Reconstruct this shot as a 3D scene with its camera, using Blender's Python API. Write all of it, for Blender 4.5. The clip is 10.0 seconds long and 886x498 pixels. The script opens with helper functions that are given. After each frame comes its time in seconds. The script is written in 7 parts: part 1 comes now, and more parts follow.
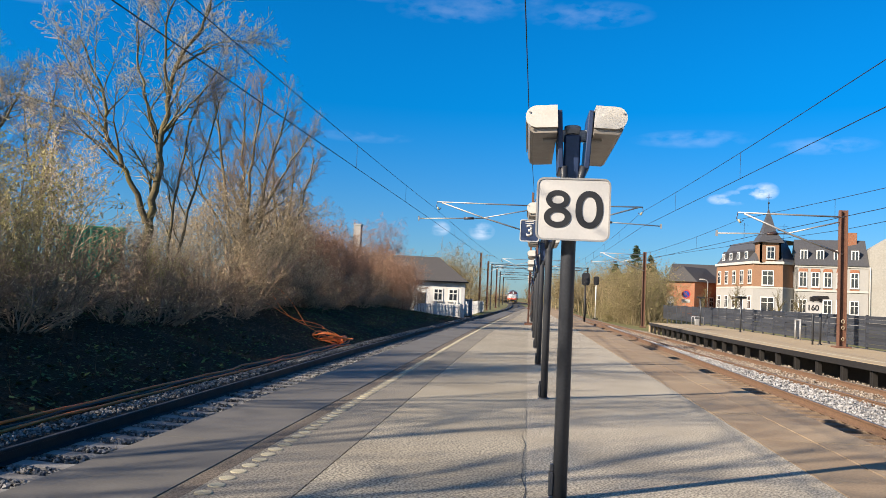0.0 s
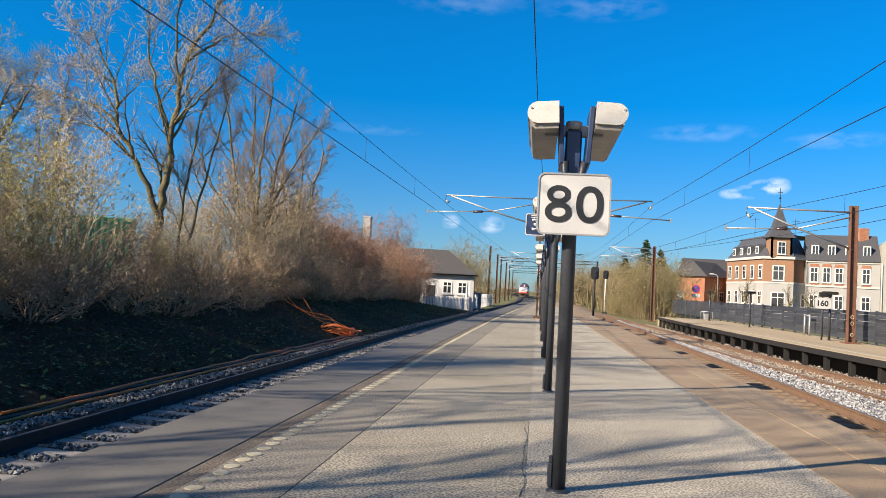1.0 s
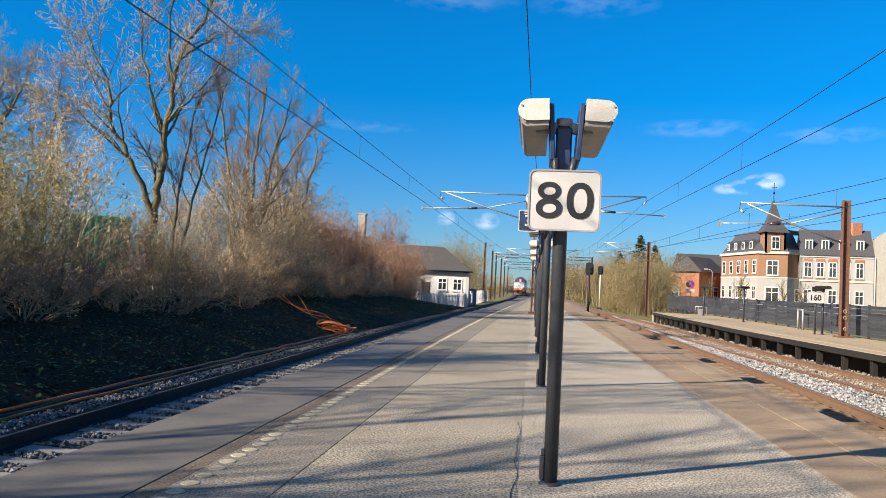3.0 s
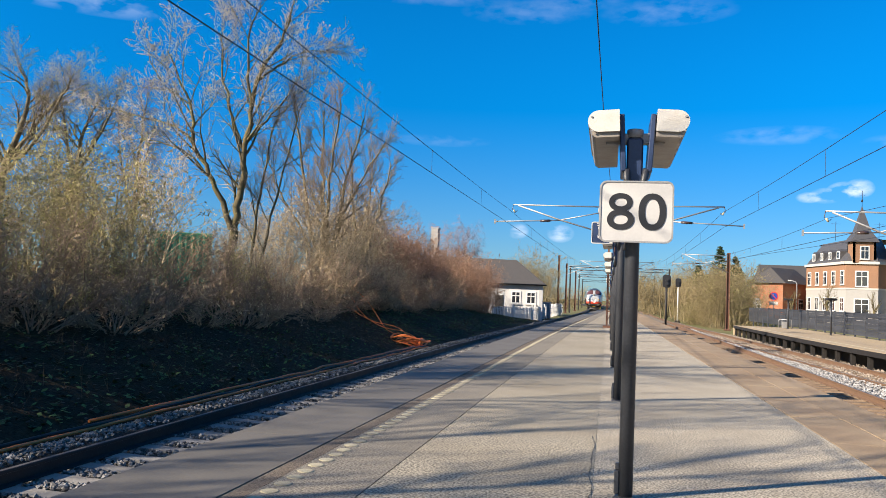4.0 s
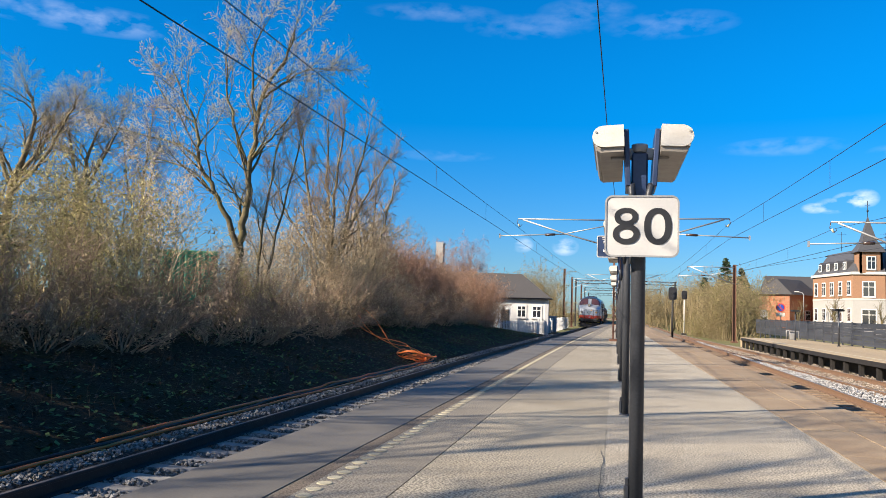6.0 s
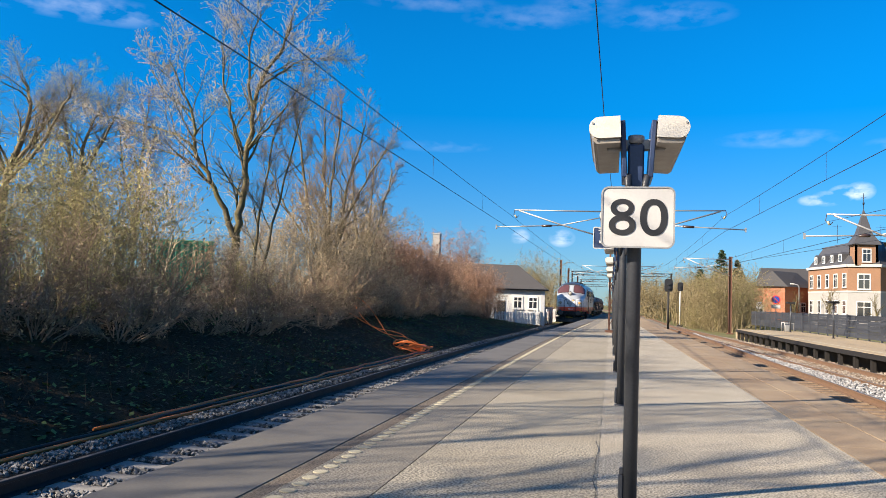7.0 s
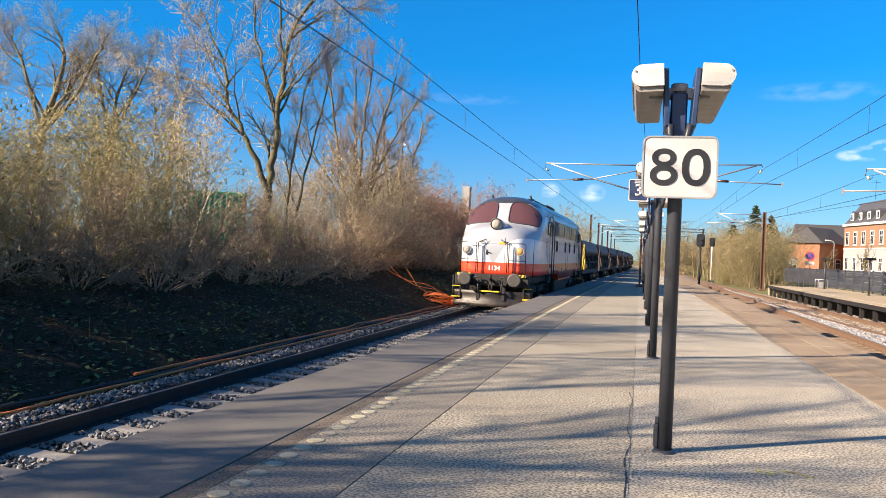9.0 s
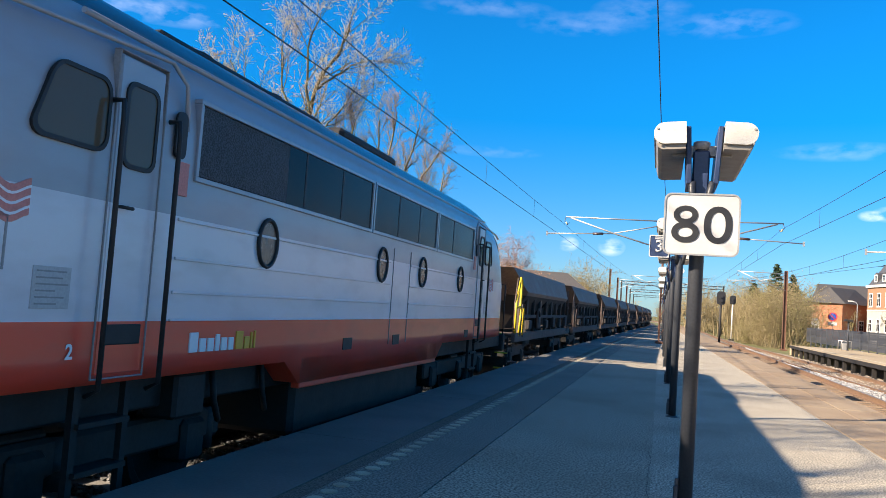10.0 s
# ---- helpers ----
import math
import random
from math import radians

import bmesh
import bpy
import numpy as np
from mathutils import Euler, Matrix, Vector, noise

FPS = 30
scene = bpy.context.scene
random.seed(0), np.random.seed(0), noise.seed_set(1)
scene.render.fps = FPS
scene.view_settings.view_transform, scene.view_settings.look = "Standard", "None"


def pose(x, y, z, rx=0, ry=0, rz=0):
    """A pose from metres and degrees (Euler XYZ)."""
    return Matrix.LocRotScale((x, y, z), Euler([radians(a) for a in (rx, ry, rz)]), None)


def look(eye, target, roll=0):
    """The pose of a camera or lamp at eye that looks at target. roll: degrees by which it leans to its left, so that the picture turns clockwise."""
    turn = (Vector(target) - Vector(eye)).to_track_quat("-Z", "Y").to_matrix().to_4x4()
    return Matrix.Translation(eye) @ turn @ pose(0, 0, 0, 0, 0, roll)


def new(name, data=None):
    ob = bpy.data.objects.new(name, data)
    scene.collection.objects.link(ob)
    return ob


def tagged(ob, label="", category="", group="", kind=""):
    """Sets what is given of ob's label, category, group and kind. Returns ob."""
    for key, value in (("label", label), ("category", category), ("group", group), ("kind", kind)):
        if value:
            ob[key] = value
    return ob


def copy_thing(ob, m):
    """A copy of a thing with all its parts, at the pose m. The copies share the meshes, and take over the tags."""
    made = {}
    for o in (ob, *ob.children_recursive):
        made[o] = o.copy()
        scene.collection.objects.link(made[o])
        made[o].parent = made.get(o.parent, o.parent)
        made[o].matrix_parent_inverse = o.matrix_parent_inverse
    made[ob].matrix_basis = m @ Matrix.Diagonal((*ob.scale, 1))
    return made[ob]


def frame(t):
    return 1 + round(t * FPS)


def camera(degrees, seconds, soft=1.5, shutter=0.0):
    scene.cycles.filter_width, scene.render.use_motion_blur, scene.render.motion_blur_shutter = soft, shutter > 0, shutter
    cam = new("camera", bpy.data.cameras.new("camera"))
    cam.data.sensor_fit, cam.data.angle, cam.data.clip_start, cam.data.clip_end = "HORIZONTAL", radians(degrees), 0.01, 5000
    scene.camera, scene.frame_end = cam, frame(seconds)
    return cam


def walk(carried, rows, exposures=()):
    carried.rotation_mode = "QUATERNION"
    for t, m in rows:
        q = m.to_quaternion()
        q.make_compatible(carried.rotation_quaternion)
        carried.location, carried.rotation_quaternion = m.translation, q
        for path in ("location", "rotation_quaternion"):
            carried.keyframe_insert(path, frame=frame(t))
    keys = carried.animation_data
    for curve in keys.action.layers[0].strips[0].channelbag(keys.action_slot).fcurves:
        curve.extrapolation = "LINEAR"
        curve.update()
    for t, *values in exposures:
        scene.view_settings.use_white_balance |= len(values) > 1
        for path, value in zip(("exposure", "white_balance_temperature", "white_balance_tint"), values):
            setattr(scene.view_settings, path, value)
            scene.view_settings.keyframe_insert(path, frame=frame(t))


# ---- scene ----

cam = camera(58.2, 10.0, 0.7)

PATH = [
    (0, (-0.014, 0.923, 1.415), (-0.231, 2.908, 1.528), 2.6),
    (0.5, (-0.02, 0.901, 1.428), (-0.243, 2.886, 1.528), 2.7),
    (1, (0.051, 0.853, 1.419), (-0.19, 2.836, 1.513), 3.0),
    (1.5, (0.022, 0.848, 1.421), (-0.221, 2.831, 1.51), 3.3),
    (2, (0.043, 0.81, 1.413), (-0.201, 2.793, 1.494), 3.3),
    (3.5, (0.092, 0.784, 1.416), (-0.137, 2.769, 1.507), 2.3),
    (4, (0.103, 0.745, 1.41), (-0.308, 2.7, 1.522), 2.4),
    (4.5, (0.083, 0.757, 1.414), (-0.338, 2.707, 1.557), 2.4),
    (5, (0.079, 0.729, 1.418), (-0.359, 2.674, 1.571), 2.3),
    (6.5, (0.102, 0.719, 1.421), (-0.316, 2.669, 1.56), 1.6),
    (7, (0.1, 0.709, 1.415), (-0.315, 2.662, 1.541), 2.0),
    (7.5, (0.088, 0.729, 1.419), (-0.333, 2.681, 1.538), 2.3),
    (8, (0.064, 0.723, 1.391), (-0.372, 2.675, 1.412), 4.5),
    (8.5, (0.071, 0.702, 1.375), (-0.374, 2.651, 1.311), 2.8),
    (9, (0.035, 0.688, 1.379), (-0.447, 2.629, 1.386), 2.5),
    (9.5, (0.044, 0.679, 1.379), (-0.47, 2.609, 1.467), 2.7),
    (10, (0.024, 0.679, 1.383), (-0.508, 2.602, 1.514), 4.0),
]

walk(cam, [(t, look(e, g, r)) for t, e, g, r in PATH], [(0.0, 1.17, 6400, 15), (2.0, 1.25, 6450, 15), (3.5, 1.23, 6400, 15), (4.5, 1.36, 6350, 15), (7.5, 1.36, 6400, 15), (8.5, 1.60, 6850, 22), (9.0, 1.55, 6750, 19), (9.5, 1.46, 6550, 16), (10.0, 1.66, 6600, 16)])

# ---- world, sun ----
SUN_EL, SUN_DIR = 27.0, Vector((-0.809, -0.588, 0.0))
world = bpy.data.worlds.new("sky")
scene.world = world
world.use_nodes = True
wn, wl = world.node_tree.nodes, world.node_tree.links
wn.clear()


def cloud_mask(nodes, links, vec, centre, size, flat):
    """A soft patch of cloud round one direction, broken up by noise."""
    d = Vector(centre).normalized()
    side = d.cross(Vector((0, 0, 1))).normalized()
    up = side.cross(d)
    outs = []
    for axis, s in ((side, size), (up, size * flat)):
        dot = nodes.new("ShaderNodeVectorMath"); dot.operation = "DOT_PRODUCT"
        links.new(vec, dot.inputs[0]); dot.inputs[1].default_value = axis / s
        sq = nodes.new("ShaderNodeMath"); sq.operation = "POWER"
        ab = nodes.new("ShaderNodeMath"); ab.operation = "ABSOLUTE"
        links.new(dot.outputs["Value"], ab.inputs[0]); links.new(ab.outputs[0], sq.inputs[0]); sq.inputs[1].default_value = 2
        outs.append(sq.outputs[0])
    front = nodes.new("ShaderNodeVectorMath"); front.operation = "DOT_PRODUCT"
    links.new(vec, front.inputs[0]); front.inputs[1].default_value = d
    gate = nodes.new("ShaderNodeMath"); gate.operation = "GREATER_THAN"; gate.inputs[1].default_value = 0.5
    links.new(front.outputs["Value"], gate.inputs[0])
    add = nodes.new("ShaderNodeMath"); add.operation = "ADD"
    links.new(outs[0], add.inputs[0]); links.new(outs[1], add.inputs[1])
    inv = nodes.new("ShaderNodeMath"); inv.operation = "SUBTRACT"; inv.inputs[0].default_value = 1.0; inv.use_clamp = True
    links.new(add.outputs[0], inv.inputs[1])
    out = nodes.new("ShaderNodeMath"); out.operation = "MULTIPLY"
    links.new(inv.outputs[0], out.inputs[0]); links.new(gate.outputs[0], out.inputs[1])
    return out.outputs[0]


sky = wn.new("ShaderNodeTexSky")
sky.sky_type, sky.sun_disc = "NISHITA", False
sky.sun_elevation, sky.sun_rotation = radians(SUN_EL), math.atan2(SUN_DIR.x, SUN_DIR.y)
sky.altitude, sky.air_density, sky.dust_density, sky.ozone_density = 0, 1.0, 0.2, 3.0
hsv = wn.new("ShaderNodeHueSaturation")
hsv.inputs["Saturation"].default_value, hsv.inputs["Value"].default_value, hsv.inputs["Hue"].default_value = 1.1, 1.0, 0.5
tint = wn.new("ShaderNodeMix"); tint.data_type, tint.blend_type = "RGBA", "MULTIPLY"
tint.inputs[0].default_value = 1.0
# haze whitens the sky towards the horizon
up_xyz = wn.new("ShaderNodeSeparateXYZ"); up_tc = wn.new("ShaderNodeTexCoord")
wl.new(up_tc.outputs["Generated"], up_xyz.inputs[0])
haze = wn.new("ShaderNodeMapRange"); haze.inputs[1].default_value, haze.inputs[2].default_value = -0.02, 0.34
haze.interpolation_type = "SMOOTHSTEP"
wl.new(up_xyz.outputs[2], haze.inputs[0])
tones = wn.new("ShaderNodeMix"); tones.data_type = "RGBA"
tones.inputs[6].default_value, tones.inputs[7].default_value = (0.37, 0.56, 0.79, 1), (0.22, 0.75, 1.12, 1)
wl.new(haze.outputs[0], tones.inputs[0])
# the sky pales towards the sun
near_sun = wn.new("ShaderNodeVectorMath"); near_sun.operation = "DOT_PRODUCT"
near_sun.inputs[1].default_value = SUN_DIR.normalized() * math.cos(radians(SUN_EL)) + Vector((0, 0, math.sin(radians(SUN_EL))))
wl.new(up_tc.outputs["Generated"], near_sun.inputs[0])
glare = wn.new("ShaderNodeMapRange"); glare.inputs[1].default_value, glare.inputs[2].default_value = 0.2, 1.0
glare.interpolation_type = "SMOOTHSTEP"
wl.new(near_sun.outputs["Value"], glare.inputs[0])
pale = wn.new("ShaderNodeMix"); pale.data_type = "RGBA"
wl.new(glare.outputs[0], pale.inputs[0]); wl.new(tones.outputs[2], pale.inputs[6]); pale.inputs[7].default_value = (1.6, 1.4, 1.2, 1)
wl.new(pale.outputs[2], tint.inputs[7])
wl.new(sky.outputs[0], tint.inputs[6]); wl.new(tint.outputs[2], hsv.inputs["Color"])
tc = wn.new("ShaderNodeTexCoord")
vec = tc.outputs["Generated"]
nz = wn.new("ShaderNodeTexNoise"); nz.inputs["Scale"].default_value, nz.inputs["Detail"].default_value = 34, 9
mp = wn.new("ShaderNodeMapping"); mp.inputs["Scale"].default_value = (1, 1, 2.2)
wl.new(vec, mp.inputs[0]); wl.new(mp.outputs[0], nz.inputs["Vector"])
total = None
CLOUDS = [((0.220, 0.967, 0.1265), 0.011, 0.45, 0.55), ((0.237, 0.963, 0.1285), 0.014, 0.5, 0.55), ((0.254, 0.958, 0.133), 0.014, 0.6, 0.7), ((0.269, 0.954, 0.136), 0.012, 0.7, 0.7), ((-0.114, 0.99, 0.082), 0.011, 0.7, 0.5), ((-0.061, 0.995, 0.081), 0.013, 0.7, 0.55),
          ((-0.218, 0.909, 0.355), 0.065, 0.14, 0.07), ((-0.105, 0.934, 0.341), 0.06, 0.20, 0.07), ((-0.038, 0.934, 0.357), 0.045, 0.28, 0.07), ((0.059, 0.939, 0.338), 0.06, 0.22, 0.08),
          ((0.186, 0.962, 0.197), 0.055, 0.16, 0.10), ((-0.579, 0.755, 0.308), 0.10, 0.13, 0.15), ((0.324, 0.928, 0.186), 0.045, 0.18, 0.12), ((-0.211, 0.959, 0.19), 0.05, 0.12, 0.06)]
for c, s, fl, amount in CLOUDS:
    m = cloud_mask(wn, wl, vec, c, s * 1.35, fl)
    ml = wn.new("ShaderNodeMath"); ml.operation = "MULTIPLY"; ml.inputs[1].default_value = amount
    wl.new(m, ml.inputs[0])
    if total is None:
        total = ml.outputs[0]
    else:
        ad = wn.new("ShaderNodeMath"); ad.operation = "ADD"
        wl.new(total, ad.inputs[0]); wl.new(ml.outputs[0], ad.inputs[1]); total = ad.outputs[0]
rag = wn.new("ShaderNodeMapRange"); rag.inputs[1].default_value, rag.inputs[2].default_value = 0.40, 0.66
wl.new(nz.outputs["Fac"], rag.inputs[0])
cm = wn.new("ShaderNodeMath"); cm.operation = "MULTIPLY"; cm.use_clamp = True
wl.new(total, cm.inputs[0]); wl.new(rag.outputs[0], cm.inputs[1])
mix = wn.new("ShaderNodeMix"); mix.data_type = "RGBA"
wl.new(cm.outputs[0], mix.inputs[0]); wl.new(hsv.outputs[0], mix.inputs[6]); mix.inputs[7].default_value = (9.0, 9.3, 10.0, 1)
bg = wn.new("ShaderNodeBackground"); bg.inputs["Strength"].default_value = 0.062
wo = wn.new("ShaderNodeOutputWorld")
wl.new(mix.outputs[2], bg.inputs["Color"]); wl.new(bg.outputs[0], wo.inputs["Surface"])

sun = new("sun", bpy.data.lights.new("sun", "SUN"))
sun.data.energy, sun.data.angle, sun.data.color = 5.0, radians(0.53), (1.0, 0.88, 0.68)
SUN_VEC = (SUN_DIR.normalized() * math.cos(radians(SUN_EL)) + Vector((0, 0, math.sin(radians(SUN_EL)))))
sun.matrix_world = look(SUN_VEC * 80, (0, 0, 0))


# ---- materials ----
def mat(name, color, rough=0.7, metal=0.0, var=0.25, scale=6.0, fine=60.0, bump=0.15, stain=None, stain_amount=0.35, stretch=(1, 1, 1), rand=0.0, coat=0.0, bump_dist=0.01, sharp=0.2):
    """A surface with coarse stains and fine grain in colour, roughness and relief."""
    m = bpy.data.materials.new(name)
    m.use_nodes = True
    n, l = m.node_tree.nodes, m.node_tree.links
    b = n["Principled BSDF"]
    b.inputs["Metallic"].default_value = metal
    b.inputs["Coat Weight"].default_value = coat
    if rough >= 0.85:
        b.inputs["Specular IOR Level"].default_value = 0.15
    t = n.new("ShaderNodeTexCoord")
    mp = n.new("ShaderNodeMapping"); mp.inputs["Scale"].default_value = stretch
    l.new(t.outputs["Object"], mp.inputs[0])
    a = n.new("ShaderNodeTexNoise"); a.inputs["Scale"].default_value, a.inputs["Detail"].default_value = scale, 6
    f = n.new("ShaderNodeTexNoise"); f.inputs["Scale"].default_value, f.inputs["Detail"].default_value = fine, 4
    l.new(mp.outputs[0], a.inputs["Vector"]); l.new(mp.outputs[0], f.inputs["Vector"])
    c = Vector(color[:3])
    r = n.new("ShaderNodeValToRGB")
    r.color_ramp.elements[0].position, r.color_ramp.elements[1].position = 0.5 - sharp, 0.5 + sharp
    r.color_ramp.elements[0].color = (*(c * (1 - var)), 1)
    r.color_ramp.elements[1].color = (*(c * (1 + var)), 1)
    l.new(f.outputs["Fac"], r.inputs[0])
    out = r.outputs[0]
    if stain:
        k = n.new("ShaderNodeMapRange"); k.inputs[1].default_value, k.inputs[2].default_value, k.inputs[4].default_value = 0.45, 0.7, stain_amount
        l.new(a.outputs["Fac"], k.inputs[0])
        mx = n.new("ShaderNodeMix"); mx.data_type = "RGBA"
        l.new(k.outputs[0], mx.inputs[0]); l.new(out, mx.inputs[6]); mx.inputs[7].default_value = (*stain, 1)
        out = mx.outputs[2]
    if rand:
        oi = n.new("ShaderNodeObjectInfo")
        k = n.new("ShaderNodeMapRange"); k.inputs[3].default_value, k.inputs[4].default_value = 1 - rand, 1 + rand
        l.new(oi.outputs["Random"], k.inputs[0])
        h = n.new("ShaderNodeHueSaturation"); l.new(k.outputs[0], h.inputs["Value"]); l.new(out, h.inputs["Color"]); out = h.outputs[0]
    l.new(out, b.inputs["Base Color"])
    k = n.new("ShaderNodeMapRange"); k.inputs[3].default_value, k.inputs[4].default_value = max(rough - 0.12, 0.05), min(rough + 0.12, 1)
    l.new(a.outputs["Fac"], k.inputs[0]); l.new(k.outputs[0], b.inputs["Roughness"])
    if bump:
        bp = n.new("ShaderNodeBump"); bp.inputs["Strength"].default_value, bp.inputs["Distance"].default_value = bump, bump_dist
        l.new(f.outputs["Fac"], bp.inputs["Height"]); l.new(bp.outputs[0], b.inputs["Normal"])
    return m


def island_mat(name, dark, light, rough=0.85):
    """Loose pieces in one mesh, each with a tone of its own."""
    m = bpy.data.materials.new(name)
    m.use_nodes = True
    n, l = m.node_tree.nodes, m.node_tree.links
    b = n["Principled BSDF"]; b.inputs["Roughness"].default_value = rough
    g = n.new("ShaderNodeNewGeometry")
    r = n.new("ShaderNodeValToRGB")
    r.color_ramp.elements[0].color, r.color_ramp.elements[1].color = (*dark, 1), (*light, 1)
    l.new(g.outputs["Random Per Island"], r.inputs[0]); l.new(r.outputs[0], b.inputs["Base Color"])
    return m


def bud_mat(name, dark, light):
    """Thin buds and catkins, each with a tone of its own, that let some light through."""
    m = island_mat(name, dark, light, 0.7)
    n, l = m.node_tree.nodes, m.node_tree.links
    b = n["Principled BSDF"]
    tr = n.new("ShaderNodeBsdfTranslucent")
    l.new(n["Color Ramp"].outputs[0], tr.inputs["Color"])
    mx = n.new("ShaderNodeMixShader"); mx.inputs[0].default_value = 0.4
    l.new(b.outputs[0], mx.inputs[1]); l.new(tr.outputs[0], mx.inputs[2]); l.new(mx.outputs[0], n["Material Output"].inputs["Surface"])
    return m


def glass_mat(name, color, rough=0.06):
    m = bpy.data.materials.new(name)
    m.use_nodes = True
    b = m.node_tree.nodes["Principled BSDF"]
    b.inputs["Base Color"].default_value, b.inputs["Roughness"].default_value, b.inputs["Specular IOR Level"].default_value = (*color, 1), rough, 0.8
    return m


ASPHALT = mat("asphalt", (0.345, 0.305, 0.238), 0.9, var=0.58, scale=0.7, fine=52, bump=0.3, stain=(0.18, 0.155, 0.12), stain_amount=0.55, sharp=0.1)
ASPHALT_D = mat("asphalt_dark", (0.205, 0.184, 0.15), 0.9, var=0.42, scale=0.7, fine=52, bump=0.25, stain=(0.145, 0.13, 0.108), stain_amount=0.5, sharp=0.1)
ASPHALT_L = mat("asphalt_light", (0.29, 0.257, 0.198), 0.9, var=0.56, scale=0.5, fine=50, bump=0.3, stain=(0.20, 0.17, 0.125), stain_amount=0.6, sharp=0.1)
SLAB = mat("edge_slab_concrete", (0.115, 0.105, 0.09), 0.75, var=0.12, scale=0.9, fine=40, bump=0.12, stain=(0.075, 0.07, 0.06), stain_amount=0.6)
SLAB_BROWN = mat("rust_stained_concrete", (0.28, 0.212, 0.14), 0.85, var=0.16, scale=0.8, fine=40, bump=0.2, stain=(0.19, 0.125, 0.078), stain_amount=0.6, rand=0.08)
GRAVEL_STRIP = mat("exposed_aggregate", (0.14, 0.115, 0.09), 0.95, var=0.6, scale=3, fine=70, bump=0.8)
DOT = mat("worn_yellow_paint", (0.37, 0.33, 0.225), 0.7, var=0.2, scale=8, fine=90, stain=(0.22, 0.19, 0.13), stain_amount=0.6, rand=0.2)
TAR = mat("tar_joint", (0.02, 0.018, 0.016), 0.7, var=0.4)
CONCRETE = mat("sleeper_concrete", (0.24, 0.228, 0.21), 0.85, var=0.15, scale=3, fine=50, stain=(0.2, 0.17, 0.14), stain_amount=0.5, rand=0.15)
SLEEPER_OLD = mat("rust_stained_sleeper", (0.20, 0.145, 0.10), 0.9, var=0.3, scale=3, fine=40, stain=(0.12, 0.085, 0.06), stain_amount=0.6, rand=0.15)
RAIL_DARK = mat("oily_rail_steel", (0.014, 0.012, 0.012), 0.6, 0.1, var=0.3, scale=4, fine=40)
RAIL_RUST = mat("rusty_rail_steel", (0.14, 0.082, 0.048), 0.75, 0.1, var=0.3, scale=4, fine=40, stain=(0.10, 0.055, 0.035))
RAIL_TOP = mat("polished_rail_head", (0.16, 0.14, 0.13), 0.5, 0.6, var=0.1, bump=0.0)
RUST_BED = mat("rusty_old_ballast", (0.21, 0.18, 0.145), 0.95, var=0.5, scale=2, fine=25, bump=0.9, bump_dist=0.04)
STONES_GREY = island_mat("dark_ballast_stone", (0.03, 0.029, 0.028), (0.29, 0.28, 0.265))
STONES_WHITE = island_mat("fresh_ballast_stone", (0.12, 0.12, 0.122), (0.40, 0.39, 0.38))
BED_GREY = mat("ballast_bed", (0.06, 0.056, 0.052), 0.95, var=0.6, scale=4, fine=22, bump=1.0, bump_dist=0.04)
BED_WHITE = mat("fresh_ballast_bed", (0.23, 0.225, 0.22), 0.95, var=0.5, scale=4, fine=20, bump=1.0, bump_dist=0.05)
# soil tones lowered to near black: the slope's shade is partly in this colour
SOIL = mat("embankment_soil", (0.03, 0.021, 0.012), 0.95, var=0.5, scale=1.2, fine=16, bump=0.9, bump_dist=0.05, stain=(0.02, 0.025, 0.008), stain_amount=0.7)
MEADOW = mat("rough_grass_ground", (0.12, 0.12, 0.05), 0.95, var=0.4, scale=0.3, fine=6, bump=0.6, bump_dist=0.05, stain=(0.20, 0.17, 0.09), stain_amount=0.7)
POLE_PAINT = mat("black_pole_paint", (0.032, 0.035, 0.042), 0.42, var=0.2, scale=5, fine=60, bump=0.05)
BLUE_PAINT = mat("dark_blue_paint", (0.02, 0.035, 0.085), 0.4, var=0.15, bump=0.05)
LAMP_WHITE = mat("weathered_white_plastic", (0.49, 0.475, 0.44), 0.5, var=0.06, scale=9, fine=70, bump=0.05, stain=(0.4, 0.36, 0.3), stain_amount=0.5)
DIFFUSER = mat("dirty_lamp_diffuser", (0.23, 0.205, 0.175), 0.4, var=0.1, scale=7, fine=50, bump=0.05, stain=(0.18, 0.15, 0.12))
SIGN_WHITE = mat("sign_white", (0.45, 0.44, 0.425), 0.45, var=0.03, scale=5, bump=0.02)
SIGN_RIM = mat("sign_rim_grey", (0.25, 0.25, 0.25), 0.5, var=0.1)
BLACK = mat("sign_black", (0.012, 0.012, 0.014), 0.5, var=0.1, bump=0.0)
BLUE_SIGN = mat("sign_blue", (0.01, 0.05, 0.30), 0.5, var=0.05, bump=0.0)
RED_SIGN = mat("sign_red", (0.50, 0.02, 0.02), 0.5, var=0.05, bump=0.0)
YELLOW = mat("yellow_paint", (0.62, 0.44, 0.02), 0.55, var=0.15, scale=6, stain=(0.3, 0.2, 0.05))
RUST = mat("rusted_mast_steel", (0.125, 0.058, 0.036), 0.8, 0.1, var=0.35, scale=3, fine=30, stain=(0.09, 0.04, 0.025))
GALV = mat("galvanised_steel", (0.34, 0.34, 0.34), 0.5, 0.6, var=0.15)
WIRE = mat("catenary_wire", (0.02, 0.022, 0.03), 0.6, 0.3, var=0.1, bump=0.0)
INSUL = mat("brown_insulator", (0.05, 0.03, 0.025), 0.3, var=0.1, bump=0.0)
FENCE = mat("dark_fence_board", (0.028, 0.032, 0.042), 0.6, var=0.25, scale=3, fine=20, stretch=(1, 1, 8), stain=(0.06, 0.055, 0.05), rand=0.25)
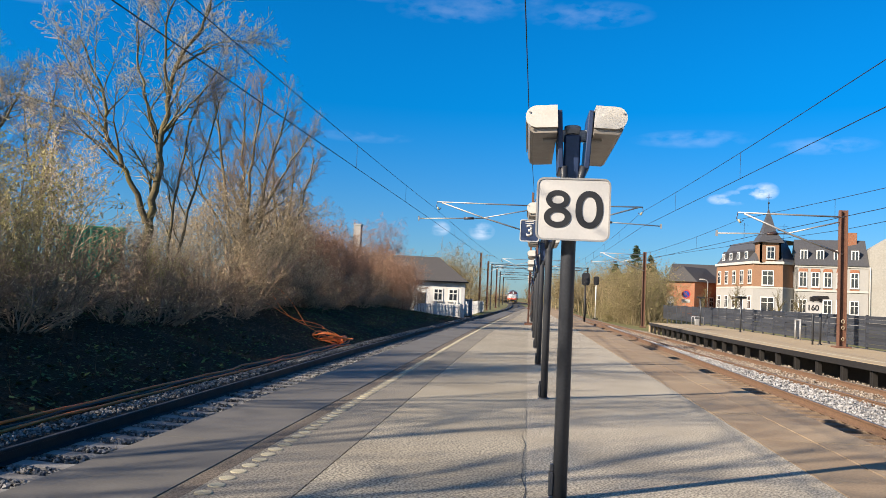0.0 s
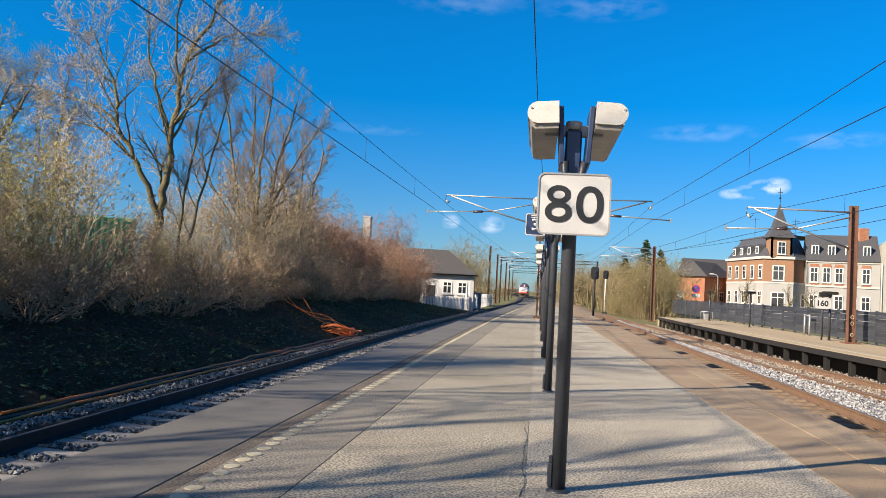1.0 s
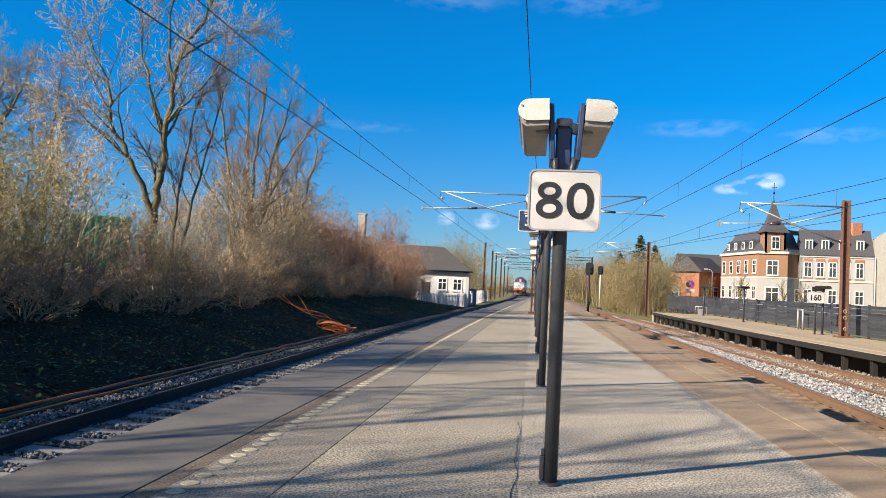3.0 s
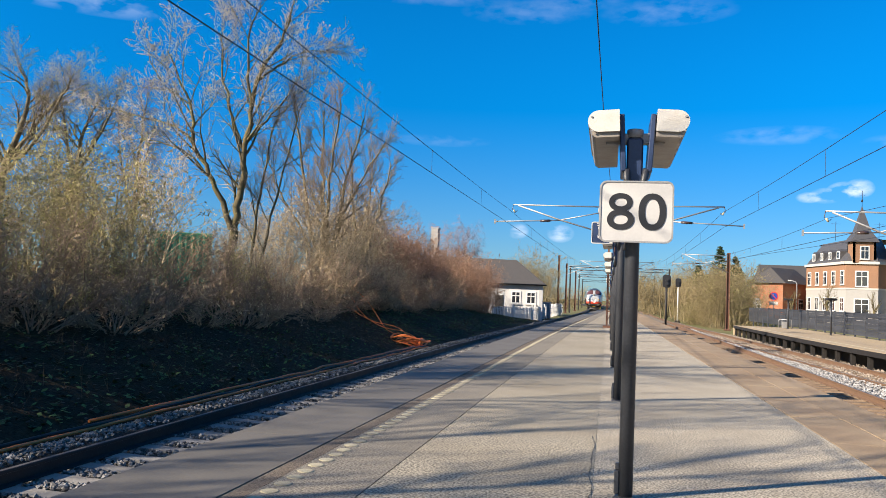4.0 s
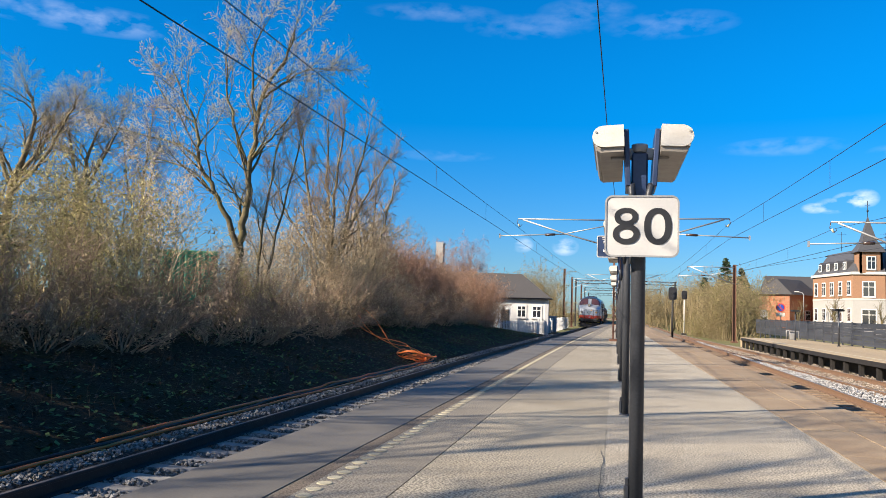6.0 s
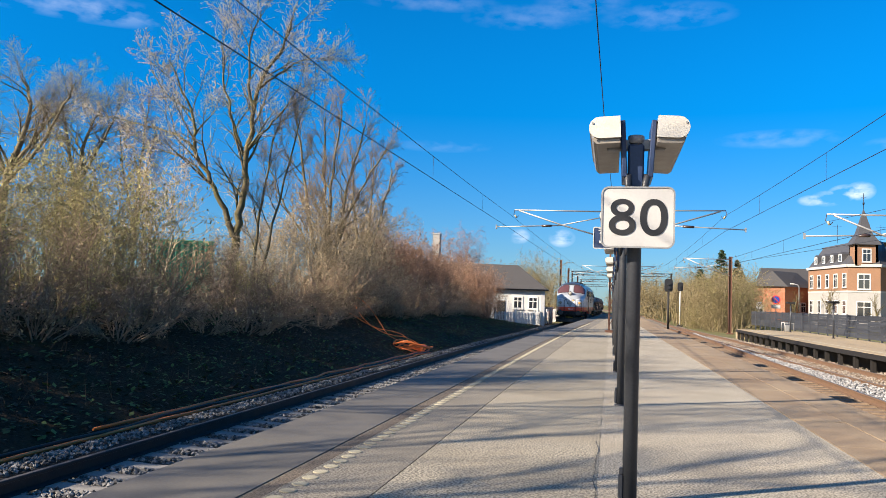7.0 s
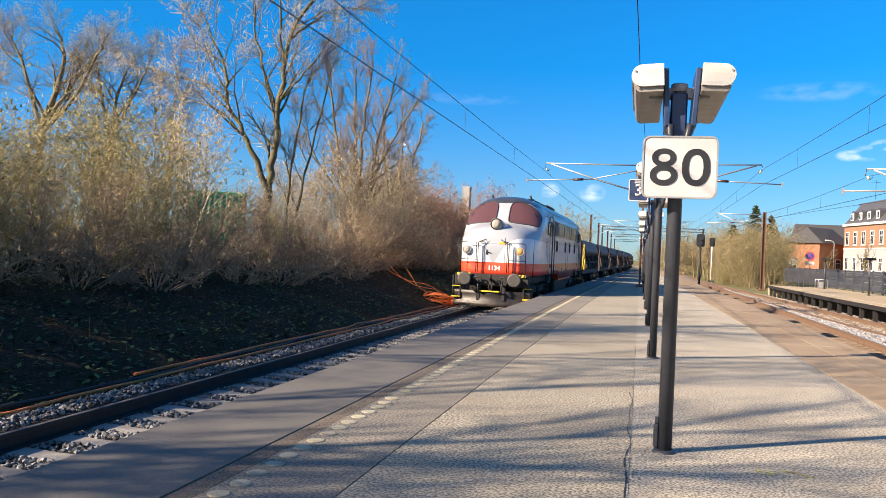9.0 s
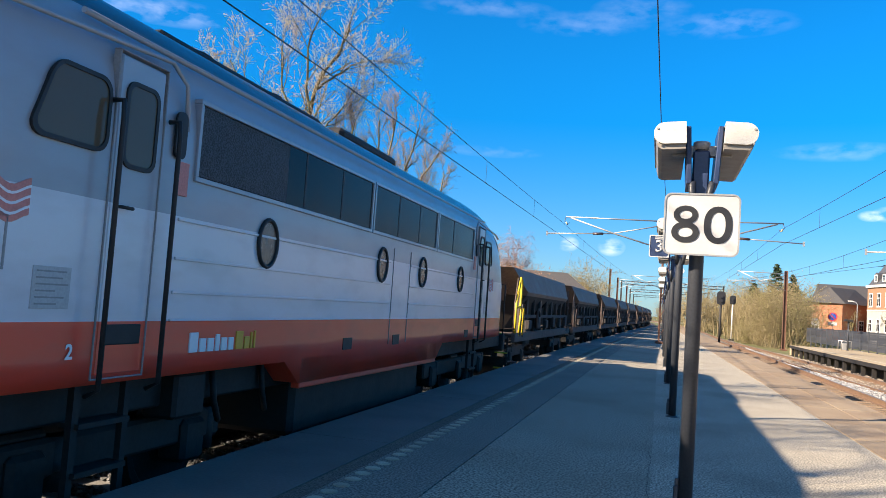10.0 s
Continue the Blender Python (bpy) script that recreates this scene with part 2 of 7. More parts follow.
PLAT_TOP = mat("sandy_platform_top", (0.34, 0.27, 0.18), 0.9, var=0.2, scale=1.0, fine=30, stain=(0.30, 0.24, 0.16))
DARK_STEEL = mat("dark_underframe", (0.014, 0.012, 0.011), 0.7, 0.1, var=0.35, scale=3, fine=25)
BARK = mat("grey_green_bark", (0.11, 0.09, 0.055), 0.9, var=0.35, scale=3, fine=25, bump=0.6, stain=(0.17, 0.145, 0.04), stain_amount=0.6, stretch=(1, 1, 0.3))
TWIG_GREY = mat("grey_brown_twig", (0.36, 0.292, 0.20), 0.9, var=0.3, scale=2, fine=10, bump=0, rand=0.2)
TWIG_PALE = mat("pale_ash_twig", (0.42, 0.345, 0.25), 0.9, var=0.25, scale=2, fine=10, bump=0)
TWIG_MID = mat("brown_alder_twig", (0.25, 0.185, 0.13), 0.9, var=0.3, scale=2, fine=10, bump=0)
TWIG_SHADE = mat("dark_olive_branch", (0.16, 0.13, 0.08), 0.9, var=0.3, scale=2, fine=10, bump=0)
TWIG_MAUVE = mat("mauve_birch_twig", (0.26, 0.19, 0.19), 0.9, var=0.25, scale=2, fine=10, bump=0)
TWIG_RED = mat("reddish_twig", (0.28, 0.165, 0.11), 0.9, var=0.3, scale=1.5, fine=10, bump=0, rand=0.2)
TWIG_TAN = mat("tan_twig", (0.28, 0.225, 0.125), 0.9, var=0.3, scale=1.5, fine=10, bump=0, rand=0.2)
TWIG_FAR = mat("dull_line_side_twig", (0.22, 0.175, 0.10), 0.9, var=0.3, scale=1.5, fine=10, bump=0, rand=0.25)
TWIG_DARK = mat("bramble_stem", (0.30, 0.215, 0.15), 0.9, var=0.3, scale=1.5, fine=10, bump=0, rand=0.3)
BUD_GREEN = bud_mat("budding_leaf", (0.20, 0.20, 0.04), (0.46, 0.42, 0.12))
BUD_ORANGE = bud_mat("catkin", (0.34, 0.27, 0.17), (0.60, 0.50, 0.34))
BUD_OLIVE = bud_mat("olive_budding_twig_tip", (0.10, 0.085, 0.03), (0.52, 0.455, 0.18))
BUD_BROWN = bud_mat("dry_brown_twig_tip", (0.12, 0.09, 0.05), (0.58, 0.455, 0.27))
BUD_RED = bud_mat("reddish_twig_tip", (0.13, 0.08, 0.052), (0.50, 0.315, 0.215))
BUD_TAN = bud_mat("tan_twig_tip", (0.16, 0.125, 0.055), (0.38, 0.31, 0.15))
BUD_FAR = bud_mat("dull_olive_twig_tip", (0.13, 0.12, 0.04), (0.34, 0.30, 0.12))
LEAF_DARK = island_mat("evergreen_needle", (0.015, 0.035, 0.012), (0.05, 0.08, 0.03))
# low ends of ivy and litter deepened likewise for the shaded slope
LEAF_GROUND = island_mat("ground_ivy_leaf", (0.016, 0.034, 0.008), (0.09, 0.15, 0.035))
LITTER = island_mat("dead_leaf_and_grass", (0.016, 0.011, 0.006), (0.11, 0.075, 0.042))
CABLE_ORANGE = mat("orange_cable", (0.70, 0.17, 0.03), 0.5, var=0.15, bump=0.0)


# ---- mesh tools ----
class Geo:
    """Collects faces, then makes one mesh."""

    def __init__(self):
        self.v, self.f, self.s, self.mi = [], [], [], []
        self.cur = 0

    def face(self, idx, smooth=False):
        self.f.append(idx); self.s.append(smooth); self.mi.append(self.cur)

    def quad(self, a, b, c, d):
        n = len(self.v); self.v += [tuple(a), tuple(b), tuple(c), tuple(d)]
        self.face((n, n + 1, n + 2, n + 3))

    def box(self, x0, x1, y0, y1, z0, z1, c=0.0, m=None):
        """A box with chamfered edges of width c."""
        n = len(self.v)
        pts = []
        if c <= 0:
            for z in (z0, z1):
                pts += [(x0, y0, z), (x1, y0, z), (x1, y1, z), (x0, y1, z)]
            fs = [(0, 3, 2, 1), (4, 5, 6, 7), (0, 1, 5, 4), (1, 2, 6, 5), (2, 3, 7, 6), (3, 0, 4, 7)]
        else:
            idx = {}
            for i in (0, 1):
                for j in (0, 1):
                    for k in (0, 1):
                        p = ((x0, x1)[i], (y0, y1)[j], (z0, z1)[k])
                        inn = ((x0 + c, x1 - c)[i], (y0 + c, y1 - c)[j], (z0 + c, z1 - c)[k])
                        for ax in range(3):
                            q = list(inn); q[ax] = p[ax]
                            idx[i, j, k, ax] = len(pts); pts.append(tuple(q))
            fs = []
            for ax in range(3):
                o = [a for a in range(3) if a != ax]
                for e in (0, 1):
                    loop = []
                    for u, w in ((0, 0), (1, 0), (1, 1), (0, 1)):
                        key = [0, 0, 0]; key[ax] = e; key[o[0]] = u; key[o[1]] = w
                        loop.append(idx[(*key, ax)])
                    if (e == 0) != (ax == 1):
                        loop.reverse()
                    fs.append(tuple(loop))
            for ax in range(3):
                o = [a for a in range(3) if a != ax]
                for u in (0, 1):
                    for w in (0, 1):
                        k0, k1 = [0, 0, 0], [0, 0, 0]
                        k0[o[0]] = k1[o[0]] = u; k0[o[1]] = k1[o[1]] = w; k1[ax] = 1
                        fs.append((idx[(*k0, o[0])], idx[(*k1, o[0])], idx[(*k1, o[1])], idx[(*k0, o[1])]))
            for i in (0, 1):
                for j in (0, 1):
                    for k in (0, 1):
                        fs.append((idx[i, j, k, 0], idx[i, j, k, 1], idx[i, j, k, 2]))
        if m is not None:
            pts = [tuple(m @ Vector(p)) for p in pts]
        self.v += pts
        for f in fs:
            self.face(tuple(n + i for i in f))
        return self

    def tube(self, path, radii, sides=8, caps=True, smooth=True):
        """A round tube along points; radii is one number or one a point."""
        path = [Vector(p) for p in path]
        if not hasattr(radii, "__len__"):
            radii = [radii] * len(path)
        n = len(self.v)
        ref = None
        for i, p in enumerate(path):
            d = (path[min(i + 1, len(path) - 1)] - path[max(i - 1, 0)])
            d = d.normalized() if d.length > 1e-9 else Vector((0, 0, 1))
            if ref is None:
                ref = d.orthogonal().normalized()
            a = (ref - d * ref.dot(d))
            a = a.normalized() if a.length > 1e-6 else d.orthogonal().normalized()
            ref = a
            b = d.cross(a)
            r = radii[i]
            for k in range(sides):
                t = 2 * math.pi * k / sides
                ca, sa = math.cos(t) * r, math.sin(t) * r
                self.v.append((p.x + a.x * ca + b.x * sa, p.y + a.y * ca + b.y * sa, p.z + a.z * ca + b.z * sa))
        for i in range(len(path) - 1):
            for k in range(sides):
                k2 = (k + 1) % sides
                self.face((n + i * sides + k, n + i * sides + k2, n + (i + 1) * sides + k2, n + (i + 1) * sides + k), smooth)
        if caps and sides > 3:
            self.face(tuple(n + k for k in reversed(range(sides))))
            e = n + (len(path) - 1) * sides
            self.face(tuple(e + k for k in range(sides)))
        return self

    def prism(self, outline, depth0, depth1, put):
        """An outline in (u, v) stretched from depth0 to depth1; put(u, v, d) gives the place."""
        n, k = len(self.v), len(outline)
        for d in (depth0, depth1):
            self.v += [tuple(put(u, v, d)) for u, v in outline]
        self.face(tuple(range(n, n + k))[::-1]); self.face(tuple(range(n + k, n + 2 * k)))
        for i in range(k):
            j = (i + 1) % k
            self.face((n + i, n + j, n + k + j, n + k + i))
        return self

    def sweep(self, profile, stations):
        """A closed (x, z) profile along stations (x, y, z)."""
        n, k = len(self.v), len(profile)
        for sx, sy, sz in stations:
            self.v += [(sx + px, sy, sz + pz) for px, pz in profile]
        for i in range(len(stations) - 1):
            for j in range(k):
                j2 = (j + 1) % k
                self.face((n + i * k + j, n + i * k + j2, n + (i + 1) * k + j2, n + (i + 1) * k + j))
        self.face(tuple(range(n, n + k))); self.face(tuple(range(n + (len(stations) - 1) * k, n + len(stations) * k))[::-1])
        return self

    def mesh(self, name, *mats):
        me = bpy.data.meshes.new(name)
        me.from_pydata(self.v, [], self.f)
        me.polygons.foreach_set("use_smooth", self.s)
        me.polygons.foreach_set("material_index", self.mi)
        for m in mats:
            me.materials.append(m)
        me.update()
        return me


def fix(me):
    bm = bmesh.new(); bm.from_mesh(me)
    bmesh.ops.recalc_face_normals(bm, faces=bm.faces)
    bm.to_mesh(me); bm.free()
    return me


def part(name, geo, material, parent=None, label="", at=None, fixed=True):
    """Links what geo holds as one mesh object under its thing."""
    mats = material if isinstance(material, (list, tuple)) else [material]
    me = geo if isinstance(geo, bpy.types.Mesh) else geo.mesh(name, *mats)
    if fixed and not isinstance(geo, bpy.types.Mesh):
        fix(me)
    ob = new(name, me)
    if at is not None:
        ob.matrix_basis = at
    if parent is not None:
        ob.parent = parent
    if label:
        tagged(ob, label)
    return ob


def empty(name, m, label, category, group="", kind=""):
    ob = new(name)
    ob.empty_display_size = 0.2
    ob.matrix_basis = m
    return tagged(ob, label, category, group, kind)


def text_mesh(name, body, height, bold, depth, material, squeeze=1.0):
    """Raised letters, standing in the x-z plane and facing -y, centred."""
    cu = bpy.data.curves.new(name, "FONT")
    cu.body, cu.size, cu.offset, cu.extrude, cu.resolution_u = body, 1.0, bold, 0.0, 6
    cu.align_x, cu.align_y = "CENTER", "CENTER"
    tmp = new(name + "_tmp", cu)
    me = bpy.data.meshes.new_from_object(tmp.evaluated_get(bpy.context.evaluated_depsgraph_get()))
    bpy.data.objects.remove(tmp); bpy.data.curves.remove(cu)
    xs, ys = [v.co.x for v in me.vertices], [v.co.y for v in me.vertices]
    s = height / (max(ys) - min(ys)); cx, cy = (max(xs) + min(xs)) / 2, (max(ys) + min(ys)) / 2
    for v in me.vertices:
        v.co = ((v.co.x - cx) * s * squeeze, -depth, (v.co.y - cy) * s)
    bm = bmesh.new(); bm.from_mesh(me)
    ex = bmesh.ops.extrude_face_region(bm, geom=list(bm.faces))
    for e in ex["geom"]:
        if isinstance(e, bmesh.types.BMVert):
            e.co.y += depth
    bmesh.ops.recalc_face_normals(bm, faces=bm.faces)
    bm.to_mesh(me); bm.free()
    me.materials.clear(); me.materials.append(material)
    return me


def curve_through(knots):
    """A smooth function through (y, value) knots."""
    ys, vs = [k[0] for k in knots], [k[1] for k in knots]
    slopes = []
    for i in range(len(ys)):
        a, b = max(i - 1, 0), min(i + 1, len(ys) - 1)
        slopes.append((vs[b] - vs[a]) / (ys[b] - ys[a]))

    def f(y):
        if y <= ys[0]:
            return vs[0] + slopes[0] * (y - ys[0])
        for i in range(len(ys) - 1):
            if y <= ys[i + 1]:
                h = ys[i + 1] - ys[i]; t = (y - ys[i]) / h
                return ((2 * t ** 3 - 3 * t * t + 1) * vs[i] + (t ** 3 - 2 * t * t + t) * h * slopes[i]
                        + (3 * t * t - 2 * t ** 3) * vs[i + 1] + (t ** 3 - t * t) * h * slopes[i + 1])
        return vs[-1] + slopes[-1] * (y - ys[-1])
    return f


def steps(a, b, d):
    n = max(1, round((b - a) / d))
    return [a + (b - a) * i / n for i in range(n + 1)]


# ---- plan: platform top is z = 0, rail tops at RAIL_Z ----
RAIL_Z = -0.55
track_x = curve_through([(-120, -5.08), (-40, -5.08), (0, -5.08), (25, -5.0), (40, -4.8), (60, -4.35), (80, -3.95), (95, -3.5), (130, -2.9), (170, -2.8), (210, -3.3), (270, -5.0), (330, -9.0), (420, -19.0)])
track2_x = curve_through([(-120, 5.48), (0, 5.48), (60, 5.6), (100, 5.9), (160, 6.0), (220, 5.0), (300, 0.0), (420, -10.0)])
track3_x = curve_through([(-60, 12.2), (-20, 10.9), (5, 9.55), (18, 8.75), (28, 8.15), (40, 7.65), (60, 7.0), (85, 6.0), (100, 5.9)])
far_edge_x = curve_through([(-40, 13.2), (-10, 12.2), (8, 10.9), (18, 10.25), (24, 9.8), (31, 9.4), (38, 9.15), (50, 9.05), (62, 9.1)])


# ---- ground ----
def build_ground():
    def height(x, y):
        tx = track_x(min(max(y, -100), 400))
        d = tx - x
        if d > 1.95 and y < 78:
            up = (d - 1.95) / 5.6
            z = -0.80 + 1.75 * min(up, 1.0) ** 0.85 + 0.25 * min(max(up - 1, 0), 4)
            fade = min(max((78 - y) / 26, 0), 1)
            z = -0.80 + (z + 0.80) * (0.25 + 0.75 * fade)
            z += 0.10 * noise.noise(Vector((x * 0.7, y * 0.7, 0))) + 0.05 * noise.noise(Vector((x * 2.1, y * 2.1, 4)))
            return z
        if x > 13.6:
            return -0.35 + 0.1 * noise.noise(Vector((x * .2, y * .2, 1)))
        return -0.86
    g = Geo()
    xs = [-3000, -800, -250, -90] + steps(-60, -30, 3) + steps(-29, -7, 0.5) + [-5, 0, 5, 10, 13.4, 13.8, 20, 40, 90, 250, 800, 3000]
    ys = [-3000, -800, -200, -60] + steps(-30, 0, 3) + steps(1, 80, 1.0) + [84, 90, 110, 150, 220, 320, 500, 900, 3000]
    for y in ys:
        for x in xs:
            g.v.append((x, y, height(x, y)))
    w = len(xs)
    for j in range(len(ys) - 1):
        for i in range(w - 1):
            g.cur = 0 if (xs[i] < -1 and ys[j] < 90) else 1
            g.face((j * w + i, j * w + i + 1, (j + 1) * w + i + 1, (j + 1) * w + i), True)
    tagged(part("ground", g, [SOIL, MEADOW], fixed=False), "shade-darkened soil and rough grass round the station", "ground", kind="structure")
    return height


ground_z = build_ground()


# ---- platform between the tracks ----
def band(x_of_a, x_of_b, y0, y1, z0, z1, step=4.0):
    g = Geo()
    ys = steps(y0, y1, step)
    for y in ys:
        a, b = x_of_a(y), x_of_b(y)
        g.v += [(a, y, z0), (b, y, z0), (b, y, z1), (a, y, z1)]
    for i in range(len(ys) - 1):
        for k in range(4):
            k2 = (k + 1) % 4
            g.face((4 * i + k, 4 * i + k2, 4 * i + 4 + k2, 4 * i + 4 + k))
    g.face((0, 1, 2, 3)); n = 4 * (len(ys) - 1); g.face((n + 3, n + 2, n + 1, n))
    return g


P_END = 128.0
edge_l = lambda y: track_x(y) + 1.71
strip_l = lambda y: track_x(y) + 2.67
dots_l = lambda y: track_x(y) + 2.88
seam_l = lambda y: track_x(y) + 3.52
joint_r = lambda y: 2.54 - 0.006 * y
edge_r = lambda y: 3.76


def build_platform():
    root = empty("platform", pose(0, 0, 0), "long island platform of asphalt and concrete edge slabs", "platform", kind="structure")
    core = band(lambda y: edge_l(y) + 0.12, lambda y: edge_r(y) - 0.12, -40, P_END, -1.0, -0.12)
    part("platform_core", core, SLAB, root)
    part("asphalt_strip", band(lambda y: dots_l(y) - 0.05, seam_l, -40, P_END, -0.12, 0.0), ASPHALT_D, root, "dark grey asphalt strip behind the dotted line")
    part("asphalt_middle", band(lambda y: seam_l(y) + 0.012, lambda y: 0.02, -40, P_END, -0.12, 0.001), ASPHALT_L, root, "pale worn asphalt")
    part("asphalt_lamp_side", band(lambda y: 0.035, lambda y: joint_r(y) - 0.015, -40, P_END, -0.12, 0.0), ASPHALT, root, "grey worn asphalt")
    part("aggregate_strip", band(lambda y: strip_l(y) + 0.008, lambda y: dots_l(y) - 0.06, -40, P_END, -0.12, -0.004), GRAVEL_STRIP, root, "strip of exposed gravel")
    part("tar_joint", band(lambda y: joint_r(y) - 0.015, joint_r, -40, P_END, -0.12, -0.012), TAR, root)
    part("tar_seam", band(lambda y: 0.02, lambda y: 0.035, -40, P_END, -0.12, -0.002), ASPHALT, root)
    # edge slabs, both sides
    y = -12.0
    while y < P_END - 4:
        L = 4.0 if y < 60 else 8.0
        part("edge_slab", band(edge_l, strip_l, y + 0.006, y + L - 0.006, -0.16, 0.002 + random.uniform(-0.002, 0.002), 2.0), SLAB, root)
        y += L
    y = -12.0
    while y < P_END - 4:
        L = 2.0 if y < 44 else 8.0
        mid = lambda yy: (joint_r(yy) + edge_r(yy)) / 2
        part("rusty_slab", band(lambda yy: joint_r(yy) + 0.004, lambda yy: mid(yy) - 0.006, y + 0.006, y + L - 0.006, -0.14, random.uniform(-0.004, 0.003), 2.0), SLAB_BROWN, root)
        part("rusty_slab", band(lambda yy: mid(yy) + 0.006, edge_r, y + 0.006, y + L - 0.006, -0.14, random.uniform(-0.004, 0.003), 2.0), SLAB_BROWN, root)
        y += L
    # round tactile studs along the line
    disc = Geo()
    disc.tube([(0, 0, 0), (0, 0, 0.004), (0, 0, 0.007)], [0.064, 0.064, 0.057], 14, smooth=False)
    me = fix(disc.mesh("stud", DOT))
    y, n = 2.2, 0
    while y < 62:
        part("stud", me, DOT, root, at=pose(dots_l(y) + 0.05 + random.uniform(-.008, .008), y, 0.0, rz=random.uniform(0, 90)))
        y += 0.222
    # crack beside the lamp pole
    g = Geo()
    x, y = 0.03, 4.2
    while y < 9.2:
        nx = 0.0 + 0.05 * noise.noise(Vector((y * 1.7, 0, 0)))
        wd = 0.002 + 0.006 * abs(noise.noise(Vector((y * 3, 5, 0))))
        g.quad((x - wd, y, 0.005), (x + wd, y, 0.005), (nx + wd, y + 0.12, 0.005), (nx - wd, y + 0.12, 0.005))
        x = nx; y += 0.12
    tagged(part("pavement_crack", g, TAR, root), "dark crack in the asphalt")
    return root


build_platform()


# ---- tracks ----
RAIL_PROFILE = [(-0.075, -0.172), (0.075, -0.172), (0.075, -0.160), (0.012, -0.140), (0.010, -0.045), (0.036, -0.035), (0.036, -0.006), (0.028, 0.0), (-0.028, 0.0), (-0.036, -0.006), (-0.036, -0.035), (-0.010, -0.045), (-0.012, -0.140), (-0.075, -0.160)]


def sleeper_mesh(material):
    g = Geo()
    out = [(-1.25, 0.13, .15), (-1.22, 0.19, .12), (-0.5, 0.19, .12), (-0.3, 0.18, .115), (0.3, 0.18, .115), (0.5, 0.19, .12), (1.22, 0.19, .12), (1.25, 0.13, .15)]
    for x, h, w in out:
        g.v += [(x, -w - .03, -0.2), (x, w + .03, -0.2), (x, w, h - .19), (x, -w, h - .19)]
    for i in range(len(out) - 1):
        for k in range(4):
            k2 = (k + 1) % 4
            g.face((4 * i + k, 4 * i + k2, 4 * i + 4 + k2, 4 * i + 4 + k))
    g.face((0, 1, 2, 3)); e = 4 * (len(out) - 1); g.face((e, e + 1, e + 2, e + 3))
    return fix(g.mesh("sleeper", material))


def build_track(xf, y0, y1, rail_mat, bed_mat, near0, near1, label, bed=(-2.3, 2.3), top=-0.22, wood=None):
    root = empty("railway_track", pose(0, 0, 0), label, "railway track", kind="structure")
    for side in (-0.7535, 0.7535):
        st = [(xf(y) + side, y, RAIL_Z) for y in steps(y0, y1, 2.0)]
        part("rail", Geo().sweep(RAIL_PROFILE, st), rail_mat, root)
        head = Geo()
        for a, b in zip(st[:-1], st[1:]):
            head.quad((a[0] - .024, a[1], RAIL_Z + .002), (a[0] + .024, a[1], RAIL_Z + .002), (b[0] + .024, b[1], RAIL_Z + .002), (b[0] - .024, b[1], RAIL_Z + .002))
        part("rail_head", head, RAIL_TOP, root, "worn shiny running surface", fixed=False)
    prof = [(bed[0] - .5, -0.45), (bed[0], top), (bed[1], top), (bed[1] + .5, -0.45)]
    st = [(xf(y), y, RAIL_Z) for y in steps(y0, y1, 3.0)]
    part("ballast_bed", Geo().sweep(prof, st), bed_mat, root)
    wood = wood or CONCRETE
    me = sleeper_mesh(wood)
    y = near0
    while y < near1:
        part("sleeper", me, wood, root, at=pose(xf(y), y, RAIL_Z - 0.17 + 0.0))
        y += 0.60
    return root


build_track(track_x, -120, 420, RAIL_DARK, BED_GREY, -6, 66, "concrete-sleepered track with dark oily rails beside the platform", bed=(-1.72, 2.3))
build_track(track2_x, -120, 420, RAIL_RUST, RUST_BED, 8, 60, "track with brown rusty rails on fresh pale ballast", bed=(-1.7, 0.9), wood=SLEEPER_OLD)
build_track(track3_x, -60, 96, RAIL_RUST, RUST_BED, 10, 64, "track with rust-stained ballast along the far platform", bed=(-1.2, 2.0), top=-0.20, wood=SLEEPER_OLD)


tagged(part("ballast_shoulder", band(lambda y: track2_x(y) + .84, lambda y: max(track3_x(y) - .95, track2_x(y) + .9), -30, 84, -0.95, RAIL_Z - .15, 3.0), BED_WHITE), "bed of fresh pale ballast between two tracks", "ballast", kind="structure")


def stones(name, count, place, size, material, label, seed):
    rng = random.Random(seed)
    g = Geo()
    base = [(1, 0, 0), (-1, 0, 0), (0, 1, 0), (0, -1, 0), (0, 0, 1), (0, 0, -1)]
    fs = [(0, 2, 4), (2, 1, 4), (1, 3, 4), (3, 0, 4), (2, 0, 5), (1, 2, 5), (3, 1, 5), (0, 3, 5)]
    for _ in range(count):
        x, y, z = place(rng)
        s = size * rng.uniform(0.55, 1.25)
        rot = Euler((rng.uniform(0, 6), rng.uniform(0, 6), rng.uniform(0, 6))).to_matrix()
        n = len(g.v)
        for b in base:
            p = rot @ Vector([c * s * rng.uniform(0.6, 1.2) for c in b])
            g.v.append((x + p.x, y + p.y, z + p.z * 0.8))
        for f in fs:
            g.face(tuple(n + i for i in f))
    tagged(part(name, g, material, fixed=False), label, "ballast", kind="stuff")


def left_stone(rng):
    y = 4 + 72 * rng.random() ** 1.7
    d = rng.choice([rng.uniform(-1.95, -0.84), rng.uniform(-0.68, 0.68), rng.uniform(0.84, 1.5), rng.uniform(-0.68, 0.68), rng.uniform(-1.95, -1.2)])
    if -1.2 < d < 1.2:
        # the stones lie between the sleepers
        k = math.floor((y + 6) / .6)
        y = -6 + .6 * k + .15 + .30 * rng.random()
    z = RAIL_Z - 0.20 + rng.uniform(0, 0.035) + (0.07 if d < -1.25 else 0)
    if d < -1.6:
        z -= (-1.6 - d) * 0.4
    return track_x(y) + d, y, z


